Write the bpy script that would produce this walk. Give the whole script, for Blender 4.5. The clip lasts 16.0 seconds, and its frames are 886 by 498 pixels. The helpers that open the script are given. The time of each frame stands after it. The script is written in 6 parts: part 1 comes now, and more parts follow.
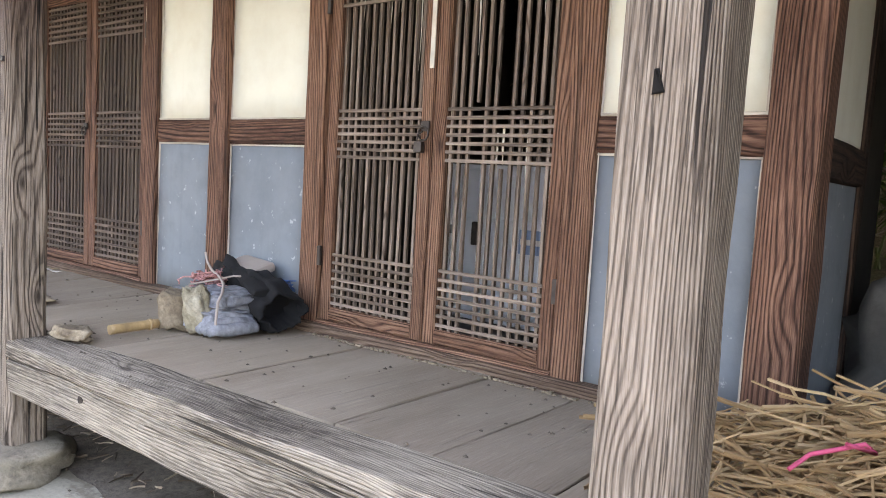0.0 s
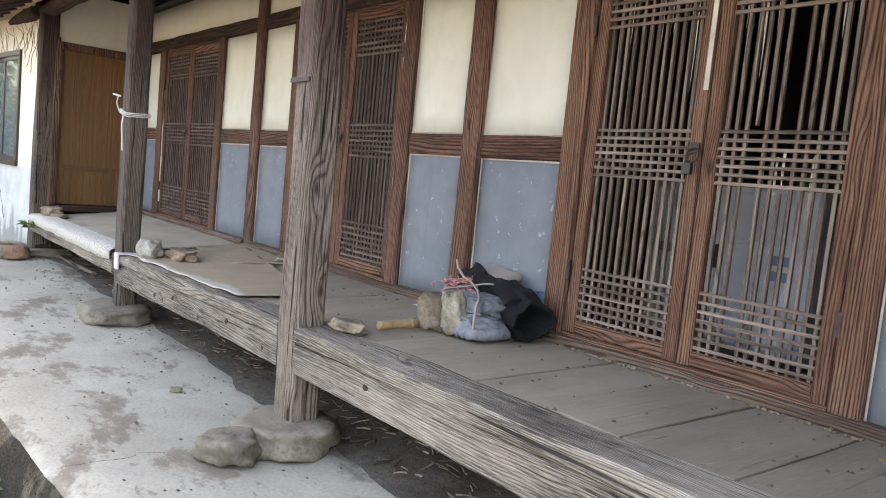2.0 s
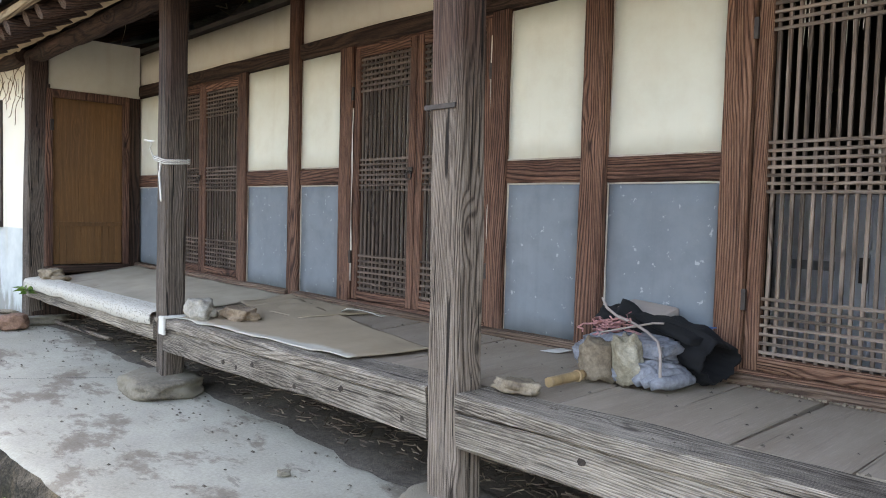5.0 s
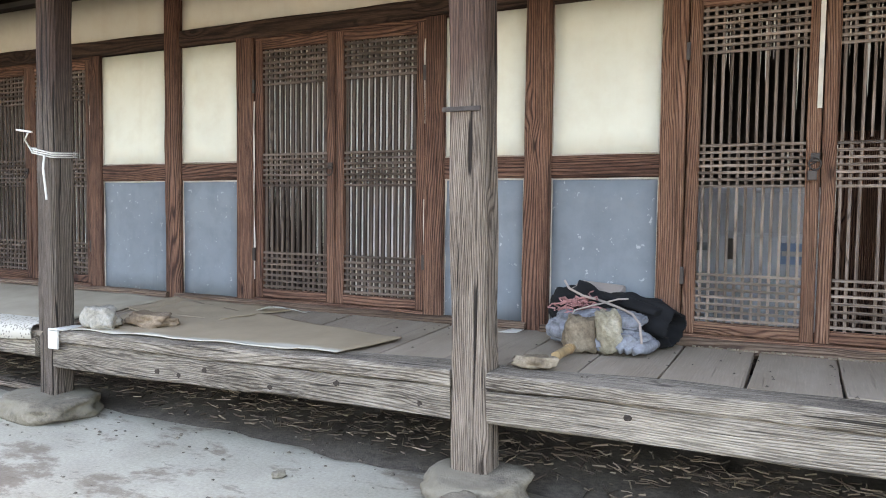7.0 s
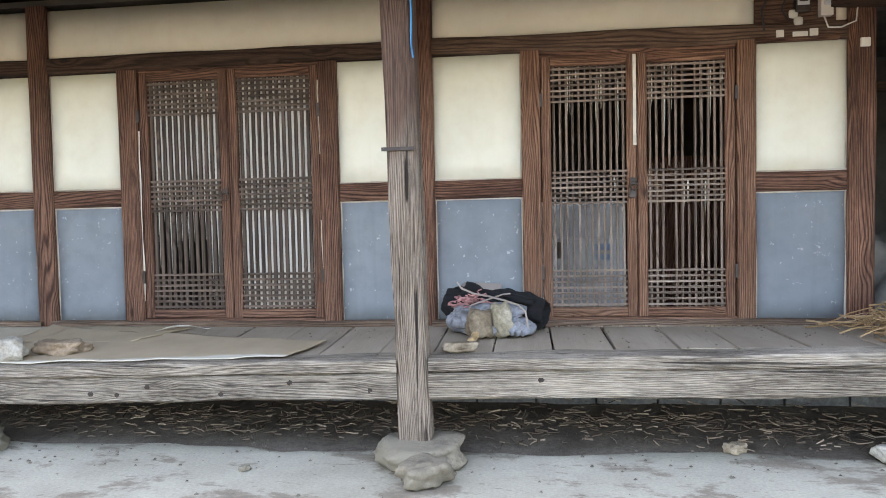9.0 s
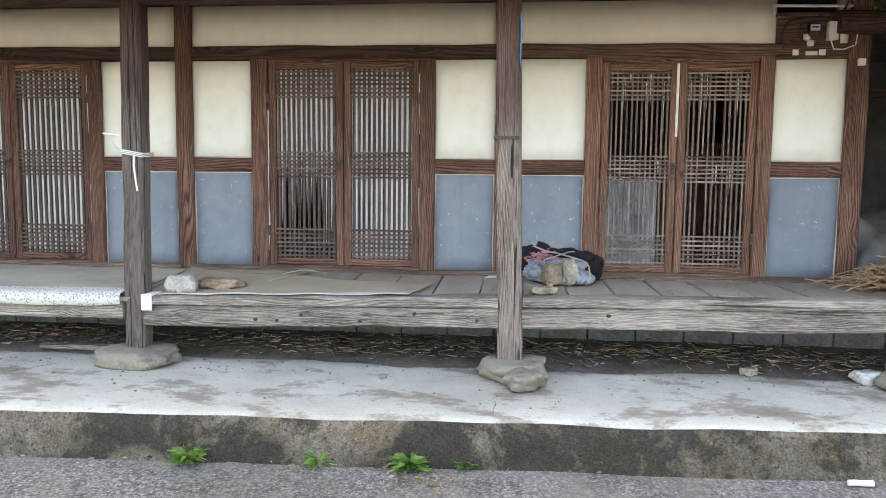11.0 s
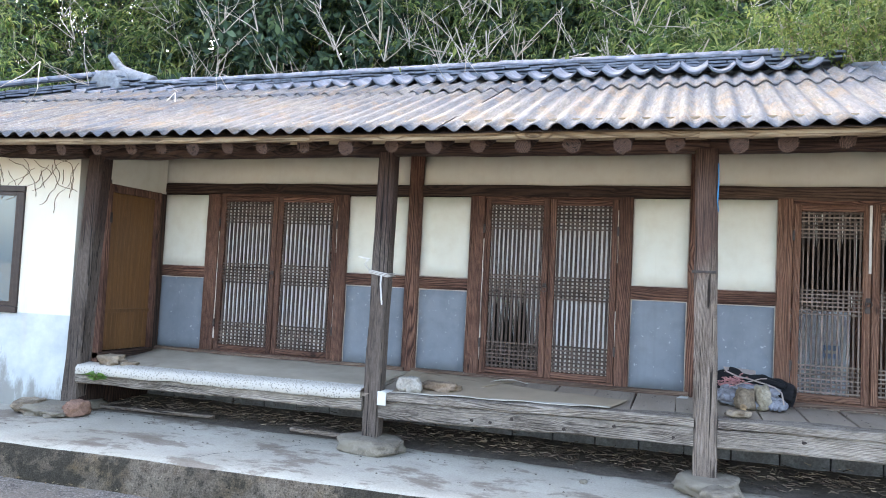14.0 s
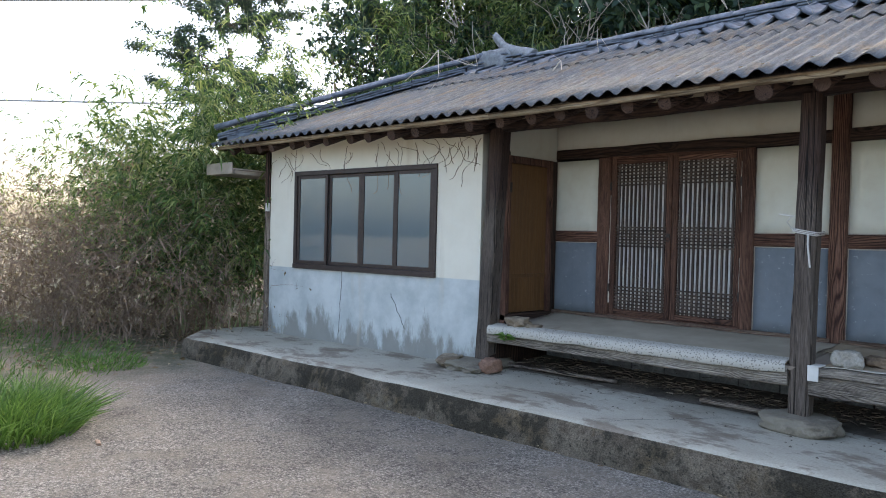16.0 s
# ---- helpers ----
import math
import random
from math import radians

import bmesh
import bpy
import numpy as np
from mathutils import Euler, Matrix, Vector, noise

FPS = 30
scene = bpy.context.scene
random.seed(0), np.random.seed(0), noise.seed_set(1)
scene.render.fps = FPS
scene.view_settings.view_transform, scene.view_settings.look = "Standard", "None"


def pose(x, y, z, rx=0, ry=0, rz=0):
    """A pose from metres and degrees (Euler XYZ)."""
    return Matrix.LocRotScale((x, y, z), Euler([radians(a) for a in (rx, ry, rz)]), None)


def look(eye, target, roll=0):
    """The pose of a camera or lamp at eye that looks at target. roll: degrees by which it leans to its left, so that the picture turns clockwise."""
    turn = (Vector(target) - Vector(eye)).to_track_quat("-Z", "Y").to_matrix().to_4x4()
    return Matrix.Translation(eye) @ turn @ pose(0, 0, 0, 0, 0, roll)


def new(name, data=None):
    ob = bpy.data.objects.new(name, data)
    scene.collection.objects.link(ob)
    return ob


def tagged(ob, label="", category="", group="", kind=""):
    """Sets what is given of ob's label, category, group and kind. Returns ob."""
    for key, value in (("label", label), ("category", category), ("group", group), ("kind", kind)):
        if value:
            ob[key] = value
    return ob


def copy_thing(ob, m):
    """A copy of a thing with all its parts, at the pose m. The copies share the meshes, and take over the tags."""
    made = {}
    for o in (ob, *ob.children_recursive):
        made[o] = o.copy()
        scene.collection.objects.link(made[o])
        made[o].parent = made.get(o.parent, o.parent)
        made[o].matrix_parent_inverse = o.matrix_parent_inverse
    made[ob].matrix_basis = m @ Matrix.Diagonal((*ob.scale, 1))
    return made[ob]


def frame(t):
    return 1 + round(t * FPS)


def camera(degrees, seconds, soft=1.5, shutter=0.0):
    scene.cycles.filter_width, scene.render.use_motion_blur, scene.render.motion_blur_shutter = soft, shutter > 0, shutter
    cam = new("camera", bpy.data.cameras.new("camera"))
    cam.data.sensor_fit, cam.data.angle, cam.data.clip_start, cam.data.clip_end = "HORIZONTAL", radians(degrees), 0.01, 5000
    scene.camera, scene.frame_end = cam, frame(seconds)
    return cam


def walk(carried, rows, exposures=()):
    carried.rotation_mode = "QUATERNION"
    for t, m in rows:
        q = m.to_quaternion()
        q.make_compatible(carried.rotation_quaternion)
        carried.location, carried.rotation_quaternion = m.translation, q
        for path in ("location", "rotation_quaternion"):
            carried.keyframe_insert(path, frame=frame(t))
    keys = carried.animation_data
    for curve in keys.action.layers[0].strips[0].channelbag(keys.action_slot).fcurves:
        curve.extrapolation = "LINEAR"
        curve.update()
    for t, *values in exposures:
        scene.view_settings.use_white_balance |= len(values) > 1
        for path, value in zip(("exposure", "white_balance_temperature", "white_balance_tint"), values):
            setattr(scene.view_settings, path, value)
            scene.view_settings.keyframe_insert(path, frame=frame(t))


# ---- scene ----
cam = camera(62.5, 16.0, soft=1.0)
PATH = [
    (0, (-0.154, 0.11, 1.285), (-1.358, 1.696, 1.105), 3.4),
    (0.3, (-0.195, 0.142, 1.294), (-1.498, 1.652, 1.145), 4.3),
    (0.5, (-0.237, 0.148, 1.289), (-1.587, 1.618, 1.161), 4.7),
    (1, (-0.314, 0.041, 1.299), (-1.749, 1.427, 1.168), 5.3),
    (1.5, (-0.367, -0.129, 1.286), (-1.857, 1.197, 1.136), 5.5),
    (2, (-0.358, -0.224, 1.282), (-1.893, 1.045, 1.094), 5.6),
    (2.5, (-0.401, -0.274, 1.259), (-1.978, 0.938, 1.051), 5.6),
    (3, (-0.558, -0.329, 1.245), (-2.167, 0.845, 1.061), 5.6),
    (3.5, (-0.777, -0.352, 1.249), (-2.389, 0.826, 1.121), 5.1),
    (3.7, (-0.857, -0.365, 1.253), (-2.461, 0.825, 1.148), 4.9),
    (5.8, (-1.565, -0.989, 1.263), (-2.812, 0.57, 1.131), 1.5),
    (6, (-1.654, -1.119, 1.245), (-2.837, 0.488, 1.115), 2.0),
    (6.5, (-1.828, -1.352, 1.249), (-2.906, 0.326, 1.104), 1.8),
    (7, (-2.063, -1.448, 1.251), (-2.951, 0.341, 1.138), 0.7),
    (7.5, (-2.273, -1.566, 1.269), (-2.936, 0.319, 1.198), -0.8),
    (8, (-2.451, -1.774, 1.272), (-2.891, 0.176, 1.226), -1.9),
    (8.2, (-2.484, -1.891, 1.272), (-2.879, 0.07, 1.23), -1.9),
    (10.3, (-3.069, -3.299, 1.404), (-3.209, -1.314, 1.201), -0.1),
    (10.5, (-3.134, -3.418, 1.395), (-3.291, -1.435, 1.19), 0.1),
    (11, (-3.288, -3.698, 1.379), (-3.489, -1.717, 1.188), 0.6),
    (11.5, (-3.265, -3.968, 1.418), (-3.523, -1.989, 1.282), 1.3),
    (11.6, (-3.25, -4.009, 1.425), (-3.514, -2.03, 1.31), 1.5),
    (12, (-3.196, -4.199, 1.474), (-3.473, -2.219, 1.426), 1.9),
    (12.5, (-3.241, -4.346, 1.532), (-3.51, -2.364, 1.559), 2.0),
    (13, (-3.328, -4.485, 1.511), (-3.637, -2.51, 1.58), 2.3),
    (13.5, (-3.414, -4.549, 1.492), (-3.858, -2.601, 1.578), 2.5),
    (13.6, (-3.439, -4.549, 1.494), (-3.917, -2.609, 1.585), 2.5),
    (13.7, (-3.461, -4.552, 1.497), (-3.974, -2.621, 1.587), 2.6),
    (14, (-3.493, -4.581, 1.472), (-4.129, -2.687, 1.569), 2.8),
    (14.5, (-3.55, -4.591, 1.471), (-4.382, -2.774, 1.549), 3.2),
    (15, (-3.606, -4.606, 1.456), (-4.622, -2.883, 1.49), 3.5),
    (15.5, (-3.709, -4.629, 1.446), (-4.935, -3.049, 1.436), 2.8),
    (16, (-3.971, -4.609, 1.434), (-5.403, -3.213, 1.402), 1.4),
]
EXPOSURES = [(0.0, 3.9, 8600, 19), (0.5, 3.85, 8600, 19), (1.0, 3.8, 8600, 18), (1.5, 3.5, 8500, 18), (2.5, 3.5, 8300, 17), (3.0, 3.45, 7900, 17), (3.5, 3.1, 7900, 16), (6.0, 3.55, 8000, 14), (8.0, 3.7, 8050, 14), (11.0, 3.65, 7800, 14), (11.5, 3.72, 7700, 14), (12.5, 3.62, 7400, 14), (14.0, 3.45, 6900, 13), (14.5, 3.05, 6950, 13), (15.0, 2.68, 7000, 12), (16.0, 2.22, 6700, 11)]
walk(cam, [(t, look(eye, target, roll)) for t, eye, target, roll in PATH], EXPOSURES)

# ---- world, sun ----
SUN_EL, SUN_AZ = 52.0, -22.0      # degrees; azimuth from +y towards +x
world = bpy.data.worlds.new("world")
scene.world = world
world.use_nodes = True
wn, wl = world.node_tree.nodes, world.node_tree.links
wn.clear()
sky = wn.new("ShaderNodeTexSky")
sky.sky_type, sky.sun_disc = "NISHITA", False
sky.sun_elevation, sky.sun_rotation = radians(SUN_EL), radians(SUN_AZ)
sky.dust_density, sky.air_density, sky.ozone_density = 4.0, 1.0, 1.0
bg = wn.new("ShaderNodeBackground")
bg.inputs["Strength"].default_value = 0.15
out = wn.new("ShaderNodeOutputWorld")
wl.new(sky.outputs["Color"], bg.inputs["Color"])
wl.new(bg.outputs["Background"], out.inputs["Surface"])
sun = new("sun", bpy.data.lights.new("sun", "SUN"))
sun.data.energy, sun.data.angle, sun.data.color = 0.6, radians(10.0), (1.0, 0.95, 0.86)
se, sa = radians(SUN_EL), radians(SUN_AZ)
SUN_FROM = Vector((math.sin(sa) * math.cos(se), math.cos(sa) * math.cos(se), math.sin(se)))
sun.matrix_world = look(SUN_FROM * 60, (0, 0, 0))

# ---- materials ----


class Mat:
    """A small builder for node materials."""

    def __init__(self, name, rough=0.8, metal=0.0, spec=0.4):
        self.m = bpy.data.materials.new(name)
        self.m.use_nodes = True
        self.n, self.l = self.m.node_tree.nodes, self.m.node_tree.links
        self.b = self.n["Principled BSDF"]
        self.b.inputs["Roughness"].default_value = rough
        self.b.inputs["Metallic"].default_value = metal
        self.b.inputs["Specular IOR Level"].default_value = spec
        self.co = self.n.new("ShaderNodeTexCoord").outputs["Object"]
        self.rand = self.n.new("ShaderNodeObjectInfo").outputs["Random"]

    def scaled(self, s, jitter=True):
        mp = self.n.new("ShaderNodeMapping")
        mp.inputs["Scale"].default_value = s
        self.l.new(self.co, mp.inputs["Vector"])
        if jitter:
            k = self.n.new("ShaderNodeMath")
            k.operation = "MULTIPLY"
            k.inputs[1].default_value = 37.0
            self.l.new(self.rand, k.inputs[0])
            self.l.new(k.outputs[0], mp.inputs["Location"])
        return mp.outputs["Vector"]

    def noise(self, vec, scale, detail=5.0, rough=0.55, dist=0.0):
        t = self.n.new("ShaderNodeTexNoise")
        t.inputs["Scale"].default_value = scale
        t.inputs["Detail"].default_value = detail
        t.inputs["Roughness"].default_value = rough
        t.inputs["Distortion"].default_value = dist
        self.l.new(vec, t.inputs["Vector"])
        return t.outputs["Fac"]

    def voronoi(self, vec, scale, feature="F1"):
        t = self.n.new("ShaderNodeTexVoronoi")
        t.feature = feature
        t.inputs["Scale"].default_value = scale
        self.l.new(vec, t.inputs["Vector"])
        return t.outputs["Distance"]

    def ramp(self, fac, stops):
        r = self.n.new("ShaderNodeValToRGB")
        e = r.color_ramp.elements
        while len(e) < len(stops):
            e.new(0.5)
        for el, (p, c) in zip(e, stops):
            el.position = p
            el.color = (*c, 1) if isinstance(c, tuple) else (c, c, c, 1)
        self.l.new(fac, r.inputs["Fac"])
        return r.outputs["Color"]

    def mix(self, fac, a, b, mode="MIX"):
        x = self.n.new("ShaderNodeMix")
        x.data_type, x.blend_type = "RGBA", mode
        for sock, v in ((x.inputs["Factor"], fac), (x.inputs["A"], a), (x.inputs["B"], b)):
            if isinstance(v, (int, float)):
                sock.default_value = v
            elif isinstance(v, tuple):
                sock.default_value = (*v, 1)
            else:
                self.l.new(v, sock)
        return x.outputs["Result"]

    def math(self, op, a, b=0.0):
        x = self.n.new("ShaderNodeMath")
        x.operation = op
        for sock, v in zip(x.inputs, (a, b)):
            if isinstance(v, (int, float)):
                sock.default_value = v
            else:
                self.l.new(v, sock)
        return x.outputs[0]

    def axis(self, k):
        s = self.n.new("ShaderNodeSeparateXYZ")
        self.l.new(self.co, s.inputs[0])
        return s.outputs[k]

    def done(self, color, height=None, strength=0.3, dist=0.01, rough=None):
        if isinstance(color, tuple):
            self.b.inputs["Base Color"].default_value = (*color, 1)
        else:
            self.l.new(color, self.b.inputs["Base Color"])
        if height is not None:
            bp = self.n.new("ShaderNodeBump")
            bp.inputs["Strength"].default_value = strength
            bp.inputs["Distance"].default_value = dist
            self.l.new(height, bp.inputs["Height"])
            self.l.new(bp.outputs["Normal"], self.b.inputs["Normal"])
        if rough is not None:
            self.l.new(rough, self.b.inputs["Roughness"])
        return self.m


def wood(name, dark, mid, light, ax, rings=14.0, crack=0.6, grey=None, vary=0.48, rough=0.8, high=None, soft=0.5, knots=0.8, rib=0.5, dry_from=1.68):
    """Old sawn timber whose grain runs along ax (0, 1 or 2); growth rings bend round its knots."""
    M = Mat(name, rough, spec=0.25)

    def along(a, b):
        return [b if i == ax else a for i in range(3)]
    warp = M.noise(M.scaled(along(4.5, 0.55)), 1.0, 1.5, 0.45)
    kn = M.voronoi(M.scaled(along(5.5, 1.9)), 1.0)
    bend = M.ramp(kn, [(0.0, 1.0), (0.08, 0.62), (0.3, 0.0)])
    s = M.n.new("ShaderNodeSeparateXYZ")
    M.l.new(M.scaled((1, 1, 1)), s.inputs[0])
    p, q = [s.outputs[i] for i in range(3) if i != ax]
    flat = M.math("ADD", p, M.math("MULTIPLY", q, 0.7))
    field = M.math("ADD", M.math("MULTIPLY", flat, 4.2 * rings), M.math("ADD", M.math("MULTIPLY", warp, 0.8 * rings), M.math("MULTIPLY", bend, 2.6)))
    wave = M.math("ADD", M.math("MULTIPLY", M.math("SINE", M.math("MULTIPLY", field, math.tau)), 0.5), 0.5)
    line = M.ramp(wave, [(0.0, 0.0), (0.34, 0.72), (1.0, 1.0)])
    fine = M.noise(M.scaled(along(130.0, 5.0)), 1.0, 4.0, 0.7)
    hair = M.noise(M.scaled(along(320.0, 16.0)), 1.0, 2.0, 0.6)
    patch = M.noise(M.scaled(along(3.2, 1.0)), 1.0, 5.0, 0.62)
    grain = M.math("ADD", M.math("MULTIPLY", fine, 0.62), M.math("MULTIPLY", hair, 0.38))
    fac = M.math("ADD", M.math("MULTIPLY", M.math("MULTIPLY", line, M.ramp(patch, [(0.3, 0.55), (0.65, 1.0)])), rib), M.math("SUBTRACT", M.math("MULTIPLY", grain, 2.1 - rib), 0.97 - rib))
    col = M.ramp(fac, [(0.26, dark), (0.58, mid), (0.92, light)])
    if grey:
        col = M.mix(M.ramp(patch, [(0.4, 0.0), (0.62, 0.7)]), col, M.mix(1.0, grey, M.ramp(fac, [(0.25, soft), (0.85, 1.05)]), "MULTIPLY"))
    col = M.mix(vary, col, M.ramp(patch, [(0.32, 0.15), (0.66, 1.0)]), "MULTIPLY")
    if high:      # browner wood where the eave keeps off the rain
        up = M.math("ADD", M.math("SUBTRACT", M.axis(2), dry_from), M.math("MULTIPLY", M.math("SUBTRACT", patch, 0.5), 0.9))
        col = M.mix(M.ramp(up, [(0.0, 0.0), (0.35, 0.88)]), col, M.mix(1.0, high, M.ramp(fac, [(0.3, 0.4), (0.9, 1.4)]), "MULTIPLY"))
    ck = M.noise(M.scaled(along(46.0, 1.0)), 1.0, 2.0, 0.5, 0.25)
    k = 0.035 if crack > 0.9 else 0.0
    ckm = M.ramp(ck, [(0.31 + k, 1.0), (0.335 + k, 0.0)])
    col = M.mix(M.math("MULTIPLY", ckm, crack), col, tuple(c * 0.2 for c in dark))
    split = M.noise(M.scaled(along(95.0, 1.6)), 1.0, 3.0, 0.6, 0.2)
    spm = M.ramp(split, [(0.36, 1.0), (0.4, 0.0)])
    col = M.mix(M.math("MULTIPLY", spm, crack * 0.75), col, tuple(c * 0.45 for c in dark))
    knm = M.ramp(kn, [(0.05, 1.0), (0.085, 0.35), (0.13, 0.0)])
    col = M.mix(M.math("MULTIPLY", knm, knots), col, tuple(c * 0.45 for c in dark))
    col = M.mix(1.0, col, M.ramp(M.rand, [(0.0, 0.78), (1.0, 1.0)]), "MULTIPLY")
    h = M.math("SUBTRACT", M.math("ADD", M.math("MULTIPLY", line, 1.2 * rib), grain), M.math("MULTIPLY", ckm, 1.6))
    return M.done(col, h, 0.8, 0.006)


RED = ((0.03, 0.013, 0.009), (0.132, 0.061, 0.04), (0.28, 0.153, 0.102))
TAN = ((0.05, 0.021, 0.013), (0.18, 0.087, 0.054), (0.33, 0.19, 0.125))
DARKW = ((0.022, 0.013, 0.01), (0.055, 0.032, 0.023), (0.12, 0.07, 0.048))
GREY = ((0.06, 0.042, 0.031), (0.27, 0.208, 0.16), (0.54, 0.45, 0.365))
FLOORW = ((0.29, 0.23, 0.172), (0.37, 0.3, 0.225), (0.44, 0.36, 0.28))
red = [wood("red_wood_" + "xyz"[i], *RED, i, 18, 0.7) for i in range(3)]
tan = [wood("tan_wood_" + "xyz"[i], *TAN, i, 20, 0.5, vary=0.2) for i in range(3)]
darkwood = [wood("dark_wood_" + "xyz"[i], *DARKW, i, 10, 0.5) for i in range(3)]
grey = [wood("grey_wood_" + "xyz"[i], *GREY, i, 24, 0.95, (0.3, 0.235, 0.185), high=(0.085, 0.045, 0.032), rib=0.48) for i in range(3)]
darkgrey = wood("dark_grey_wood", (0.035, 0.026, 0.021), (0.125, 0.096, 0.077), (0.28, 0.225, 0.18), 2, 24, 0.95, (0.15, 0.118, 0.095), high=(0.06, 0.034, 0.026), rib=0.48)
bandpost = wood("banded_post_wood", *GREY, 2, 24, 0.95, (0.3, 0.235, 0.185), high=(0.105, 0.057, 0.041), rib=0.48, dry_from=1.52)
beamgrey = wood("beam_wood", (0.085, 0.066, 0.05), (0.41, 0.348, 0.278), (0.63, 0.55, 0.45), 0, 30, 0.85, (0.5, 0.43, 0.345), rib=0.32)
floorwood = wood("floor_wood", *FLOORW, 1, 14, 0.12, (0.45, 0.37, 0.29), 0.1, soft=0.8, knots=0.3, rib=0.12)
lattice_w = wood("lattice_wood", (0.036, 0.024, 0.019), (0.085, 0.06, 0.047), (0.145, 0.107, 0.086), 2, 8, 0.2)
lattice_h = wood("lattice_wood_x", (0.05, 0.034, 0.026), (0.115, 0.083, 0.065), (0.185, 0.138, 0.11), 0, 8, 0.2)
pale_lattice_w = wood("pale_lattice_wood", (0.09, 0.063, 0.048), (0.195, 0.143, 0.112), (0.3, 0.23, 0.185), 2, 8, 0.2)
pale_lattice_h = wood("pale_lattice_wood_x", (0.1, 0.072, 0.055), (0.23, 0.172, 0.135), (0.34, 0.265, 0.212), 0, 8, 0.2)
battenw = wood("batten_wood", (0.16, 0.105, 0.06), (0.36, 0.265, 0.165), (0.5, 0.4, 0.27), 0, 8, 0.4)


def plaster(name, base, spot, low, speck=0.0):
    M = Mat(name, 0.9, spec=0.25)
    v = M.scaled((1, 1, 1), False)
    big = M.noise(v, 1.3, 6.0, 0.6)
    mid = M.noise(v, 7.0, 6.0, 0.65)
    fine = M.noise(v, 70.0, 4.0, 0.6)
    col = M.mix(M.ramp(big, [(0.35, 0.0), (0.7, 0.7)]), base, spot)
    col = M.mix(M.ramp(mid, [(0.45, 0.0), (0.75, 0.5)]), col, low)
    streak = M.noise(M.scaled((9, 9, 0.5), False), 1.0, 4.0, 0.6)
    col = M.mix(M.ramp(streak, [(0.56, 0.0), (0.75, 0.35)]), col, low)
    if speck:
        sp = M.noise(v, 26.0, 3.0, 0.7)
        col = M.mix(M.ramp(sp, [(0.66, 0.0), (0.7, speck)]), col, (0.62, 0.62, 0.6))
    h = M.math("ADD", M.math("MULTIPLY", mid, 0.7), M.math("MULTIPLY", fine, 0.3))
    return M.done(col, h, 0.25, 0.008)


cream = plaster("cream_plaster", (0.66, 0.64, 0.535), (0.6, 0.582, 0.485), (0.56, 0.51, 0.4))
blue = plaster("blue_grey_plaster", (0.157, 0.177, 0.196), (0.212, 0.232, 0.248), (0.118, 0.133, 0.15), 0.35)
white_line = plaster("lime_seam", (0.55, 0.5, 0.43), (0.3, 0.24, 0.19), (0.2, 0.14, 0.1))


def concrete(name, base, pale, stain, moss=None, rough=0.88):
    M = Mat(name, rough, spec=0.3)
    v = M.scaled((1, 1, 1), False)
    big = M.noise(v, 0.9, 6.0, 0.62, 0.5)
    mid = M.noise(v, 3.4, 7.0, 0.66, 0.3)
    fine = M.noise(v, 45.0, 5.0, 0.7)
    grit = M.voronoi(v, 120.0)
    col = M.mix(M.ramp(big, [(0.36, 0.0), (0.56, 1.0)]), base, pale)
    col = M.mix(M.ramp(mid, [(0.46, 0.0), (0.62, 0.85)]), col, stain)
    spot = M.noise(v, 9.0, 6.0, 0.7, 0.4)
    col = M.mix(M.ramp(spot, [(0.55, 0.0), (0.68, 0.6)]), col, stain)
    col = M.mix(0.6, col, M.ramp(fine, [(0.36, 0.35), (0.62, 1.0)]), "MULTIPLY")
    if moss:
        ms = M.noise(M.scaled((1.4, 1.4, 2.6), False), 2.2, 7.0, 0.7, 0.4)
        col = M.mix(M.ramp(ms, [(0.42, 0.0), (0.58, 0.93)]), col, moss)
    h = M.math("ADD", mid, M.math("ADD", M.math("MULTIPLY", fine, 0.5), M.math("MULTIPLY", grit, 0.25)))
    return M.done(col, h, 0.5, 0.012)




def worn_screed():
    """Pale trowelled concrete with brown dirt lying in long irregular patches."""
    M = Mat("terrace_concrete", 0.85, spec=0.3)
    v = M.scaled((1, 1, 1), False)
    big = M.noise(v, 0.8, 4.0, 0.6, 0.4)
    mid = M.noise(v, 5.0, 7.0, 0.65, 0.3)
    fine = M.noise(v, 60.0, 4.0, 0.7)
    col = M.mix(M.ramp(big, [(0.35, 0.0), (0.6, 1.0)]), (0.32, 0.294, 0.228), (0.42, 0.393, 0.316))
    col = M.mix(M.ramp(mid, [(0.45, 0.0), (0.7, 0.4)]), col, (0.3, 0.27, 0.225))
    dirt_ = M.noise(M.scaled((1.0, 1.7, 1.0), False), 1.3, 10.0, 0.7, 0.15)
    col = M.mix(M.ramp(dirt_, [(0.515, 0.0), (0.56, 0.6), (0.66, 0.88)]), col, (0.15, 0.113, 0.082))
    scuff = M.noise(M.scaled((4.0, 9.0, 4.0), False), 1.6, 7.0, 0.7, 0.4)
    col = M.mix(M.ramp(scuff, [(0.6, 0.0), (0.64, 0.55)]), col, (0.16, 0.135, 0.105))
    col = M.mix(0.3, col, M.ramp(fine, [(0.36, 0.35), (0.62, 1.0)]), "MULTIPLY")
    h = M.math("ADD", mid, M.math("MULTIPLY", fine, 0.35))
    return M.done(col, h, 0.4, 0.01)


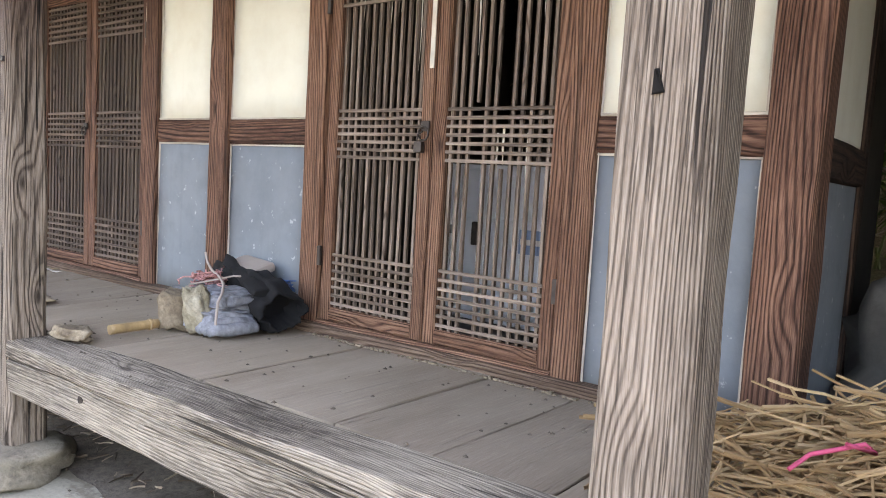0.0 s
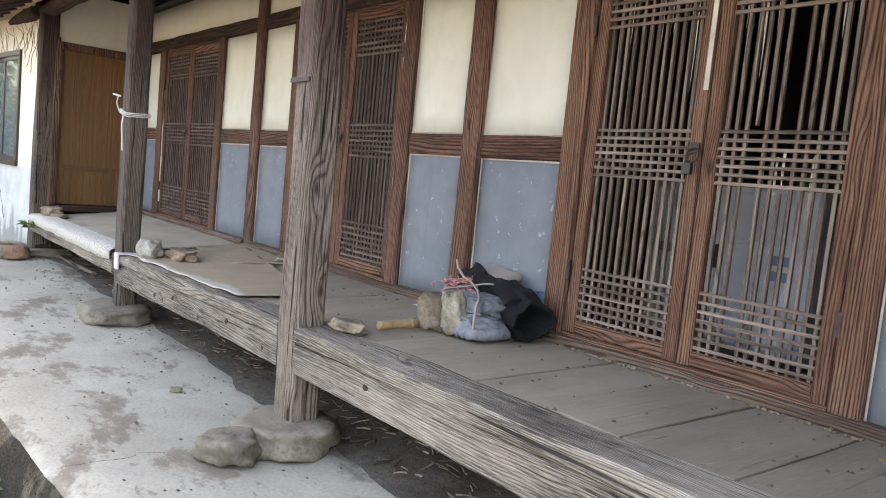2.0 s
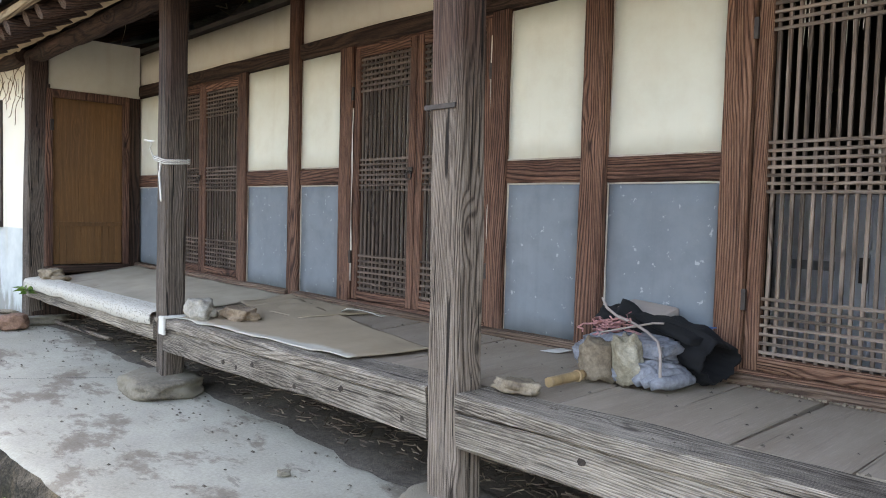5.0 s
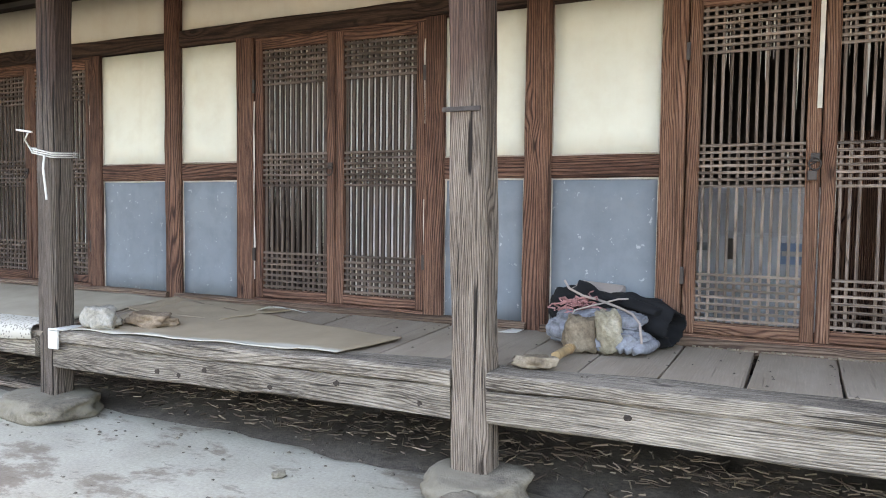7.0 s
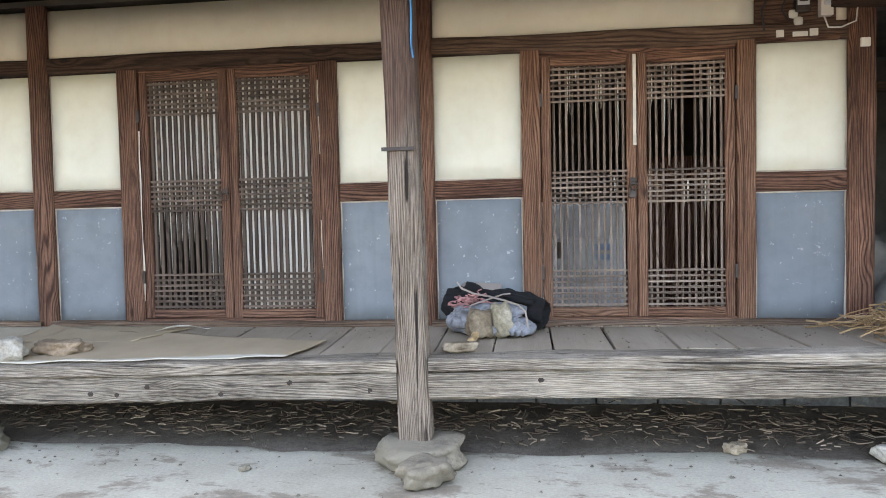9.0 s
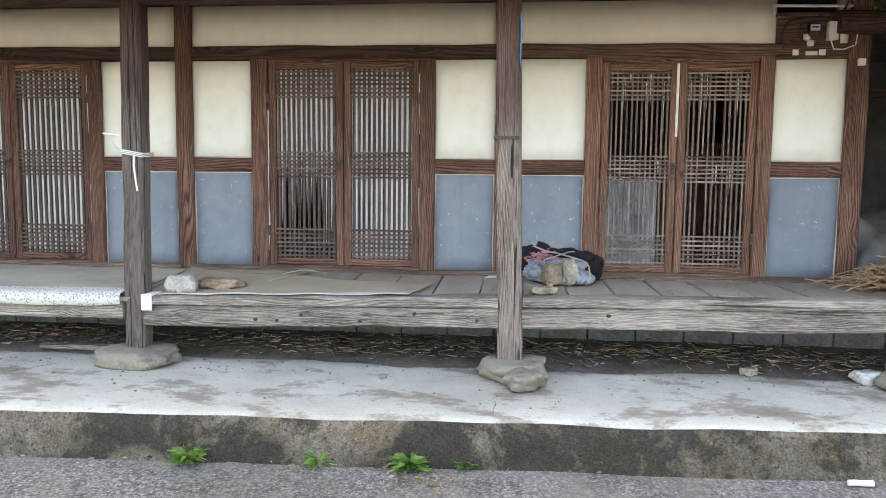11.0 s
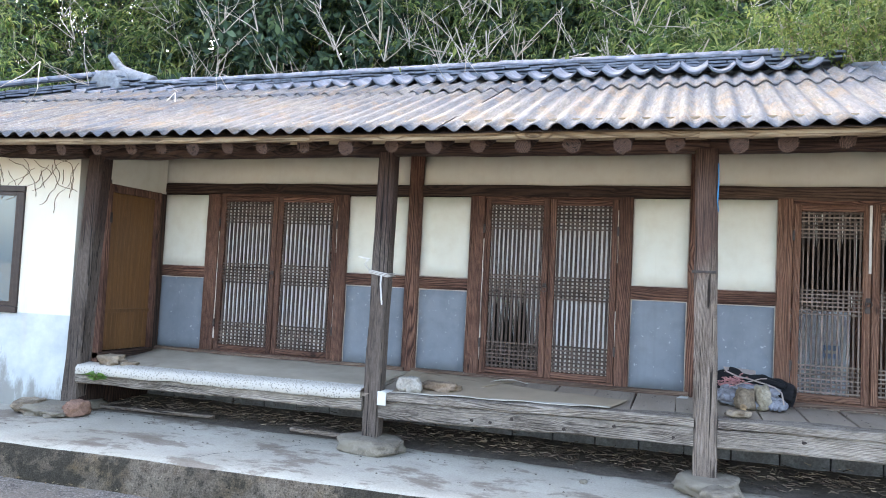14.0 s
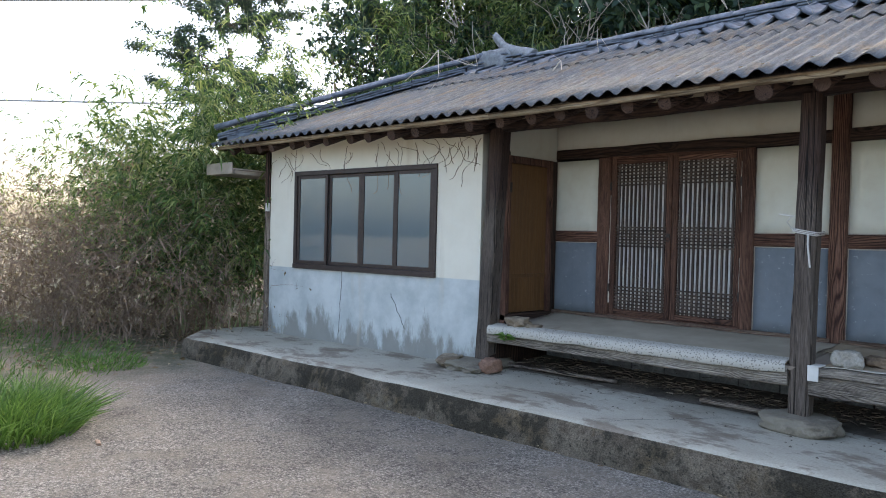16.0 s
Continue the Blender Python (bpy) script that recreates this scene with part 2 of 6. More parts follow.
def rough_kerb():
    """Coarse tan concrete blackened by dry moss in patches and specks."""
    M = Mat("kerb_concrete", 0.93, spec=0.2)
    v = M.scaled((1, 1, 1), False)
    big = M.noise(v, 1.6, 5.0, 0.6, 0.5)
    mid = M.noise(v, 11.0, 6.0, 0.7, 0.3)
    fine = M.noise(v, 75.0, 5.0, 0.75)
    grit = M.voronoi(v, 95.0)
    col = M.mix(M.ramp(mid, [(0.38, 0.0), (0.62, 1.0)]), (0.17, 0.135, 0.095), (0.34, 0.28, 0.205))
    col = M.mix(M.ramp(M.noise(v, 3.1, 5.0, 0.6), [(0.52, 0.0), (0.66, 0.6)]), col, (0.24, 0.165, 0.075))
    moss = M.math("ADD", M.math("MULTIPLY", big, 0.72), M.math("MULTIPLY", mid, 0.36))
    col = M.mix(M.ramp(moss, [(0.5, 0.0), (0.57, 0.88)]), col, (0.05, 0.044, 0.03))
    speck = M.noise(v, 30.0, 4.0, 0.7)
    col = M.mix(M.ramp(speck, [(0.6, 0.0), (0.66, 0.85)]), col, (0.04, 0.037, 0.028))
    col = M.mix(0.75, col, M.ramp(fine, [(0.36, 0.25), (0.62, 1.0)]), "MULTIPLY")
    h = M.math("ADD", mid, M.math("ADD", M.math("MULTIPLY", fine, 0.7), M.math("MULTIPLY", grit, 0.4)))
    return M.done(col, h, 1.0, 0.035)


terrace_top = worn_screed()
kerb_side = rough_kerb()
stone_m = concrete("field_stone", (0.3, 0.255, 0.19), (0.23, 0.195, 0.148), (0.12, 0.1, 0.074), (0.2, 0.175, 0.13))
rock_y = concrete("yellow_rock", (0.29, 0.225, 0.155), (0.37, 0.3, 0.215), (0.16, 0.118, 0.078))
brick_red = concrete("red_clay_brick", (0.24, 0.13, 0.085), (0.3, 0.175, 0.12), (0.15, 0.08, 0.055))
block_m = concrete("cinder_block", (0.16, 0.16, 0.165), (0.2, 0.2, 0.2), (0.12, 0.115, 0.11))
dirt = concrete("packed_dirt", (0.13, 0.105, 0.082), (0.17, 0.14, 0.11), (0.085, 0.068, 0.052))


def yard():
    M = Mat("yard_gravel_concrete", 0.92, spec=0.25)
    v = M.scaled((1, 1, 1), False)
    big = M.noise(v, 0.35, 5.0, 0.6)
    mid = M.noise(v, 2.2, 6.0, 0.7)
    gr = M.voronoi(v, 42.0)
    fine = M.noise(v, 90.0, 4.0, 0.75)
    col = M.mix(M.ramp(big, [(0.38, 0.0), (0.62, 1.0)]), (0.38, 0.35, 0.295), (0.6, 0.56, 0.484))
    col = M.mix(M.ramp(mid, [(0.5, 0.0), (0.72, 0.7)]), col, (0.25, 0.22, 0.18))
    col = M.mix(0.65, col, M.ramp(fine, [(0.4, 0.12), (0.6, 1.0)]), "MULTIPLY")
    col = M.mix(0.75, col, M.ramp(gr, [(0.1, 1.0), (0.65, 0.3)]), "MULTIPLY")
    peb = M.noise(v, 28.0, 5.0, 0.75)
    col = M.mix(0.8, col, M.ramp(peb, [(0.38, 0.3), (0.52, 0.85), (0.64, 1.0)]), "MULTIPLY")
    blot = M.noise(v, 2.6, 8.0, 0.72, 0.3)
    col = M.mix(M.ramp(blot, [(0.47, 0.0), (0.62, 0.6)]), col, (0.2, 0.175, 0.14))
    # soil and litter away from the paved yard
    x, y = M.axis(0), M.axis(1)
    edge = M.math("ADD", M.math("MULTIPLY", M.math("SUBTRACT", mid, 0.5), 2.4), x)
    left = M.ramp(M.math("ADD", M.math("MULTIPLY", edge, 0.5), 6.9), [(0.0, 1.0), (1.0, 0.0)])
    back = M.ramp(M.math("SUBTRACT", y, 3.0), [(0.0, 0.0), (1.0, 1.0)])
    soil = M.mix(M.ramp(fine, [(0.4, 0.0), (0.62, 1.0)]), (0.16, 0.125, 0.085), (0.36, 0.3, 0.22))
    soil = M.mix(M.ramp(mid, [(0.42, 0.0), (0.6, 0.8)]), soil, (0.09, 0.1, 0.04))
    col = M.mix(M.math("MAXIMUM", left, back), col, soil)
    h = M.math("ADD", M.math("MULTIPLY", gr, -0.6), M.math("ADD", fine, mid))
    return M.done(col, h, 1.0, 0.02)


ground_m = yard()


def simple(name, c, rough=0.7, metal=0.0, var=0.25, scale=8.0, bump=0.2):
    M = Mat(name, rough, metal)
    v = M.scaled((1, 1, 1))
    a = M.noise(v, scale, 5.0, 0.6)
    b = M.noise(v, scale * 9, 3.0, 0.6)
    col = M.mix(M.ramp(a, [(0.3, 0.0), (0.7, 1.0)]), tuple(k * (1 - var) for k in c), tuple(min(1, k * (1 + var)) for k in c))
    return M.done(col, M.math("ADD", a, M.math("MULTIPLY", b, 0.4)), bump, 0.004)


def roofing():
    M = Mat("corrugated_slate", 0.72, spec=0.25)
    v = M.scaled((1, 1, 1), False)
    big = M.noise(v, 0.8, 6.0, 0.6, 0.4)
    streak = M.noise(M.scaled((9.0, 0.7, 0.7)), 1.0, 7.0, 0.7)
    fine = M.noise(v, 60.0, 4.0, 0.7)
    col = M.mix(M.ramp(big, [(0.38, 0.0), (0.6, 1.0)]), (0.1, 0.118, 0.136), (0.19, 0.184, 0.163))
    col = M.mix(M.ramp(streak, [(0.42, 0.0), (0.66, 0.85)]), col, (0.055, 0.086, 0.128))
    rust = M.noise(M.scaled((4.0, 1.2, 1.2)), 1.6, 6.0, 0.7)
    col = M.mix(M.ramp(rust, [(0.5, 0.0), (0.62, 0.65)]), col, (0.21, 0.145, 0.08))
    lich = M.noise(v, 16.0, 5.0, 0.75)
    col = M.mix(M.ramp(lich, [(0.58, 0.0), (0.66, 0.5)]), col, (0.34, 0.34, 0.33))
    grime = M.noise(M.scaled((60.0, 5.0, 5.0)), 1.0, 5.0, 0.7)
    col = M.mix(0.75, col, M.ramp(grime, [(0.36, 0.35), (0.6, 1.0)]), "MULTIPLY")
    col = M.mix(0.7, col, M.ramp(fine, [(0.36, 0.3), (0.64, 1.0)]), "MULTIPLY")
    return M.done(col, M.math("ADD", fine, lich), 0.6, 0.006)


roof_m = roofing()
tile_m = simple("grey_roof_tile", (0.11, 0.128, 0.155), 0.6, 0, 0.5, 9.0, 0.4)
mortar_m = simple("roof_mortar", (0.2, 0.21, 0.215), 0.9, 0, 0.4, 12.0, 0.5)
paper_m = simple("door_paper", (0.61, 0.585, 0.53), 0.9, 0, 0.12, 5.0, 0.1)
old_paper = simple("yellowed_paper", (0.48, 0.45, 0.38), 0.9, 0, 0.25, 6.0, 0.2)
iron = simple("old_iron", (0.06, 0.05, 0.045), 0.55, 0.7, 0.3, 20.0, 0.3)
# near-black tone stands for the lack of light in the rooms
room_dark = simple("room_shade", (0.06, 0.053, 0.046), 0.9, 0, 0.3, 3.0, 0.1)
room_white = simple("white_board", (0.55, 0.565, 0.59), 0.6, 0, 0.12, 4.0, 0.1)
ply = wood("door_plywood", (0.2, 0.095, 0.033), (0.29, 0.145, 0.056), (0.37, 0.2, 0.088), 2, 5, 0.1, (0.18, 0.092, 0.042), 0.4, 0.55, rib=0.2)
# dark tone painted for the shed's shade; also backs the foundation blocks
shade_dark = simple("shade_dark_wall", (0.09, 0.085, 0.08), 0.95, 0, 0.4, 3.0, 0.3)

# ---- mesh helpers ----


def mesh_of(bm, name, mat):
    me = bpy.data.meshes.new(name)
    bm.normal_update()
    bm.to_mesh(me)
    bm.free()
    for m in (mat if isinstance(mat, (list, tuple)) else (mat,)):
        me.materials.append(m)
    return me


def part(name, bm, material, parent=None, label=""):
    ob = new(name, mesh_of(bm, name, material))
    if parent is not None:
        ob.parent = parent
    return tagged(ob, label)


def thing(name, label, category, group="", at=None):
    ob = new(name)
    ob.empty_display_size = 0.1
    if at is not None:
        ob.matrix_world = at
    return tagged(ob, label, category, group)


def solo(name, bm, material, label, category, group="", kind=""):
    return tagged(new(name, mesh_of(bm, name, material)), label, category, group, kind)


def box(bm, x0, x1, y0, y1, z0, z1, bev=0.0):
    b2 = bmesh.new()
    bmesh.ops.create_cube(b2, size=1.0, matrix=Matrix.LocRotScale(((x0 + x1) / 2, (y0 + y1) / 2, (z0 + z1) / 2), None, (x1 - x0, y1 - y0, z1 - z0)))
    if bev:
        bmesh.ops.bevel(b2, geom=b2.edges[:], offset=bev, segments=2, affect="EDGES", profile=0.6)
    merge(bm, b2)
    return bm


def merge(bm, b2, m=None):
    vs = {v: bm.verts.new(m @ v.co if m else v.co) for v in b2.verts}
    for f in b2.faces:
        nf = bm.faces.new([vs[v] for v in f.verts])
        nf.smooth = f.smooth
    b2.free()


def timber(bm, p0, p1, w, h, up=(0, 0, 1), n=10, wob=0.004, ch=0.012, seed=0.0, taper=1.0, round_=False, bow=0.0):
    """A squared (or round) timber from p0 to p1, w across and h along up, uneven along its length."""
    p0, p1 = Vector(p0), Vector(p1)
    d = (p1 - p0).normalized()
    side = d.cross(Vector(up)).normalized()
    upv = side.cross(d).normalized()
    rings = []
    if round_:
        sec = [(math.cos(a) * w / 2, math.sin(a) * h / 2) for a in [k * math.tau / 12 for k in range(12)]]
    else:
        a, b, c = w / 2, h / 2, ch
        sec = [(a - c, -b), (a, -b + c), (a, b - c), (a - c, b), (-a + c, b), (-a, b - c), (-a, -b + c), (-a + c, -b)]
    for i in range(n + 1):
        f = i / n
        k = 1 + (taper - 1) * f
        c = p0.lerp(p1, f) + upv * bow * math.sin(math.pi * f)
        ring = []
        for j, (u, v) in enumerate(sec):
            q = noise.noise(Vector((f * (p1 - p0).length * 3.1 + seed * 7.3, j * 0.9 + seed, seed * 1.7)))
            q2 = noise.noise(Vector((f * (p1 - p0).length * 2.3 - seed * 5.1, j * 1.1 - seed, 4.4 + seed)))
            ring.append(bm.verts.new(c + side * (u * k + q * wob) + upv * (v * k + q2 * wob)))
        rings.append(ring)
    m = len(sec)
    for r0, r1 in zip(rings, rings[1:]):
        for j in range(m):
            f = bm.faces.new((r0[j], r0[(j + 1) % m], r1[(j + 1) % m], r1[j]))
            f.smooth = round_
    bm.faces.new(rings[0][::-1])
    bm.faces.new(rings[-1])
    return bm


def tbeam(p0, p1, w, h, **k):
    return timber(bmesh.new(), p0, p1, w, h, **k)


def rock(size, seed, detail=3, flat=0.0, rough=0.22):
    """An uneven stone about size (x, y, z) across, resting on z = 0."""
    bm = bmesh.new()
    bmesh.ops.create_icosphere(bm, subdivisions=detail, radius=0.5)
    for v in bm.verts:
        p = v.co.normalized()
        q = Vector((max(-0.85, min(0.85, p.x)), max(-0.85, min(0.85, p.y)), max(-0.62, min(0.62, p.z))))
        r = 1 + rough * noise.noise(p * 1.7 + Vector((seed, 0, seed))) + rough * 0.5 * noise.noise(p * 5 + Vector((0, seed, 0)))
        v.co = Vector((q.x * size[0] * r * 0.68, q.y * size[1] * r * 0.68, q.z * size[2] * r * 0.8))
    low = min(v.co.z for v in bm.verts)
    for v in bm.verts:
        v.co.z -= low
    for f in bm.faces:
        f.smooth = True
    return bm


def moved(bm, m):
    bmesh.ops.transform(bm, matrix=m, verts=bm.verts)
    return bm


# ---- plan ----
FY = 2.43            # face of the facade's timbers
FLOOR = 0.572        # veranda floor
LINT = (2.372, 2.485)
MID = (1.42, 1.545)


def kerb_y(x):
    return 0.56 + 0.05 * x if x > -9 else 0.11 + 0.062 * (x + 9)


def eave_y(x):
    return 0.86 if x > -3 else 0.86 + 0.03 * (x + 3)


# ---- ground: one sheet, rising into the hillside behind the house ----


def ground_z(x, y):
    z = -0.27
    rise = max(0.0, y - 6.6)
    z += min(rise * 0.95, 18.0) * (1.0 if x > -13 else max(0.05, 1 - (-13 - x) / 6.0))
    left = max(0.0, -14.2 - x)
    z += min(left * 0.03, 0.5)
    z += 0.03 * noise.noise(Vector((x * 0.5, y * 0.5, 0))) * (1 if (y > 5 or x < -13) else 0.25)
    return z


def axis_steps(lo, hi, near0, near1, step):
    a = list(np.arange(near0, near1 + 1e-6, step))
    s, v, left_, right_ = step, near0, [], []
    while v > lo:
        s *= 1.35
        v -= s
        left_.append(v)
    s, v = step, near1
    while v < hi:
        s *= 1.35
        v += s
        right_.append(v)
    return left_[::-1] + a + right_


bm = bmesh.new()
xs, ys = axis_steps(-900, 900, -26, 6, 0.4), axis_steps(-900, 900, -7, 26, 0.4)
grid = [[bm.verts.new((x, y, ground_z(x, y))) for x in xs] for y in ys]
for r0, r1 in zip(grid, grid[1:]):
    for i in range(len(xs) - 1):
        bm.faces.new((r0[i], r0[i + 1], r1[i + 1], r1[i])).smooth = True
solo("ground", bm, ground_m, "grey rough gravelly concrete yard turning to leaf litter", "ground", kind="structure")

# terrace: a slab of pale concrete with a rough mossy kerb
bm = bmesh.new()
tx = list(np.arange(-14.0, 2.01, 0.1))
top, lip, bot, back = [], [], [], []
for i, x in enumerate(tx):
    y = kerb_y(x) + 0.035 * noise.noise(Vector((x * 1.1, 0, 0))) + 0.012 * noise.noise(Vector((x * 6, 3, 0)))
    if x < -13.5:
        y += (-13.5 - x) * 0.9
    zt = 0.012 * noise.noise(Vector((x * 1.7, 7, 0)))
    top.append(bm.verts.new((x, y + 0.05, zt * 0.4)))
    lip.append(bm.verts.new((x, y + 0.005, zt - 0.018)))
    bot.append([bm.verts.new((x, y - 0.02 - 0.012 * k + 0.02 * noise.noise(Vector((x * 3.2, k * 1.3, 2))), -0.018 - (0.30) * k / 5)) for k in range(1, 6)])
    back.append([bm.verts.new((x, y + 0.05 + (7.0 - y) * (k / 14) ** 1.4, 0.008 * noise.noise(Vector((x * 1.3, k, 1))))) for k in range(1, 15)])
for i in range(len(tx) - 1):
    col = [bot[i][4], bot[i][3], bot[i][2], bot[i][1], bot[i][0], lip[i], top[i]] + back[i]
    nxt = [bot[i + 1][4], bot[i + 1][3], bot[i + 1][2], bot[i + 1][1], bot[i + 1][0], lip[i + 1], top[i + 1]] + back[i + 1]
    for k in range(len(col) - 1):
        f = bm.faces.new((col[k], nxt[k], nxt[k + 1], col[k + 1]))
        f.material_index = 1 if k < 5 else 0
        f.smooth = True
col = [bot[0][4], bot[0][3], bot[0][2], bot[0][1], bot[0][0], lip[0], top[0]]
bm.faces.new(col + [bm.verts.new((tx[0], 7.0, 0.0)), bm.verts.new((tx[0], 7.0, -0.31))]).material_index = 1
solo("terrace", bm, [terrace_top, kerb_side], "pale worn concrete terrace with a mossy stained kerb", "pavement", kind="structure")
# strip of soil under the veranda
bm = bmesh.new()
rows_ = []
for x in np.arange(-9.5, 1.6, 0.12):
    e = 1.55 + 0.16 * noise.noise(Vector((x * 0.9, 5, 0))) + 0.06 * noise.noise(Vector((x * 4, 1, 0)))
    rows_.append([bm.verts.new((x, e + (2.6 - e) * k / 5, 0.006 + 0.05 * (k / 5) + 0.02 * (0 if k == 0 else 1) * noise.noise(Vector((x * 3, k, 9))))) for k in range(6)])
for a, b in zip(rows_, rows_[1:]):
    for k in range(5):
        bm.faces.new((a[k], b[k], b[k + 1], a[k + 1])).smooth = True
solo("soil_strip", bm, dirt, "dark packed soil beneath the wooden veranda", "ground", kind="structure")
# cracks in the terrace
crack_m = simple("crack_dark", (0.05, 0.045, 0.04), 0.95)


def crack_line(x0, y0, x1, y1, w, seed):
    bm = bmesh.new()
    prev = None
    n = 22
    for i in range(n + 1):
        f = i / n
        x, y = x0 + (x1 - x0) * f + 0.05 * noise.noise(Vector((f * 5, seed, 0))), y0 + (y1 - y0) * f + 0.05 * noise.noise(Vector((f * 6, seed, 3)))
        k = w * (0.4 + abs(noise.noise(Vector((f * 9, seed, 8)))))
        cur = (bm.verts.new((x - k, y, 0.0075)), bm.verts.new((x + k, y, 0.0075)))
        if prev:
            bm.faces.new((prev[0], prev[1], cur[1], cur[0]))
        prev = cur
    return solo("crack", bm, crack_m, "thin dark crack across the concrete terrace", "crack", "terrace cracks", "structure")


crack_line(-7.25, 0.3, -6.6, 1.25, 0.008, 1.0)
crack_line(-1.15, 0.58, -1.9, 1.05, 0.004, 5.0)
crack_line(-3.4, 0.44, -3.42, 0.9, 0.003, 8.0)

# ---- house: posts, beams and the facade's panels ----


def wall_piece(name, x0, x1, z0, z1, mat, label):
    bm = bmesh.new()
    nx, nz = max(2, int((x1 - x0) / 0.12)), max(2, int((z1 - z0) / 0.12))
    g = [[bm.verts.new((x0 + (x1 - x0) * i / nx, FY + 0.014 + 0.006 * noise.noise(Vector((x0 + i * 0.16, j * 0.16, z0))), z0 + (z1 - z0) * j / nz)) for i in range(nx + 1)] for j in range(nz + 1)]
    for a, b in zip(g, g[1:]):
        for i in range(nx):
            bm.faces.new((a[i], a[i + 1], b[i + 1], b[i])).smooth = True
    r = bmesh.ops.extrude_face_region(bm, geom=bm.faces[:])
    for v in r["geom"]:
        if isinstance(v, bmesh.types.BMVert):
            v.co.y = FY + 0.11
    bmesh.ops.recalc_face_normals(bm, faces=bm.faces[:])
    return solo(name, bm, mat, label, "wall panel", "plastered panels of the facade", "structure")


DOORS = [("a", -8.69, -8.52, -7.05, -6.915), ("b", -5.57, -5.42, -4.12, -3.985), ("c", -2.75, -2.62, -1.40, -1.28)]
WPOST = [(-6.24, -6.09), (-3.485, -3.33), (-0.735, -0.572)]
BAYS = [(-9.38, -8.69), (-6.915, -6.24), (-6.09, -5.57), (-3.985, -3.485), (-3.33, -2.75), (-1.28, -0.735)]
for i, (a, b) in enumerate(BAYS):
    wall_piece(f"wall_upper_{i + 1}", a, b, MID[1], LINT[0] - 0.01, cream, "cream lime plaster panel framed by brown timber")
    wall_piece(f"wall_lower_{i + 1}", a, b, 0.60, MID[0], blue, "blue-grey painted plaster panel below a timber rail")
    o = solo("wall_rail", tbeam((a, FY + 0.05, sum(MID) / 2), (b, FY + 0.05, sum(MID) / 2), 0.1, MID[1] - MID[0], seed=i, wob=0.006), red[0], "reddish brown timber rail between plaster panels", "rail", "facade rails", "structure")
    # chipped lime line along the joints
    bm = bmesh.new()
    for z in (MID[0] - 0.004, MID[1] + 0.004):
        timber(bm, (a, FY + 0.012, z), (b, FY + 0.012, z), 0.008, 0.008, n=14, wob=0.006, ch=0.002, seed=i + z)
    for x in (a + 0.004, b - 0.004):
        timber(bm, (x, FY + 0.012, 0.6), (x, FY + 0.012, MID[0]), 0.007, 0.007, up=(0, 1, 0), n=14, wob=0.006, ch=0.002, seed=i + x)
        timber(bm, (x, FY + 0.012, MID[1]), (x, FY + 0.012, LINT[0] - 0.02), 0.007, 0.007, up=(0, 1, 0), n=14, wob=0.005, ch=0.002, seed=i + x)
    solo("trim", bm, white_line, "chipped lime line where plaster meets timber", "trim", kind="structure")
for a, b in ((-9.38, -6.24), (-6.09, -3.485), (-3.33, -1.285), (-0.80, -0.735)):
    wall_piece("wall_frieze", a, b, LINT[1] - 0.01, 2.82, cream, "cream plaster frieze above the dark lintel")
for i, (a, b) in enumerate(WPOST):
    solo("wall_post", tbeam(((a + b) / 2, FY + 0.055, 0.5), ((a + b) / 2, FY + 0.055, 2.85), b - a, 0.16, up=(0, 1, 0), n=24, wob=0.007, seed=i + 3, ch=0.015), red[2], "reddish brown weathered timber wall post", "post", "facade wall posts", "structure")
for i, (a, b) in enumerate(((-9.4, -6.2), (-6.12, -3.45), (-3.36, -0.7))):
    solo("lintel", tbeam((a, FY + 0.05, sum(LINT) / 2 + (0.01 if i == 0 else 0)), (b, FY + 0.05, sum(LINT) / 2 - (0.02 if i == 2 else 0)), 0.12, LINT[1] - LINT[0], n=24, wob=0.008, seed=i + 9), darkwood[0] if i < 2 else wood("lintel_wood", (0.05, 0.03, 0.022), (0.11, 0.065, 0.045), (0.2, 0.13, 0.09), 0), "dark brown timber lintel over the lattice doors", "lintel", "facade lintels", "structure")
    solo("sill_beam", tbeam((a, FY + 0.015, 0.575), (b, FY + 0.015, 0.575), 0.14, 0.075, n=24, wob=0.008, seed=i + 15), wood("sill_wood_%d" % i, (0.06, 0.035, 0.025), (0.16, 0.1, 0.068), (0.27, 0.19, 0.14), 0), "worn brown timber sill along the wall foot", "sill", "facade sills", "structure")
# return wall at the right end, in the shade of the shed
for z0, z1, mt, nm in ((0.3, 1.36, blue, "wall_return_lower"), (1.5, 2.8, cream, "wall_return_upper")):
    solo(nm, box(bmesh.new(), -0.72, -0.605, FY + 0.14, 3.28, z0, z1), mt, "shaded plaster return wall beside the shed", "wall panel", kind="structure")
solo("wall_rail", tbeam((-0.65, FY + 0.13, 1.43), (-0.65, 3.28, 1.43), 0.13, 0.14, seed=31), darkwood[1], "dark timber rail on the return wall", "rail", "facade rails", "structure")
solo("wall_post", tbeam((-0.65, 3.33, 0.0), (-0.65, 3.33, 2.8), 0.12, 0.12, up=(0, 1, 0), seed=33), darkwood[2], "dark timber post at the return wall's end", "post", "facade wall posts", "structure")

# ---- lattice doors ----
N_V, RZ = 12, (0.655, 2.275)


def slat_mesh(name, w, h, d, mat):
    return mesh_of(box(bmesh.new(), -w / 2, w / 2, -d / 2, d / 2, -h / 2, h / 2), name, mat)


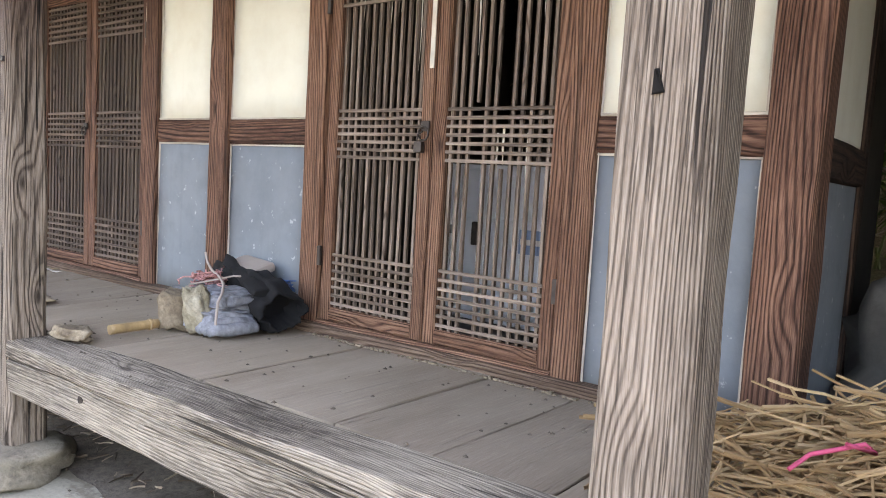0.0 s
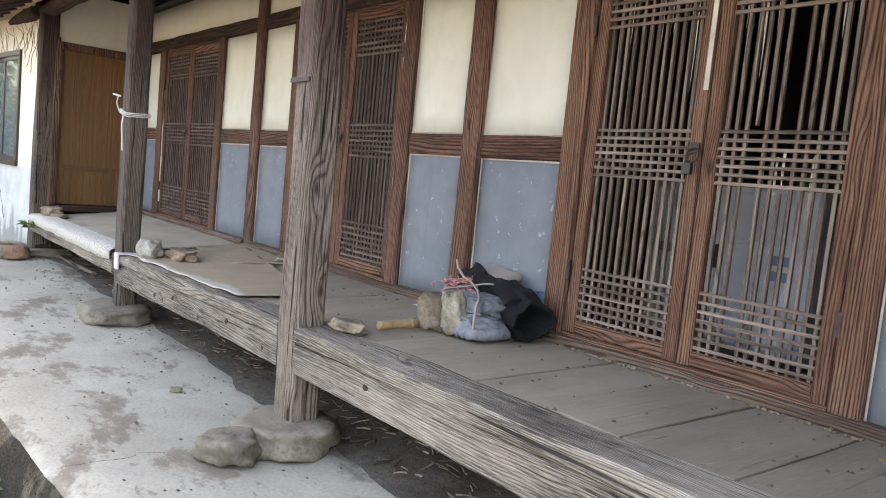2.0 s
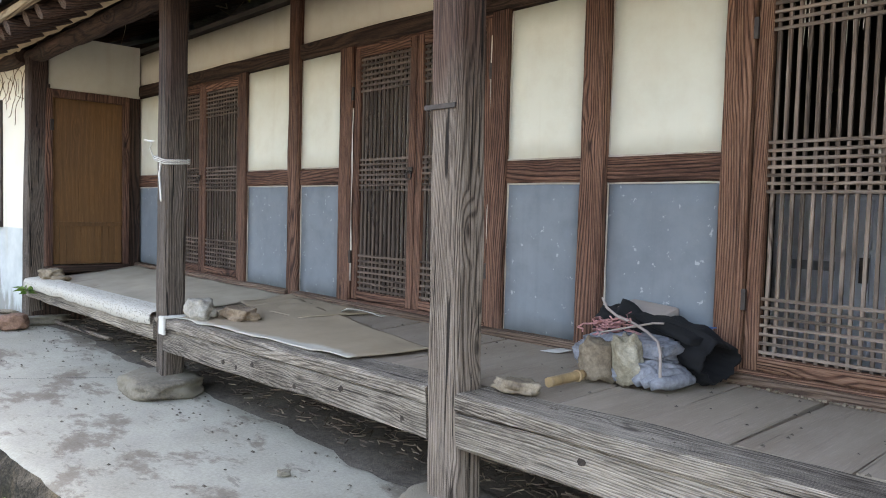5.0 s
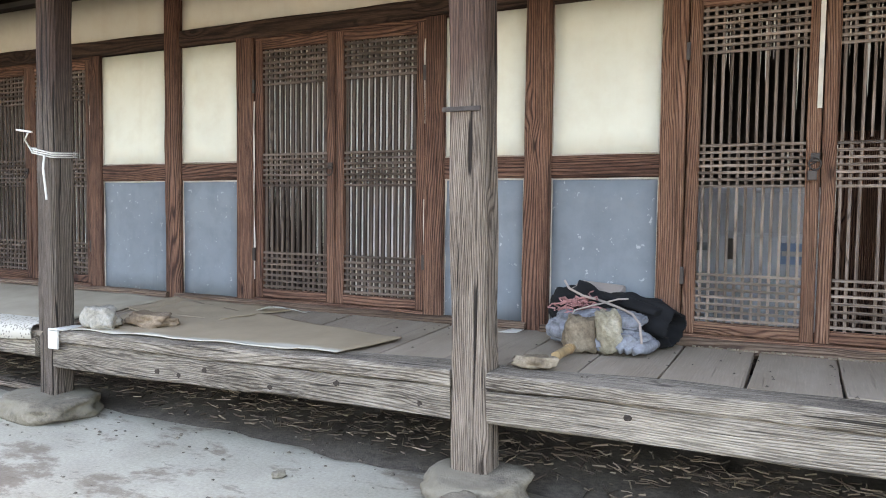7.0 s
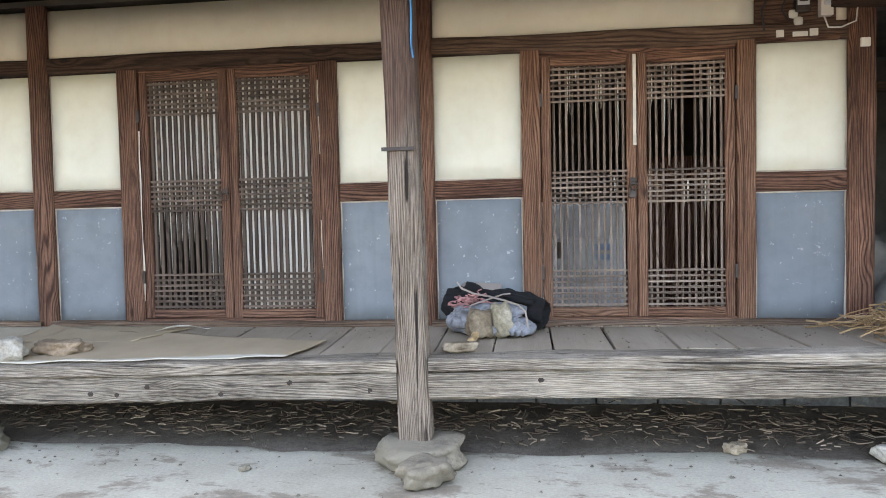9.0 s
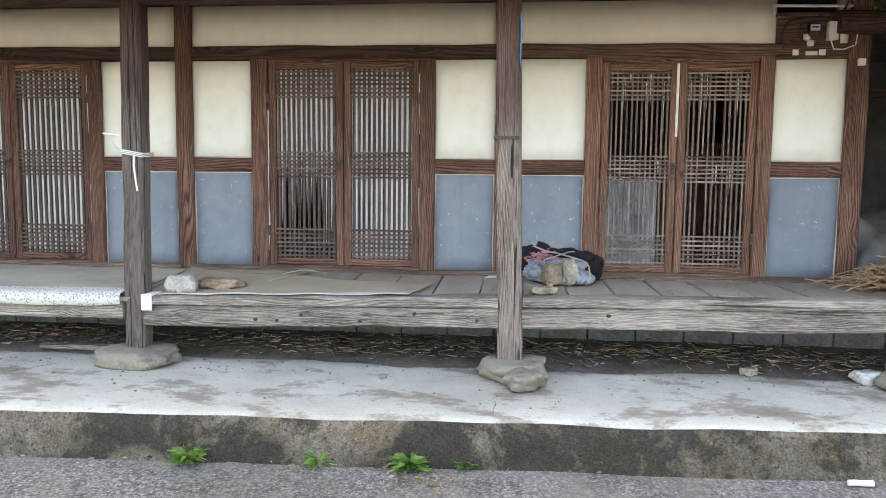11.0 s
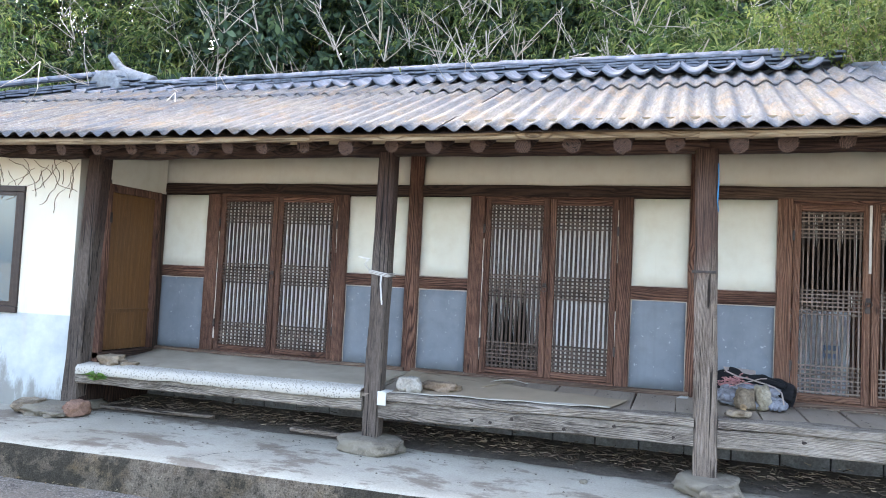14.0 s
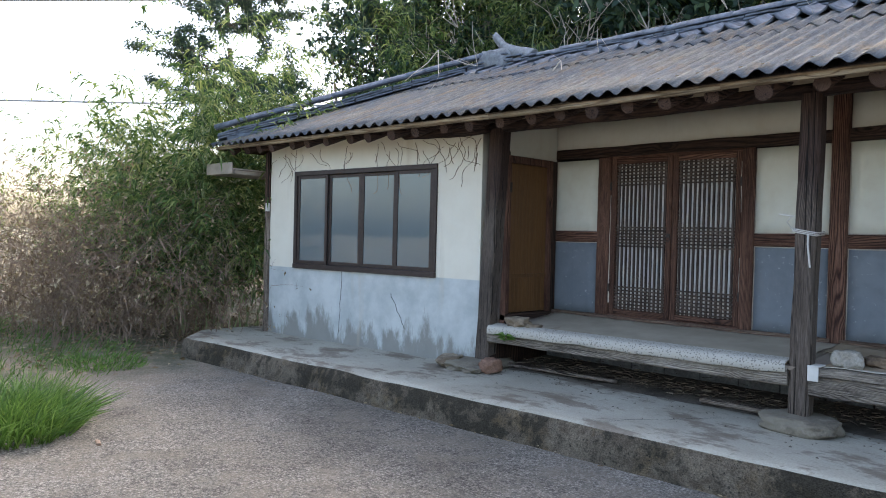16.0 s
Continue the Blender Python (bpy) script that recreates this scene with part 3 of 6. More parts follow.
def ring_pull(parent, x, z):
    bm = bmesh.new()
    rings = []
    for i in range(18):
        a = math.tau * i / 18
        c = Vector((x + 0.026 * math.cos(a), FY - 0.02, z - 0.022 + 0.028 * math.sin(a)))
        rad = Vector((math.cos(a), 0, math.sin(a)))
        rings.append([bm.verts.new(c + rad * 0.0045 * math.cos(b) + Vector((0, 0.0045 * math.sin(b), 0))) for b in [math.tau * k / 6 for k in range(6)]])
    for i in range(18):
        r0, r1 = rings[i], rings[(i + 1) % 18]
        for k in range(6):
            bm.faces.new((r0[k], r0[(k + 1) % 6], r1[(k + 1) % 6], r1[k])).smooth = True
    p = part("ring_pull", bm, iron, parent, "dark iron ring pull")
    part("ring_plate", box(bmesh.new(), x - 0.02, x + 0.02, FY - 0.012, FY - 0.003, z - 0.012, z + 0.03, 0.003), iron, p)


def sheet_strip(bm, x0, x1, ztop, zbots, y, seed):
    """Paper hanging from ztop with a ragged lower edge."""
    n = len(zbots)
    for i in range(n):
        xa, xb = x0 + (x1 - x0) * i / n, x0 + (x1 - x0) * (i + 1) / n
        zb = zbots[i]
        m = 6
        prev = None
        for k in range(m + 1):
            f = k / m
            z = ztop + (zb - ztop) * f
            thin = 1 if zb <= 0.66 else max(0.05, 1 - max(0, f - 0.55) * 2.0)
            c = (xa + xb) / 2
            yy = y + 0.012 * f * noise.noise(Vector((i * 0.7 + seed, f * 2, seed)))
            cur = (bm.verts.new((c + (xa - c) * thin, yy, z)), bm.verts.new((c + (xb - c) * thin, yy, z)))
            if prev:
                bm.faces.new((prev[0], prev[1], cur[1], cur[0]))
            prev = cur


def door_leaf(door, x0, x1, z0, z1, stile, state, frame_w, bar_v, bar_h):
    """One leaf: frame, lattice bars and what is left of its paper."""
    rnd = random.Random(int(abs(x0) * 100))
    leaf = part("leaf_frame", timber(timber(bmesh.new(), (x0 + stile / 2, FY + 0.03, z0), (x0 + stile / 2, FY + 0.03, z1), stile, 0.045, up=(0, 1, 0), seed=x0, wob=0.003, ch=0.006), (x1 - stile / 2, FY + 0.03, z0), (x1 - stile / 2, FY + 0.03, z1), stile, 0.045, up=(0, 1, 0), seed=x1, wob=0.003, ch=0.006), frame_w[2], door)
    part("top_rail", tbeam((x0 + stile, FY + 0.03, z1 - 0.03), (x1 - stile, FY + 0.03, z1 - 0.03), 0.043, 0.06, seed=x0, wob=0.003, ch=0.006), frame_w[0], leaf)
    part("bottom_rail", tbeam((x0 + stile, FY + 0.03, z0 + 0.03), (x1 - stile, FY + 0.03, z0 + 0.03), 0.043, 0.06, seed=x1, wob=0.003, ch=0.006), frame_w[0], leaf)
    xa, xb, za, zb = x0 + stile, x1 - stile, z0 + 0.06, z1 - 0.06
    hgt = zb - za
    w = xb - xa
    vw = 0.014 if state in ("bare", "broken") else 0.023
    vm = slat_mesh("slat", vw, hgt, 0.014, bar_v)
    for i in range(N_V):
        x = xa + w * (i + 0.5) / N_V
        if state == "broken" and i in (3, 6):
            short = slat_mesh("slat", 0.012, hgt * 0.42, 0.014, bar_v)
            o = new("slat", short)
            o.location = (x, FY + 0.03, za + hgt * (0.79 if i == 3 else 0.21))
        else:
            o = new("slat", vm)
            o.location = (x, FY + 0.03, (za + zb) / 2)
            o.rotation_euler = (0, rnd.uniform(-0.003, 0.003), 0)
        o.parent = leaf
    hm = slat_mesh("cross_slat", w, 0.0135 if state in ("bare", "broken") else 0.016, 0.012, bar_h)
    for f0, f1, k in ((0.0, 0.165, 7), (0.425, 0.575, 7), (0.845, 1.0, 7)):
        for j in range(k):
            f = f0 + (f1 - f0) * (j + 0.5) / k
            o = new("cross_slat", hm)
            o.location = ((xa + xb) / 2, FY + 0.0215, za + hgt * f)
            o.parent = leaf
    yp = FY + 0.043
    if state == "whole":
        bm = bmesh.new()
        n = 14
        g = [[bm.verts.new((xa + w * i / n, yp + 0.0015 * noise.noise(Vector((i, j, x0))), za + hgt * j / n)) for i in range(n + 1)] for j in range(n + 1)]
        for a, b in zip(g, g[1:]):
            for i in range(n):
                bm.faces.new((a[i], a[i + 1], b[i + 1], b[i]))
        part("paper", bm, paper_m, leaf, "white mulberry paper behind the lattice")
    elif state == "torn":
        bm = bmesh.new()
        zs = []
        for i in range(48):
            f = i / 47
            base = 0.40 - 0.1 * abs(noise.noise(Vector((i * 0.3, 3.3, 0))))
            if rnd.random() < 0.5:
                base -= rnd.uniform(0.05, 0.24)
            if f < 0.12:
                base = rnd.uniform(0.1, 0.2)
            elif 0.6 < f < 0.78:
                base = 0.41 - 0.25 * abs(f - 0.69) / 0.09 * rnd.uniform(0.4, 1.0)
            elif f >= 0.78:
                base = rnd.uniform(0.0, 0.12) if rnd.random() < 0.8 else 0.3
            zs.append(za + hgt * max(0.0, base))
        sheet_strip(bm, xa, xb, zb, zs, yp, 1.0)
        part("torn_paper", bm, paper_m, leaf, "torn white paper hanging in shreds")
    else:
        bm = bmesh.new()
        for i in range(15):
            x = rnd.uniform(xa, xb)
            zt = rnd.choice((zb, zb, za + hgt * 0.57)) - rnd.uniform(0, 0.1)
            L = rnd.uniform(0.06, 0.5)
            ww = rnd.uniform(0.003, 0.011)
            sheet_strip(bm, x, x + ww, zt, [zt - L], yp - 0.004, x)
        part("paper_shreds", bm, old_paper, leaf, "yellowed paper shreds left on the bars")
    return leaf


seam_m = simple("pale_seam", (0.55, 0.5, 0.42), 0.9)
for i, (nm, jl, l0, l1, jr) in enumerate(DOORS):
    d = tagged(new(f"door_{i + 1}"), ("double lattice door backed with white paper, closed", "double lattice door with torn paper in one leaf", "double lattice door with bare broken bars, padlocked")[i], "door", "lattice doors", "structure")
    zt = 2.35 if i < 2 else 2.325
    for a, b in ((jl, l0 - 0.006), (l1 + 0.006, jr)):
        part("jamb", tbeam(((a + b) / 2, FY + 0.045, 0.575), ((a + b) / 2, FY + 0.045, LINT[0] + 0.0), b - a, 0.12, up=(0, 1, 0), n=20, wob=0.004, seed=a, ch=0.008), tan[2] if i == 2 else red[2], d)
    bm = bmesh.new()
    box(bm, l0 - 0.006, l1 + 0.006, FY + 0.02, FY + 0.1, zt + 0.002, LINT[0] + 0.01)
    part("head_board", bm, red[0], d)
    part("threshold", tbeam((l0 - 0.006, FY + 0.03, 0.6), (l1 + 0.006, FY + 0.03, 0.6), 0.1, 0.05, seed=i + 40, wob=0.004), tan[0] if i == 2 else red[0], d)
    st = 0.062
    midx = (l0 + l1) / 2
    kinds = (("whole", "whole"), ("torn", "whole"), ("bare", "broken"))[i]
    woods = (tan, pale_lattice_w, pale_lattice_h) if i == 2 else (red, lattice_w, lattice_h)
    door_leaf(d, l0, midx - 0.003, 0.628, zt, st, kinds[0], *woods)
    door_leaf(d, midx + 0.003, l1, 0.628, zt, st, kinds[1], *woods)
    ring_pull(d, midx - 0.025, 1.5)
    for s, x in ((-1, l0 - 0.004), (1, l1 + 0.004)):
        for z in (0.92, 2.05):
            bm = bmesh.new()
            box(bm, x - 0.012, x + 0.012, FY - 0.012, FY + 0.004, z - 0.045, z + 0.045, 0.003)
            part("hinge", bm, iron, d, "dark iron hinge")
    for a, z0, z1 in ((l0 - 0.004, 0.75, 1.95), (l1 + 0.003, 1.75, 2.25), (l1 + 0.003, 0.95, 1.3)):
        if i < 2:
            part("seam", tbeam((a, FY + 0.001, z0), (a, FY + 0.001, z1), 0.006, 0.006, up=(0, 1, 0), n=30, wob=0.009, ch=0.001, seed=i + z0), seam_m, d)
# bare strip of paint on the right door's meeting stile, and its padlock
d3 = bpy.data.objects["door_3"]
part("paint_patch", box(bmesh.new(), -2.035, -2.014, FY - 0.002, FY + 0.004, 1.74, 2.32, 0.001), seam_m, d3, "bare white strip on the stile")
pl = thing("padlock", "small dark iron padlock hanging on the door ring", "padlock")
part("body", box(bmesh.new(), -2.065, -2.025, FY - 0.042, FY - 0.018, 1.40, 1.445, 0.004), iron, pl)
part("shackle", timber(timber(bmesh.new(), (-2.058, FY - 0.03, 1.44), (-2.055, FY - 0.03, 1.475), 0.007, 0.007, up=(0, 1, 0), round_=True, n=3, wob=0), (-2.058, FY - 0.03, 1.473), (-2.03, FY - 0.03, 1.485), 0.007, 0.007, round_=True, n=3, wob=0), iron, pl)

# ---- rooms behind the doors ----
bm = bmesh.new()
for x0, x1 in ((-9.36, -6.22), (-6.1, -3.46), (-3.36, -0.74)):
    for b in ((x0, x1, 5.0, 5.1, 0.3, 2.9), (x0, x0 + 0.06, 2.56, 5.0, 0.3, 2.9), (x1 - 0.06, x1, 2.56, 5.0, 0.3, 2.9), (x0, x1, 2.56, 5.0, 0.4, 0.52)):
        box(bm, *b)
solo("wall_rooms", bm, room_dark, "inner walls behind the doors, coloured near-black for the rooms' shade", "wall", kind="structure")
solo("ceiling", box(bmesh.new(), -9.36, -0.62, 2.45, 5.1, 2.86, 2.9), room_dark, "ceiling of the rooms, coloured near-black for their shade", "ceiling", kind="structure")
# a pale sliding door inside the end room
bm = bmesh.new()
cupboard = thing("inner_cupboard", "pale grey two-panel cupboard inside the end room", "cupboard")
part("body", box(bmesh.new(), -2.95, -1.96, 3.5, 4.0, 0.52, 1.40, 0.006), room_white, cupboard)
for x in (-2.92, -2.44):
    part("panel", box(bmesh.new(), x, x + 0.46, 3.48, 3.5, 0.56, 1.1, 0.004), room_white, cupboard)
    part("upper_panel", box(bmesh.new(), x, x + 0.46, 3.48, 3.5, 1.12, 1.37, 0.004), room_white, cupboard)
part("handle", box(bmesh.new(), -2.50, -2.46, 3.45, 3.48, 0.95, 1.08, 0.004), iron, cupboard, "dark latch")
part("sticker", box(bmesh.new(), -2.2, -2.06, 3.474, 3.479, 0.93, 1.06), simple("blue_sticker", (0.16, 0.23, 0.36), 0.5), cupboard, "blue and white sticker")
part("sticker_band", box(bmesh.new(), -2.19, -2.07, 3.471, 3.4735, 0.98, 1.01), paper_m, cupboard)
part("plate", box(bmesh.new(), -2.85, -2.62, 3.474, 3.479, 1.0, 1.05), mortar_m, cupboard, "faded grey name strip")
chest = thing("wooden_cabinet", "brown wooden cabinet standing in the dim room", "cabinet")
part("body", box(bmesh.new(), -1.93, -1.0, 3.7, 4.3, 0.52, 1.75, 0.008), red[2], chest)
for x in (-1.9, -1.45):
    part("door", box(bmesh.new(), x, x + 0.42, 3.68, 3.7, 0.58, 1.7, 0.004), red[2], chest)

# ---- veranda ----
for i, (xb, xt, y, w, z0, z1, tx_) in enumerate(((-6.09, -6.06, 1.43, 0.155, 0.07, 2.62, 1.0), (-3.32, -3.375, 1.43, 0.17, 0.07, 2.62, 1.0), (-0.64, -0.64, 1.445, 0.185, 0.13, 2.62, 1.0))):
    p = thing("veranda_post", ("weathered grey timber post tied with a white cord", "weathered grey timber post with an iron band", "thick cracked grey timber post with a knot hole")[i], "post", "veranda posts")
    part("shaft", tbeam((xb, y, z0), (xt, y, z1), w, w * 0.95, up=(0, 1, 0), n=40, wob=0.008, ch=0.02, seed=i * 3.3 + 1), (darkgrey, bandpost, grey[2])[i], p)
    if i == 1:
        part("band", box(bmesh.new(), xt - 0.085, xt + 0.09, y - 0.088, y - 0.078, 1.655, 1.675, 0.002), iron, p, "thin rusty iron band")
    if i == 2:
        kb = tbeam((-0.652, y - 0.089, 1.462), (-0.658, y - 0.0885, 1.505), 0.022, 0.012, up=(0, 1, 0), round_=True, n=8, wob=0.006, taper=0.25)
        part("knot_hole", kb, simple("knot_dark", (0.006, 0.004, 0.003), 0.95), p, "dark knot hole")
lean = thing("kitchen_corner_post", "leaning grey-brown timber post at the kitchen corner", "post", "veranda posts")
part("shaft", tbeam((-9.46, 1.44, 0.08), (-9.31, 1.44, 2.66), 0.19, 0.17, up=(0, 1, 0), n=30, wob=0.008, ch=0.02, seed=17), darkgrey, lean)
part("brace", tbeam((-9.34, 1.52, 0.5), (-9.27, 1.52, 2.4), 0.06, 0.05, up=(0, 1, 0), n=14, wob=0.005, seed=19), darkgrey, lean)

# stones under the posts
for i, (x, y, s) in enumerate(((-6.06, 1.36, (0.47, 0.38, 0.12)), (-3.3, 1.37, (0.38, 0.36, 0.13)), (-0.5, 1.38, (0.56, 0.45, 0.15)), (-9.5, 1.42, (0.7, 0.4, 0.1)))):
    o = solo("foundation_stone", moved(rock(s, 2.0 + i * 3, 4, 0.3, 0.2), pose(x, y, -0.015, 0, 0, 25 * i)), stone_m, "flat rounded grey fieldstone under a post", "stone", "post foundation stones")

# front beams


def edge_z(x):
    return float(np.interp(x, (-9.4, -6.1, -3.4, -0.7, 0.6), (0.455, 0.495, 0.557, 0.60, 0.61)))


knot_m = simple("girder_knot", (0.035, 0.026, 0.02), 0.95, 0, 0.5, 60, 0.8)
KNOTS = ((), (-5.16, -5.0, -4.82, -4.39, -4.0, -3.56), (-2.65, -2.15))
for i, (a, b) in enumerate(((-9.36, -6.17), (-6.01, -3.41), (-3.24, -0.73))):
    k = 0.02 if i == 0 else 0.075
    edge = thing("veranda_beam", ("dark weathered girder under the matted veranda edge", "cracked grey girder and edge board with dark knots", "weathered grey girder with a thick worn edge board")[i], "beam", "veranda beams")
    part("girder", timber(bmesh.new(), (a, 1.42, edge_z(a) - k - 0.07), (b, 1.42, edge_z(b) - k - 0.07), 0.14, 0.145, n=60, wob=0.012, ch=0.012, seed=i * 5 + 2), beamgrey, edge)
    if i:
        part("edge_board", timber(bmesh.new(), (a, 1.45, edge_z(a) - 0.036), (b, 1.45, edge_z(b) - 0.036), 0.22, 0.072, n=60, wob=0.009, ch=0.012, seed=i * 5 + 4), beamgrey, edge)
    for x in KNOTS[i]:
        z = edge_z(x) - k - 0.07 + 0.03 * math.sin(x * 9)
        part("knot", tbeam((x, 1.347, z), (x, 1.37, z), 0.032, 0.026, n=4, wob=0.006, round_=True, seed=x), knot_m, edge, "dark round knot")
# planks run from the wall to the edge board
rnd = random.Random(4)
floor_root = tagged(new("floor"), "worn grey-brown plank floor of the veranda", "floor", kind="structure")
seams = [-9.3]
while seams[-1] < 0.4:
    x = seams[-1]
    if -3.3 < x < -3.2:
        seams += [-2.91, -2.58, -2.25, -1.91, -1.61, -1.25, -0.9]
    else:
        nxt = x + rnd.uniform(0.28, 0.36)
        seams.append(-6.1 if x < -6.1 < nxt + 0.1 else (-3.24 if x < -3.25 < nxt + 0.15 else nxt))
for x, x1 in zip(seams, seams[1:]):
    w = x1 - x
    y0 = 1.562 if x > -6.11 else 1.36
    zf = edge_z(x + w / 2) - 0.004 + rnd.uniform(-0.004, 0.004)
    skew = rnd.uniform(-0.012, 0.004)
    part("plank", tbeam((x + w / 2, y0, zf - 0.016), (x + w / 2 + skew, FY - 0.03, FLOOR + rnd.uniform(-0.004, 0.004) - 0.016), w - rnd.uniform(0.009, 0.014), 0.032, n=12, wob=0.003, ch=0.003, seed=x), floorwood, floor_root)
for i in range(5):
    solo("floor_joist", tbeam((-8.5 + i * 1.9, 1.5, 0.40), (-8.5 + i * 1.9, 2.5, 0.48), 0.1, 0.1, seed=i), darkwood[1], "dark timber joist under the veranda floor", "joist", "veranda joists")
solo("veranda_beam", tbeam((-0.55, 1.42, 0.45), (0.6, 1.42, 0.45), 0.14, 0.2, n=20, wob=0.01, seed=77), beamgrey, "cracked weathered grey girder beyond the end post", "beam", "veranda beams")
# cinder blocks below the wall
blocks = tagged(new("foundation_wall"), "dark cinder-block foundation under the facade", "wall", kind="structure")
bmesh_block = mesh_of(box(bmesh.new(), -0.192, 0.192, -0.06, 0.06, -0.092, 0.092, 0.006), "block", block_m)
for r in range(2):
    for k in range(23):
        o = new("block", bmesh_block)
        o.location = (-9.2 + k * 0.395 + 0.19 * (r % 2), FY + 0.07, 0.13 + r * 0.195)
        o.parent = blocks
solo("wall_foot", box(bmesh.new(), -9.4, -0.58, FY + 0.14, FY + 0.2, 0, 0.56), shade_dark, "dark rough wall behind the foundation blocks", "wall", kind="structure")

# ---- roof ----
PITCH = math.tan(radians(22.5))
RIDGE_Y, HIPX, EAVE_L = 4.15, -11.75, -14.3
EAVE_Z = 2.70


def roof_z(x, y):
    return EAVE_Z + (y - eave_y(x)) * PITCH + 0.03 * max(0.0, (-9 - x) / 5)


def hip_y(x):
    return RIDGE_Y if x > HIPX else eave_y(x) + (RIDGE_Y - eave_y(x)) * (x - EAVE_L) / (HIPX - EAVE_L)


roof = tagged(new("roof"), "low roof of weathered corrugated slate sheets with a tiled ridge", "roof", kind="structure")
WAVE = 0.178


def roof_sheet(x0, x1, f0, f1, lift, seed):
    bm = bmesh.new()
    nx = int(round((x1 - x0) / WAVE * 8))
    ny = 7
    tilt = 0.006 * noise.noise(Vector((seed, 1, 1)))
    drop = 0.04 * noise.noise(Vector((seed * 3.1, 5, 1)))
    top = []
    for j in range(ny + 1):
        f = f0 + (f1 - f0) * j / ny
        row = []
        for i in range(nx + 1):
            x = x0 + (x1 - x0) * i / nx
            ya, yb = eave_y(x), max(eave_y(x) + 0.02, min(hip_y(x), 3.6))
            y = ya + (3.6 - ya) * f
            y = min(y, yb)
            if f0 == 0:
                y += (drop - 0.02) * (1 - j / ny)
            z = roof_z(x, y) + lift + tilt * i / nx + 0.024 * math.cos(x / WAVE * math.tau)
            z += 0.01 * noise.noise(Vector((x * 1.2, y * 1.2, seed)))
            row.append(bm.verts.new((x, y, z)))
        top.append(row)
    for a, b in zip(top, top[1:]):
        for i in range(nx):
            bm.faces.new((a[i], a[i + 1], b[i + 1], b[i])).smooth = True
    low = [[bm.verts.new(v.co - Vector((0, 0, 0.007))) for v in top[0]]]
    for i in range(nx):
        bm.faces.new((low[0][i], low[0][i + 1], top[0][i + 1], top[0][i]))
    return bm


W5 = WAVE * 5
k = 0
x = EAVE_L
while x < 2.6:
    part("sheet", roof_sheet(x, x + W5 + 0.02, 0.0, 0.74, 0.006 * (k % 2), k * 1.7), roof_m, roof)
    if x + W5 > -13.2:
        part("sheet", roof_sheet(x, x + W5 + 0.02, 0.71, 1.0, 0.016 + 0.006 * (k % 2), k * 2.3 + 50), roof_m, roof)
    x += W5
    k += 1
# boarding under the sheets, the back slope and the hip end
bm = bmesh.new()
v = [bm.verts.new(p) for p in ((EAVE_L + 0.1, eave_y(EAVE_L) + 0.1, 2.66), (2.6, 0.95, 2.66), (2.6, RIDGE_Y, 3.98), (HIPX, RIDGE_Y, 3.98))]
bm.faces.new(v)
v2 = [bm.verts.new(p) for p in ((2.6, 7.6, 2.6), (EAVE_L, 7.6, 2.6))]
bm.faces.new((v[3], v[2], v2[0], v2[1]))
bm.faces.new((v[0], v[3], v2[1]))
part("roof_deck", bm, darkwood[1], roof)

# tiled ridge: scalloped course, stacked flat tiles and round caps


def trough_tile(w, L, sag, th, up=-1):
    bm = bmesh.new()
    n, m = 8, 3
    lay = []
    for s in (0, th):
        g = [[bm.verts.new((w * (i / n - 0.5), L * j / m, up * sag * (1 - (2 * i / n - 1) ** 2) + s)) for i in range(n + 1)] for j in range(m + 1)]
        lay.append(g)
        for a, b in zip(g, g[1:]):
            for i in range(n):
                bm.faces.new((a[i], a[i + 1], b[i + 1], b[i]) if s else (a[i], b[i], b[i + 1], a[i + 1])).smooth = True
    for i in range(n):
        bm.faces.new((lay[0][0][i], lay[0][0][i + 1], lay[1][0][i + 1], lay[1][0][i]))
    return bm


ridge = thing("ridge", "dark grey clay tile ridge, stacked and weathered", "roof ridge")
RX0, RX1 = HIPX, -2.15
tile_dn = mesh_of(trough_tile(0.27, 0.5, 0.075, 0.022), "tile", tile_m)
cap_up = mesh_of(trough_tile(0.15, 0.5, 0.06, 0.02, 1), "cap_tile", tile_m)
rnd = random.Random(9)


def ridge_z(x):
    s = (x - RX0) / (RX1 - RX0)
    return 0.02 * math.sin(s * 3) + 0.16 * max(0.0, 1 - (x - RX0) / 1.3) ** 2


x = RX0 + 0.1
while x < 2.4:
    low = x > RX1
    o = new("tile", tile_dn)
    o.matrix_world = pose(x, 3.36, 3.875 - (0.12 if low else 0) + ridge_z(max(RX0, min(x, RX1))) * 0.4 + rnd.uniform(-0.012, 0.012), 21 + rnd.uniform(-2, 2), rnd.uniform(-2, 2), rnd.uniform(-3, 3))
    o.parent = ridge
    x += 0.272
flat = mesh_of(box(bmesh.new(), -0.145, 0.145, -0.14, 0.14, -0.012, 0.012, 0.004), "flat_tile", tile_m)
x = RX0 + 0.05
while x < 2.4:
    low = x > RX1
    for r in range(2 if low else 4):
        o = new("flat_tile", flat)
        o.matrix_world = pose(x + 0.14 * (r % 2), RIDGE_Y - 0.12 + rnd.uniform(-0.015, 0.015), (3.90 if low else 4.03) + r * 0.036 + ridge_z(min(x, RX1)) + rnd.uniform(-0.004, 0.004), rnd.uniform(-3, 3), rnd.uniform(-1.5, 1.5), rnd.uniform(-3, 3))
        o.parent = ridge
    o = new("cap_tile", cap_up)
    o.matrix_world = pose(x + 0.15, RIDGE_Y - 0.08, (3.96 if low else 4.165) + ridge_z(min(x, RX1)) + rnd.uniform(-0.008, 0.008), 0, rnd.uniform(-3, 3), 90 + rnd.uniform(-4, 4))
    o.location.x -= 0.2
    o.parent = ridge
    x += 0.295
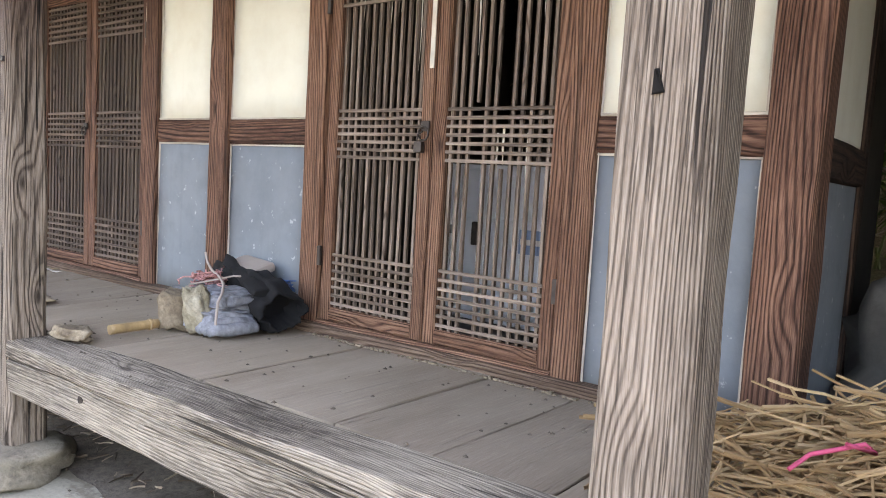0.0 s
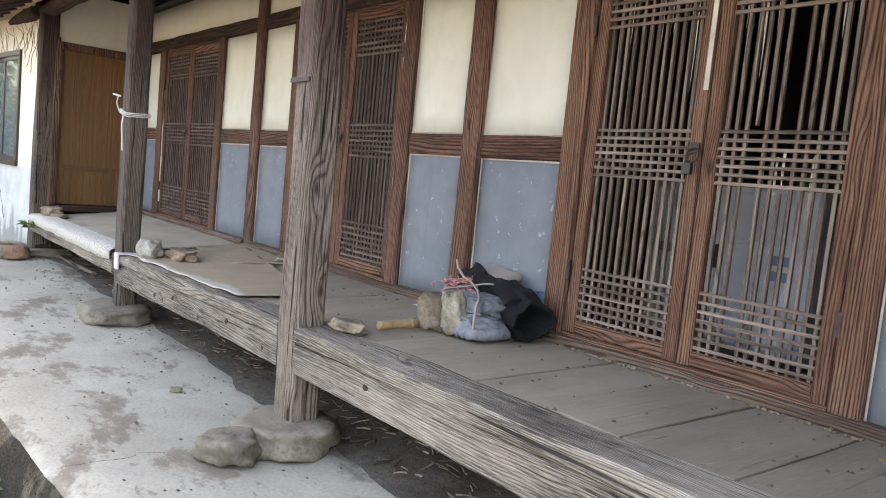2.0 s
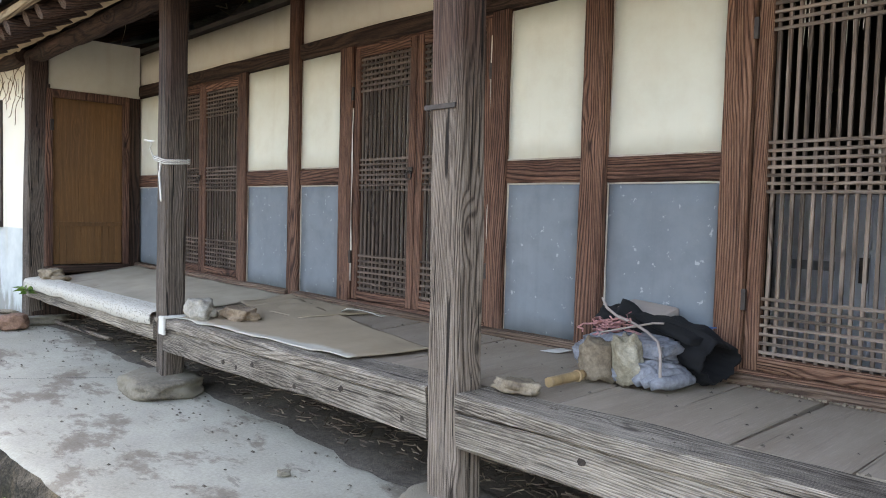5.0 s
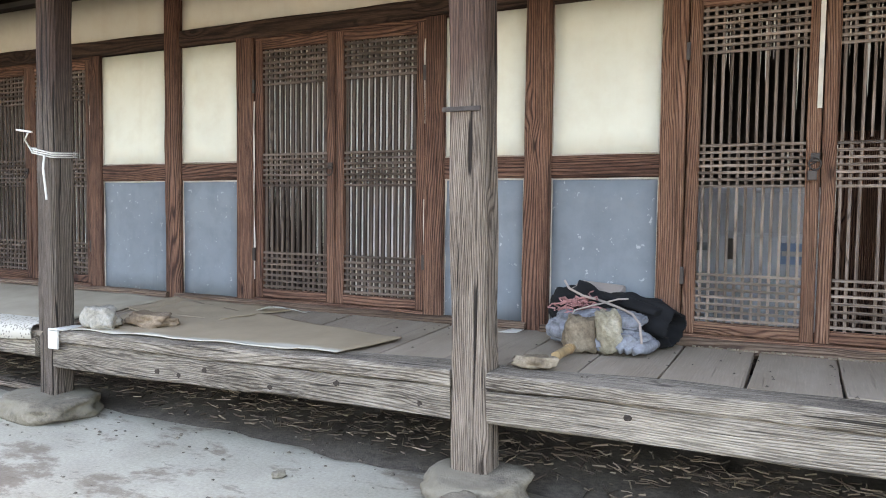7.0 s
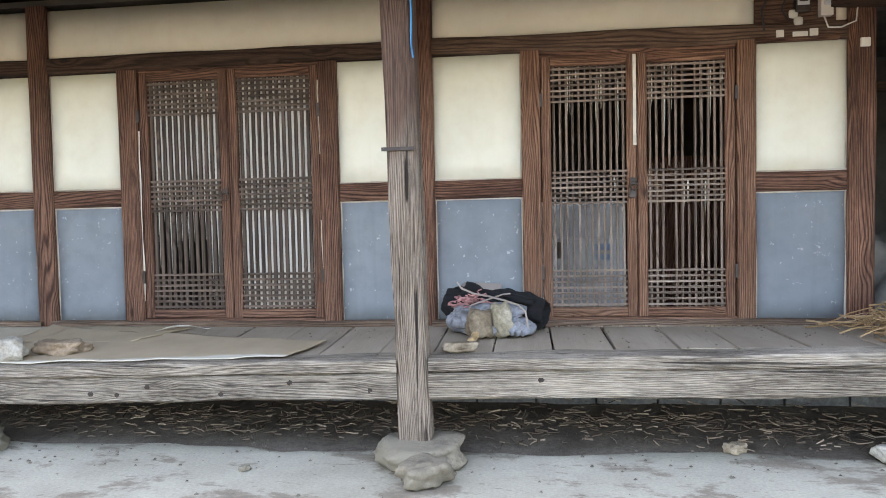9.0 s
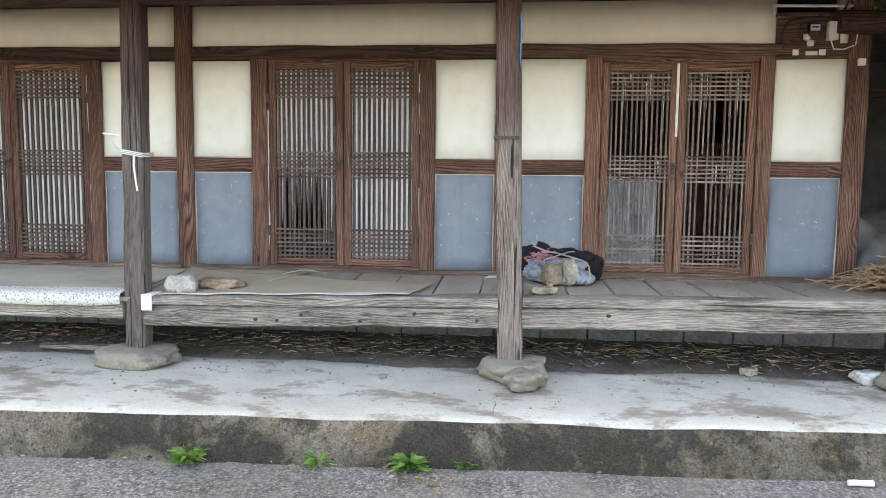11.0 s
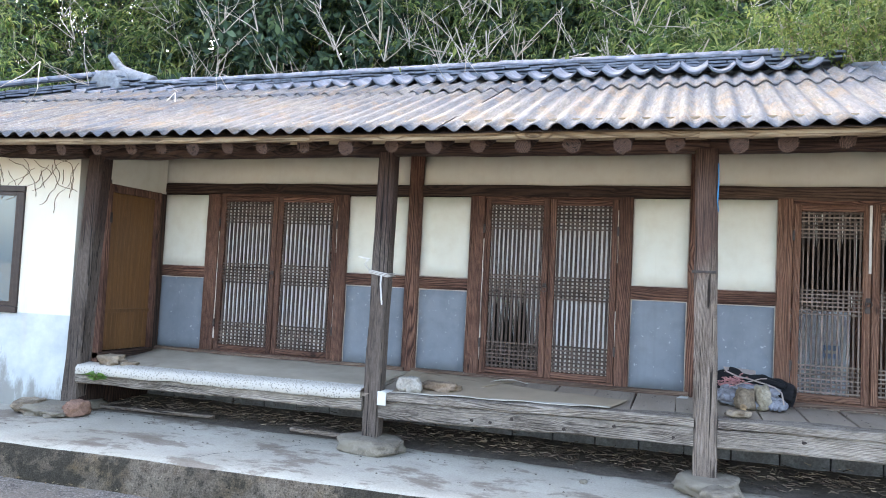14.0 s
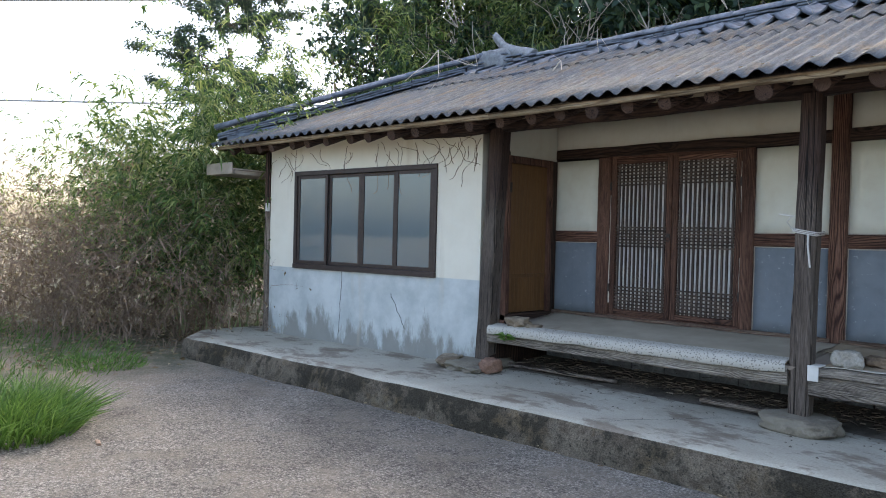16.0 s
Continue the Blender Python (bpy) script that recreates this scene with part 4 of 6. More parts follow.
bm = tbeam((RX0 - 0.1, RIDGE_Y, 3.93), (2.4, RIDGE_Y, 3.93), 0.2, 0.16, n=60, wob=0.02)
part("ridge_mortar", bm, mortar_m, ridge, "pale crumbling ridge mortar")
bm = timber(bmesh.new(), (RX0 + 0.75, RIDGE_Y - 0.1, 4.2), (RX0 - 0.02, RIDGE_Y - 0.12, 4.66), 0.22, 0.24, n=14, wob=0.05, round_=True, seed=4, taper=0.45, bow=-0.1)
part("ridge_tip", bm, mortar_m, ridge, "upturned pale mortar tip of the ridge")
part("ridge_foot", moved(rock((0.5, 0.4, 0.5), 12, 3), pose(RX0 + 0.05, RIDGE_Y - 0.1, 3.86)), mortar_m, ridge)
part("hip_mortar", tbeam((RX0, RIDGE_Y, 3.87), (EAVE_L + 0.2, eave_y(EAVE_L) + 0.2, roof_z(EAVE_L, eave_y(EAVE_L) + 0.2) - 0.03), 0.24, 0.16, n=40, wob=0.02), tile_m, ridge)
# hip: stepped tiles from the ridge's end down to the eave corner
n = 15
hx, hy = EAVE_L + 0.1, eave_y(EAVE_L) + 0.1
for i in range(n):
    f = (i + 0.5) / n
    px, py = RX0 + (hx - RX0) * f, RIDGE_Y + (hy - RIDGE_Y) * f
    pz = roof_z(px, py) + 0.09
    for r in range(3):
        o = new("flat_tile", flat)
        o.matrix_world = pose(px, py, pz - 0.05 + r * 0.034, 0, 0, 52) @ pose(0, 0, 0, 0, -17 + rnd.uniform(-3, 3), rnd.uniform(-6, 6))
        o.parent = ridge
    o = new("cap_tile", cap_up)
    o.matrix_world = pose(px, py, pz + 0.05, 0, 0, -35) @ pose(0, -0.2, 0, 18, 0, rnd.uniform(-4, 4))
    o.parent = ridge

# eave battens, rafters and purlin
x = EAVE_L + 0.1
i = 0
while x < 2.4:
    L = min(rnd.uniform(2.2, 3.2), 2.5 - x)
    solo("eave_batten", tbeam((x, eave_y(x) + 0.08, roof_z(x, eave_y(x)) - 0.055 + rnd.uniform(-0.006, 0.006)), (x + L, eave_y(x + L) + 0.08, roof_z(x + L, eave_y(x + L)) - 0.055), 0.06, 0.055, n=14, wob=0.006, seed=x), battenw, "pale sawn batten under the roof sheets", "batten", "eave battens")
    x += L
x = -13.9
while x < 2.4:
    ey = eave_y(x) + 0.13 + rnd.uniform(-0.03, 0.05)
    r = rnd.uniform(0.11, 0.145)
    bm = tbeam((x + rnd.uniform(-0.02, 0.02), ey, roof_z(x, ey) - 0.172), (x, 4.0, roof_z(x, 4.0) - 0.2), r, r, n=8, wob=0.012, round_=True, seed=x)
    for f in bm.faces:
        if abs(f.calc_center_median().y - ey) < 0.01:
            f.material_index = 1
    solo("rafter", bm, [darkwood[1], grey[1]], "dark round log rafter with a pale sawn end", "rafter", "eave rafters")
    x += rnd.uniform(0.34, 0.42)
for a, b in ((-13.9, -9.4), (-9.4, -6.05), (-6.05, -3.36), (-3.36, -0.6), (-0.6, 2.2)):
    yy = 1.43 if a >= -9.4 else 1.35
    solo("purlin", tbeam((a, yy, 2.665), (b, yy, 2.665), 0.17, 0.15, n=24, wob=0.02, round_=True, seed=a), darkwood[0], "dark rough-hewn log purlin on the veranda posts", "purlin", "eave purlins")
# mud between the rafters
bm = bmesh.new()
prev = None
for x in np.arange(-13.9, 2.4, 0.1):
    y = 1.36 + 0.012 * (x + 3 if x < -3 else 0)
    z = roof_z(x, y)
    cur = (bm.verts.new((x, y + 0.03 * noise.noise(Vector((x * 4, 0, 0))), 2.69)), bm.verts.new((x, y - 0.19, z - 0.18 + 0.05 * noise.noise(Vector((x * 3, 2, 0))))), bm.verts.new((x, y - 0.2, z - 0.085)))
    if prev:
        for k in range(2):
            bm.faces.new((prev[k], cur[k], cur[k + 1], prev[k + 1])).smooth = True
    prev = cur
solo("eave_mud", bm, plaster("mud_fill", (0.4, 0.31, 0.2), (0.3, 0.22, 0.14), (0.12, 0.08, 0.05)), "tan clay fill between the rafters", "clay fill", kind="structure")

# ---- kitchen wing ----
KIT = pose(-9.56, 1.42, 0, 0, 0, 6.0)       # its front wall runs to -x from here


def kitchen_plaster():
    M = Mat("kitchen_plaster", 0.9, spec=0.25)
    v = M.scaled((1, 1, 1), False)
    z = M.axis(2)
    mid = M.noise(v, 2.2, 7.0, 0.65)
    fine = M.noise(v, 40.0, 4.0, 0.6)
    up = M.mix(M.ramp(mid, [(0.4, 0.0), (0.7, 0.6)]), (0.72, 0.675, 0.56), (0.64, 0.585, 0.47))
    lo = M.mix(M.ramp(mid, [(0.38, 0.0), (0.62, 1.0)]), (0.4, 0.425, 0.41), (0.53, 0.55, 0.525))
    col = M.mix(M.ramp(M.math("ADD", z, 0.0), [(0.955, 0.0), (0.965, 1.0)]), lo, up)
    damp = M.noise(M.scaled((2.2, 2.2, 0.8), False), 1.6, 6.0, 0.7)
    low = M.math("SUBTRACT", M.math("MULTIPLY", damp, 1.0), M.math("MULTIPLY", z, 0.62))
    col = M.mix(M.ramp(low, [(0.3, 0.0), (0.42, 0.8)]), col, (0.2, 0.188, 0.16))
    stain = M.noise(M.scaled((5, 5, 0.6), False), 1.0, 5.0, 0.6)
    col = M.mix(M.ramp(stain, [(0.6, 0.0), (0.75, 0.4)]), col, (0.5, 0.42, 0.3))
    return M.done(col, M.math("ADD", mid, M.math("MULTIPLY", fine, 0.4)), 0.3, 0.01)


kit_m = kitchen_plaster()
WU0, WU1, WZ0, WZ1 = -3.21, -0.655, 0.985, 2.27
bm = bmesh.new()
for b in ((-3.8, WU0, -0.02, 0.16, -0.05, 2.75), (WU1, 0.02, -0.02, 0.16, -0.05, 2.75), (WU0, WU1, -0.02, 0.16, -0.05, WZ0), (WU0, WU1, -0.02, 0.16, WZ1, 2.75)):
    box(bm, *b)
o = solo("wall_kitchen", bm, kit_m, "white plastered kitchen wall with a stained blue-grey dado", "wall", kind="structure")
o.matrix_world = KIT
bm = bmesh.new()
box(bm, -3.8, -3.66, 0.165, 5.0, -0.05, 2.75)
box(bm, -3.66, 0.0, 2.6, 2.7, -0.05, 2.75)
o = solo("wall_kitchen_side", bm, kit_m, "plain plastered side walls of the kitchen wing", "wall", kind="structure")
o.matrix_world = KIT
# window
alu = simple("brown_aluminium", (0.045, 0.032, 0.028), 0.45, 0.3, 0.2, 20, 0.05)
GM = Mat("window_glass", 0.03, spec=0.9)
GM.b.inputs["IOR"].default_value = 1.6
GM.b.inputs["Transmission Weight"].default_value = 0.35
glass = GM.done((0.16, 0.22, 0.24))
win = tagged(new("window_1"), "four-pane sliding window in a brown metal frame", "window", kind="structure")
win.matrix_world = KIT
bm = bmesh.new()
for b in ((WU0 - 0.03, WU1 + 0.03, -0.045, 0.05, WZ1 - 0.03, WZ1 + 0.03), (WU0 - 0.03, WU1 + 0.03, -0.055, 0.05, WZ0 - 0.03, WZ0 + 0.035), (WU0 - 0.03, WU0 + 0.03, -0.045, 0.05, WZ0 + 0.036, WZ1 - 0.031), (WU1 - 0.03, WU1 + 0.03, -0.045, 0.05, WZ0 + 0.036, WZ1 - 0.031)):
    box(bm, *b, 0.004)
part("window_frame", bm, alu, win)
pw = (WU1 - WU0 - 0.06) / 4
for i in range(4):
    u0 = WU0 + 0.03 + i * pw
    dy = 0.0 if i in (0, 3) else 0.028
    bm = bmesh.new()
    for b in ((u0, u0 + 0.05, WZ0 + 0.037, WZ1 - 0.032), (u0 + pw - 0.05, u0 + pw, WZ0 + 0.037, WZ1 - 0.032)):
        box(bm, b[0], b[1], -0.03 + dy, -0.005 + dy, b[2], b[3], 0.003)
    for z0, z1 in ((WZ0 + 0.037, WZ0 + 0.085), (WZ1 - 0.075, WZ1 - 0.032)):
        box(bm, u0 + 0.051, u0 + pw - 0.051, -0.03 + dy, -0.005 + dy, z0, z1, 0.003)
    sash = part("sash", bm, alu, win)
    g = part("pane", box(bmesh.new(), u0 + 0.045, u0 + pw - 0.045, -0.02 + dy, -0.015 + dy, WZ0 + 0.08, WZ1 - 0.07), glass, sash)
    g.visible_shadow = False
o = solo("curtain", tbeam((WU0, 0.3, 1.6), (WU1, 0.3, 1.6), 0.02, 1.6, n=60, wob=0.02), simple("grey_curtain", (0.2, 0.24, 0.25), 0.9), "pale grey curtain hanging behind the window", "curtain")
o.matrix_world = KIT
o = solo("white_jar", moved(rock((0.28, 0.2, 0.34), 41, 3), pose(-1.9, 0.14, 0.985)), mortar_m, "pale lumpy bundle on the kitchen window ledge", "bundle")
o.matrix_world = KIT
solo("kitchen_edge_pole", moved(tbeam((-3.86, -0.02, -0.1), (-3.86, -0.02, 2.6), 0.09, 0.09, up=(0, 1, 0), round_=True, n=16, wob=0.01, seed=5), KIT), grey[2], "thin grey timber pole at the kitchen wall's edge", "pole")
solo("switch_box", moved(box(bmesh.new(), -3.86, -3.8, -0.07, -0.03, 1.75, 1.87, 0.006), KIT), paper_m, "small white plastic junction box", "junction box")
bm = bmesh.new()
box(bm, -4.62, -3.95, -0.55, 1.6, 2.32, 2.34)
box(bm, -4.6, -3.97, -0.575, -0.555, 2.26, 2.42, 0.004)
for k in range(4):
    box(bm, -4.58 + k * 0.19, -4.54 + k * 0.19, -0.53, 1.6, 2.26, 2.315)
o = solo("soffit_board", moved(bm, KIT), simple("pale_soffit", (0.33, 0.28, 0.22), 0.85, 0, 0.25, 4, 0.3), "sagging pale board under the hip's eave", "board")
# cracks and dry vines on the kitchen wall
vine_m = simple("dry_vine", (0.16, 0.11, 0.07), 0.9)


def wire(bm, pts, r, sides=4):
    pts = [Vector(p) for p in pts]
    rings = []
    for i, p in enumerate(pts):
        d = (pts[min(i + 1, len(pts) - 1)] - pts[max(i - 1, 0)]).normalized()
        s = d.cross(Vector((0.31, 0.2, 0.93))).normalized()
        t = d.cross(s)
        rings.append([bm.verts.new(p + (s * math.cos(a) + t * math.sin(a)) * r) for a in [math.tau * k / sides for k in range(sides)]])
    for a, b in zip(rings, rings[1:]):
        for k in range(sides):
            bm.faces.new((a[k], a[(k + 1) % sides], b[(k + 1) % sides], b[k])).smooth = True
    return bm


rnd = random.Random(21)
bm = bmesh.new()
for k in range(34):
    u = rnd.choice((rnd.uniform(-3.75, -3.3), rnd.uniform(-0.9, 0.0), rnd.uniform(-3.7, 0)))
    z = rnd.uniform(2.45, 2.62)
    pts = []
    a = rnd.uniform(-2.4, -0.6)
    for j in range(rnd.randint(4, 14)):
        pts.append((u, -0.024, z))
        a += rnd.uniform(-0.7, 0.7)
        a = max(-2.8, min(-0.2, a))
        u = min(0.0, max(-3.79, u + 0.05 * math.cos(a)))
        z += 0.05 * math.sin(a)
    wire(bm, pts, 0.003)
moved(bm, KIT)
solo("dry_vine", bm, vine_m, "thin dry vine stems creeping over white plaster", "vine", kind="stuff")
for u0, z0, u1, z1 in ((-2.25, 0.95, -2.3, 0.1), (-1.35, 0.72, -1.1, 0.3), (-2.2, 2.6, -2.25, 2.3)):
    pts = [(u0 + (u1 - u0) * f / 10 + rnd.uniform(-0.015, 0.015), -0.0215, z0 + (z1 - z0) * f / 10) for f in range(11)]
    solo("wall_crack", moved(wire(bmesh.new(), pts, 0.0035), KIT), crack_m, "thin dark crack in the kitchen plaster", "crack", "kitchen wall cracks", "structure")

# side door of the kitchen, in the wall that faces along the veranda
sd = tagged(new("door_4"), "closed amber plywood door in a brown frame", "door", kind="structure")
DX = -9.27
part("frame", box(box(box(bmesh.new(), DX - 0.08, DX + 0.03, 1.50, 1.565, 0.5, 2.36, 0.005), DX - 0.08, DX + 0.03, 2.25, 2.31, 0.5, 2.36, 0.005), DX - 0.08, DX + 0.028, 1.566, 2.249, 2.28, 2.36, 0.005), red[2], sd)
part("threshold", box(bmesh.new(), DX - 0.08, DX + 0.04, 1.5, 2.31, 0.53, 0.60, 0.006), darkwood[1], sd)
part("upper_panel", box(bmesh.new(), DX - 0.04, DX - 0.01, 1.57, 2.245, 1.04, 2.278, 0.003), ply, sd)
for k in range(10):
    y = 1.57 + k * 0.0675
    part("slat", box(bmesh.new(), DX - 0.04, DX - 0.01, y, y + 0.0655, 0.61, 1.0, 0.003), ply, sd)
part("rail", box(bmesh.new(), DX - 0.04, DX + 0.005, 1.57, 2.245, 1.0, 1.04, 0.003), ply, sd)
part("hinge", box(bmesh.new(), DX + 0.005, DX + 0.034, 1.54, 1.575, 1.95, 2.06, 0.003), iron, sd, "dark iron hinge")
solo("wall_side", box(bmesh.new(), DX - 0.1, DX - 0.01, 1.46, 2.43, 2.362, 2.9), cream, "cream plaster over the side door", "wall panel", kind="structure")
solo("wall_side_strip", box(box(bmesh.new(), DX - 0.1, DX - 0.0, 2.312, 2.43, 0.5, 2.361), DX - 0.2, DX - 0.09, 1.4, 2.43, 0, 0.53), darkwood[2], "dark timber strip beside the side door", "wall panel", kind="structure")
solo("wall_post", tbeam((-9.36, FY + 0.05, 0.5), (-9.36, FY + 0.05, 2.8), 0.07, 0.14, up=(0, 1, 0), n=16, seed=51), red[2], "reddish brown weathered timber wall post", "post", "facade wall posts", "structure")

# ---- meter board by the end post ----
mb = thing("meter_board", "dark brown board with an electricity meter and breaker", "meter board")
part("board", box(bmesh.new(), -1.285, -0.80, FY + 0.005, FY + 0.04, 2.37, 2.69, 0.004), wood("meter_wood", (0.05, 0.028, 0.02), (0.1, 0.055, 0.037), (0.16, 0.095, 0.065), 0), mb)
part("top_strip", tbeam((-1.29, FY, 2.69), (-0.79, FY, 2.69), 0.05, 0.035, seed=2), red[0], mb)
part("bottom_strip", tbeam((-1.29, FY, 2.365), (-0.79, FY, 2.365), 0.05, 0.035, seed=3), red[0], mb)
part("meter_base", box(bmesh.new(), -1.055, -0.965, FY - 0.045, FY + 0.005, 2.52, 2.62, 0.008), iron, mb, "dark meter housing")
part("meter_dial", box(bmesh.new(), -1.045, -0.975, FY - 0.05, FY - 0.044, 2.56, 2.605, 0.002), room_white, mb, "pale meter dial")
part("meter_bar", box(bmesh.new(), -1.035, -0.985, FY - 0.053, FY - 0.049, 2.58, 2.592), iron, mb)
for x, z in ((-1.06, 2.49), (-1.03, 2.445)):
    part("seal_cap", moved(rock((0.045, 0.03, 0.05), x * 9, 2, 0, 0.05), pose(x, FY - 0.015, z)), paper_m, mb, "round white porcelain cap")
part("breaker", box(bmesh.new(), -0.91, -0.835, FY - 0.05, FY + 0.005, 2.49, 2.63, 0.006), paper_m, mb, "ivory plastic breaker")
part("breaker_switch", box(bmesh.new(), -0.89, -0.855, FY - 0.06, FY - 0.049, 2.55, 2.59, 0.003), room_white, mb)
for x, w in ((-1.14, 0.045), (-1.02, 0.09), (-0.94, 0.05)):
    part("label_tag", box(bmesh.new(), x - w / 2, x + w / 2, FY - 0.024, FY - 0.016, 2.375, 2.405 if w > 0.06 else 2.42, 0.002), paper_m, mb)
cable = simple("black_cable", (0.02, 0.02, 0.022), 0.6)
white_cable = simple("white_cable", (0.6, 0.58, 0.54), 0.6)
bm = bmesh.new()
wire(bm, [(-1.23, FY - 0.01, 2.42), (-1.25, FY - 0.015, 2.55), (-1.2, FY - 0.015, 2.64), (-1.05, FY - 0.015, 2.665), (-0.9, FY - 0.015, 2.67), (-0.8, FY - 0.015, 2.7), (-0.76, FY - 0.03, 2.8)], 0.008, 6)
wire(bm, [(-1.1, FY - 0.012, 2.62), (-1.13, FY - 0.015, 2.55), (-1.09, FY - 0.015, 2.48)], 0.006, 6)
wire(bm, [(-0.87, FY - 0.012, 2.7), (-0.87, FY - 0.02, 2.63)], 0.006, 6)
part("black_cable", bm, cable, mb)
bm = wire(bmesh.new(), [(-0.88, FY - 0.02, 2.49), (-0.86, FY - 0.03, 2.42), (-0.78, FY - 0.02, 2.42), (-0.7, FY - 0.035, 2.45), (-0.69, FY - 0.035, 2.56), (-0.62, FY - 0.035, 2.63)], 0.005, 6)
part("white_cable", bm, white_cable, mb)
solo("wall_switch", box(bmesh.new(), -0.675, -0.62, FY - 0.05, FY - 0.025, 2.29, 2.345, 0.005), paper_m, "small ivory switch box on the end post", "switch")
solo("conduit", timber(timber(bmesh.new(), (-1.32, FY - 0.01, 2.76), (-0.7, FY - 0.01, 2.75), 0.022, 0.022, round_=True, n=4, wob=0), (-1.32, FY - 0.01, 2.77), (-1.32, FY - 0.03, 2.69), 0.022, 0.022, up=(0, 1, 0), round_=True, n=4, wob=0), room_white, "grey plastic conduit above the meter board", "conduit")

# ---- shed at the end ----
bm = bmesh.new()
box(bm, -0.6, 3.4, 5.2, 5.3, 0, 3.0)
# side wall out of view, added to keep light off the return wall
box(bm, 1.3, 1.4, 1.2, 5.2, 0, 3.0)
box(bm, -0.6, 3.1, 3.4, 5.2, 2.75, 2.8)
solo("wall_shed", bm, shade_dark, "walls of the open shed, coloured dark for its shade, side wall added", "wall", kind="structure")
solo("shed_beam", tbeam((-0.55, 3.3, 2.18), (3.0, 3.3, 2.18), 0.07, 0.07, n=14, wob=0.01, seed=8), darkwood[0], "dark pole across the shed opening", "beam")
solo("tarpaulin", moved(rock((1.1, 0.7, 0.95), 77, 4, 0, 0.45), pose(0.15, 3.35, 0.0)), simple("dark_tarp", (0.11, 0.1, 0.09), 0.8, 0, 0.5, 5, 0.8), "crumpled dark tarpaulin heap in the shed", "tarpaulin")
solo("log_bracket", tbeam((-0.85, FY - 0.05, 2.63), (0.3, FY - 0.05, 2.6), 0.16, 0.16, round_=True, n=14, wob=0.03, seed=6), darkwood[0], "dark rough log end above the meter board", "log")
bm = bmesh.new()
canopy = [(-0.32, 0.75, 2.62), (1.6, 0.6, 2.60), (1.6, 0.55, 2.42), (-0.12, 0.68, 2.3)]
bm.faces.new([bm.verts.new(p) for p in canopy])
r = bmesh.ops.extrude_face_region(bm, geom=bm.faces[:])
for v in r["geom"]:
    if isinstance(v, bmesh.types.BMVert):
        v.co.y += 0.02
bmesh.ops.recalc_face_normals(bm, faces=bm.faces[:])
solo("awning_sheet", bm, simple("pale_blue_sheet", (0.5, 0.6, 0.64), 0.5, 0, 0.15, 3, 0.1), "pale blue plastic awning sheet under the eave", "awning")

# ---- things on the veranda ----
cloth_g = simple("grey_blanket", (0.2, 0.205, 0.225), 0.95, 0, 0.5, 22, 1.0)
cloth_k = simple("black_fabric", (0.005, 0.005, 0.006), 0.95, 0, 0.4, 12, 0.6)
cloth_w = simple("beige_pad", (0.33, 0.27, 0.235), 0.7, 0, 0.12, 6, 0.1)
pink = simple("pink_cord", (0.46, 0.22, 0.21), 0.8, 0, 0.4, 60, 0.4)
straw_m = Mat("dry_stalk", 0.75)
geo = straw_m.n.new("ShaderNodeNewGeometry").outputs["Random Per Island"]
straw = straw_m.done(straw_m.mix(straw_m.noise(straw_m.scaled((1, 1, 1)), 40.0), straw_m.ramp(geo, [(0.0, (0.12, 0.058, 0.026)), (0.45, (0.3, 0.172, 0.085)), (1.0, (0.56, 0.4, 0.24))]), (0.3, 0.2, 0.1)))


def slump(cx, cy, z0, sx, sy, sz, seed, folds=0.1, detail=4, power=0.75):
    bm = bmesh.new()
    bmesh.ops.create_icosphere(bm, subdivisions=detail, radius=1.0)
    for v in bm.verts:
        p = v.co.copy()
        q = Vector([math.copysign(abs(c) ** power, c) for c in p])
        r = 1 + folds * noise.noise(p * 2.3 + Vector((seed, 0, 0))) + folds * 0.6 * noise.ridged_multi_fractal(p * 2.0 + Vector((0, seed, 0)), 0.8, 2.0, 3, 0.9, 2.0) - folds * 0.5
        v.co = Vector((cx + q.x * sx * r, cy + q.y * sy * r, z0 + sz + max(-1, q.z) * sz * (r if q.z > 0 else 1)))
    for f in bm.faces:
        f.smooth = True
    return bm




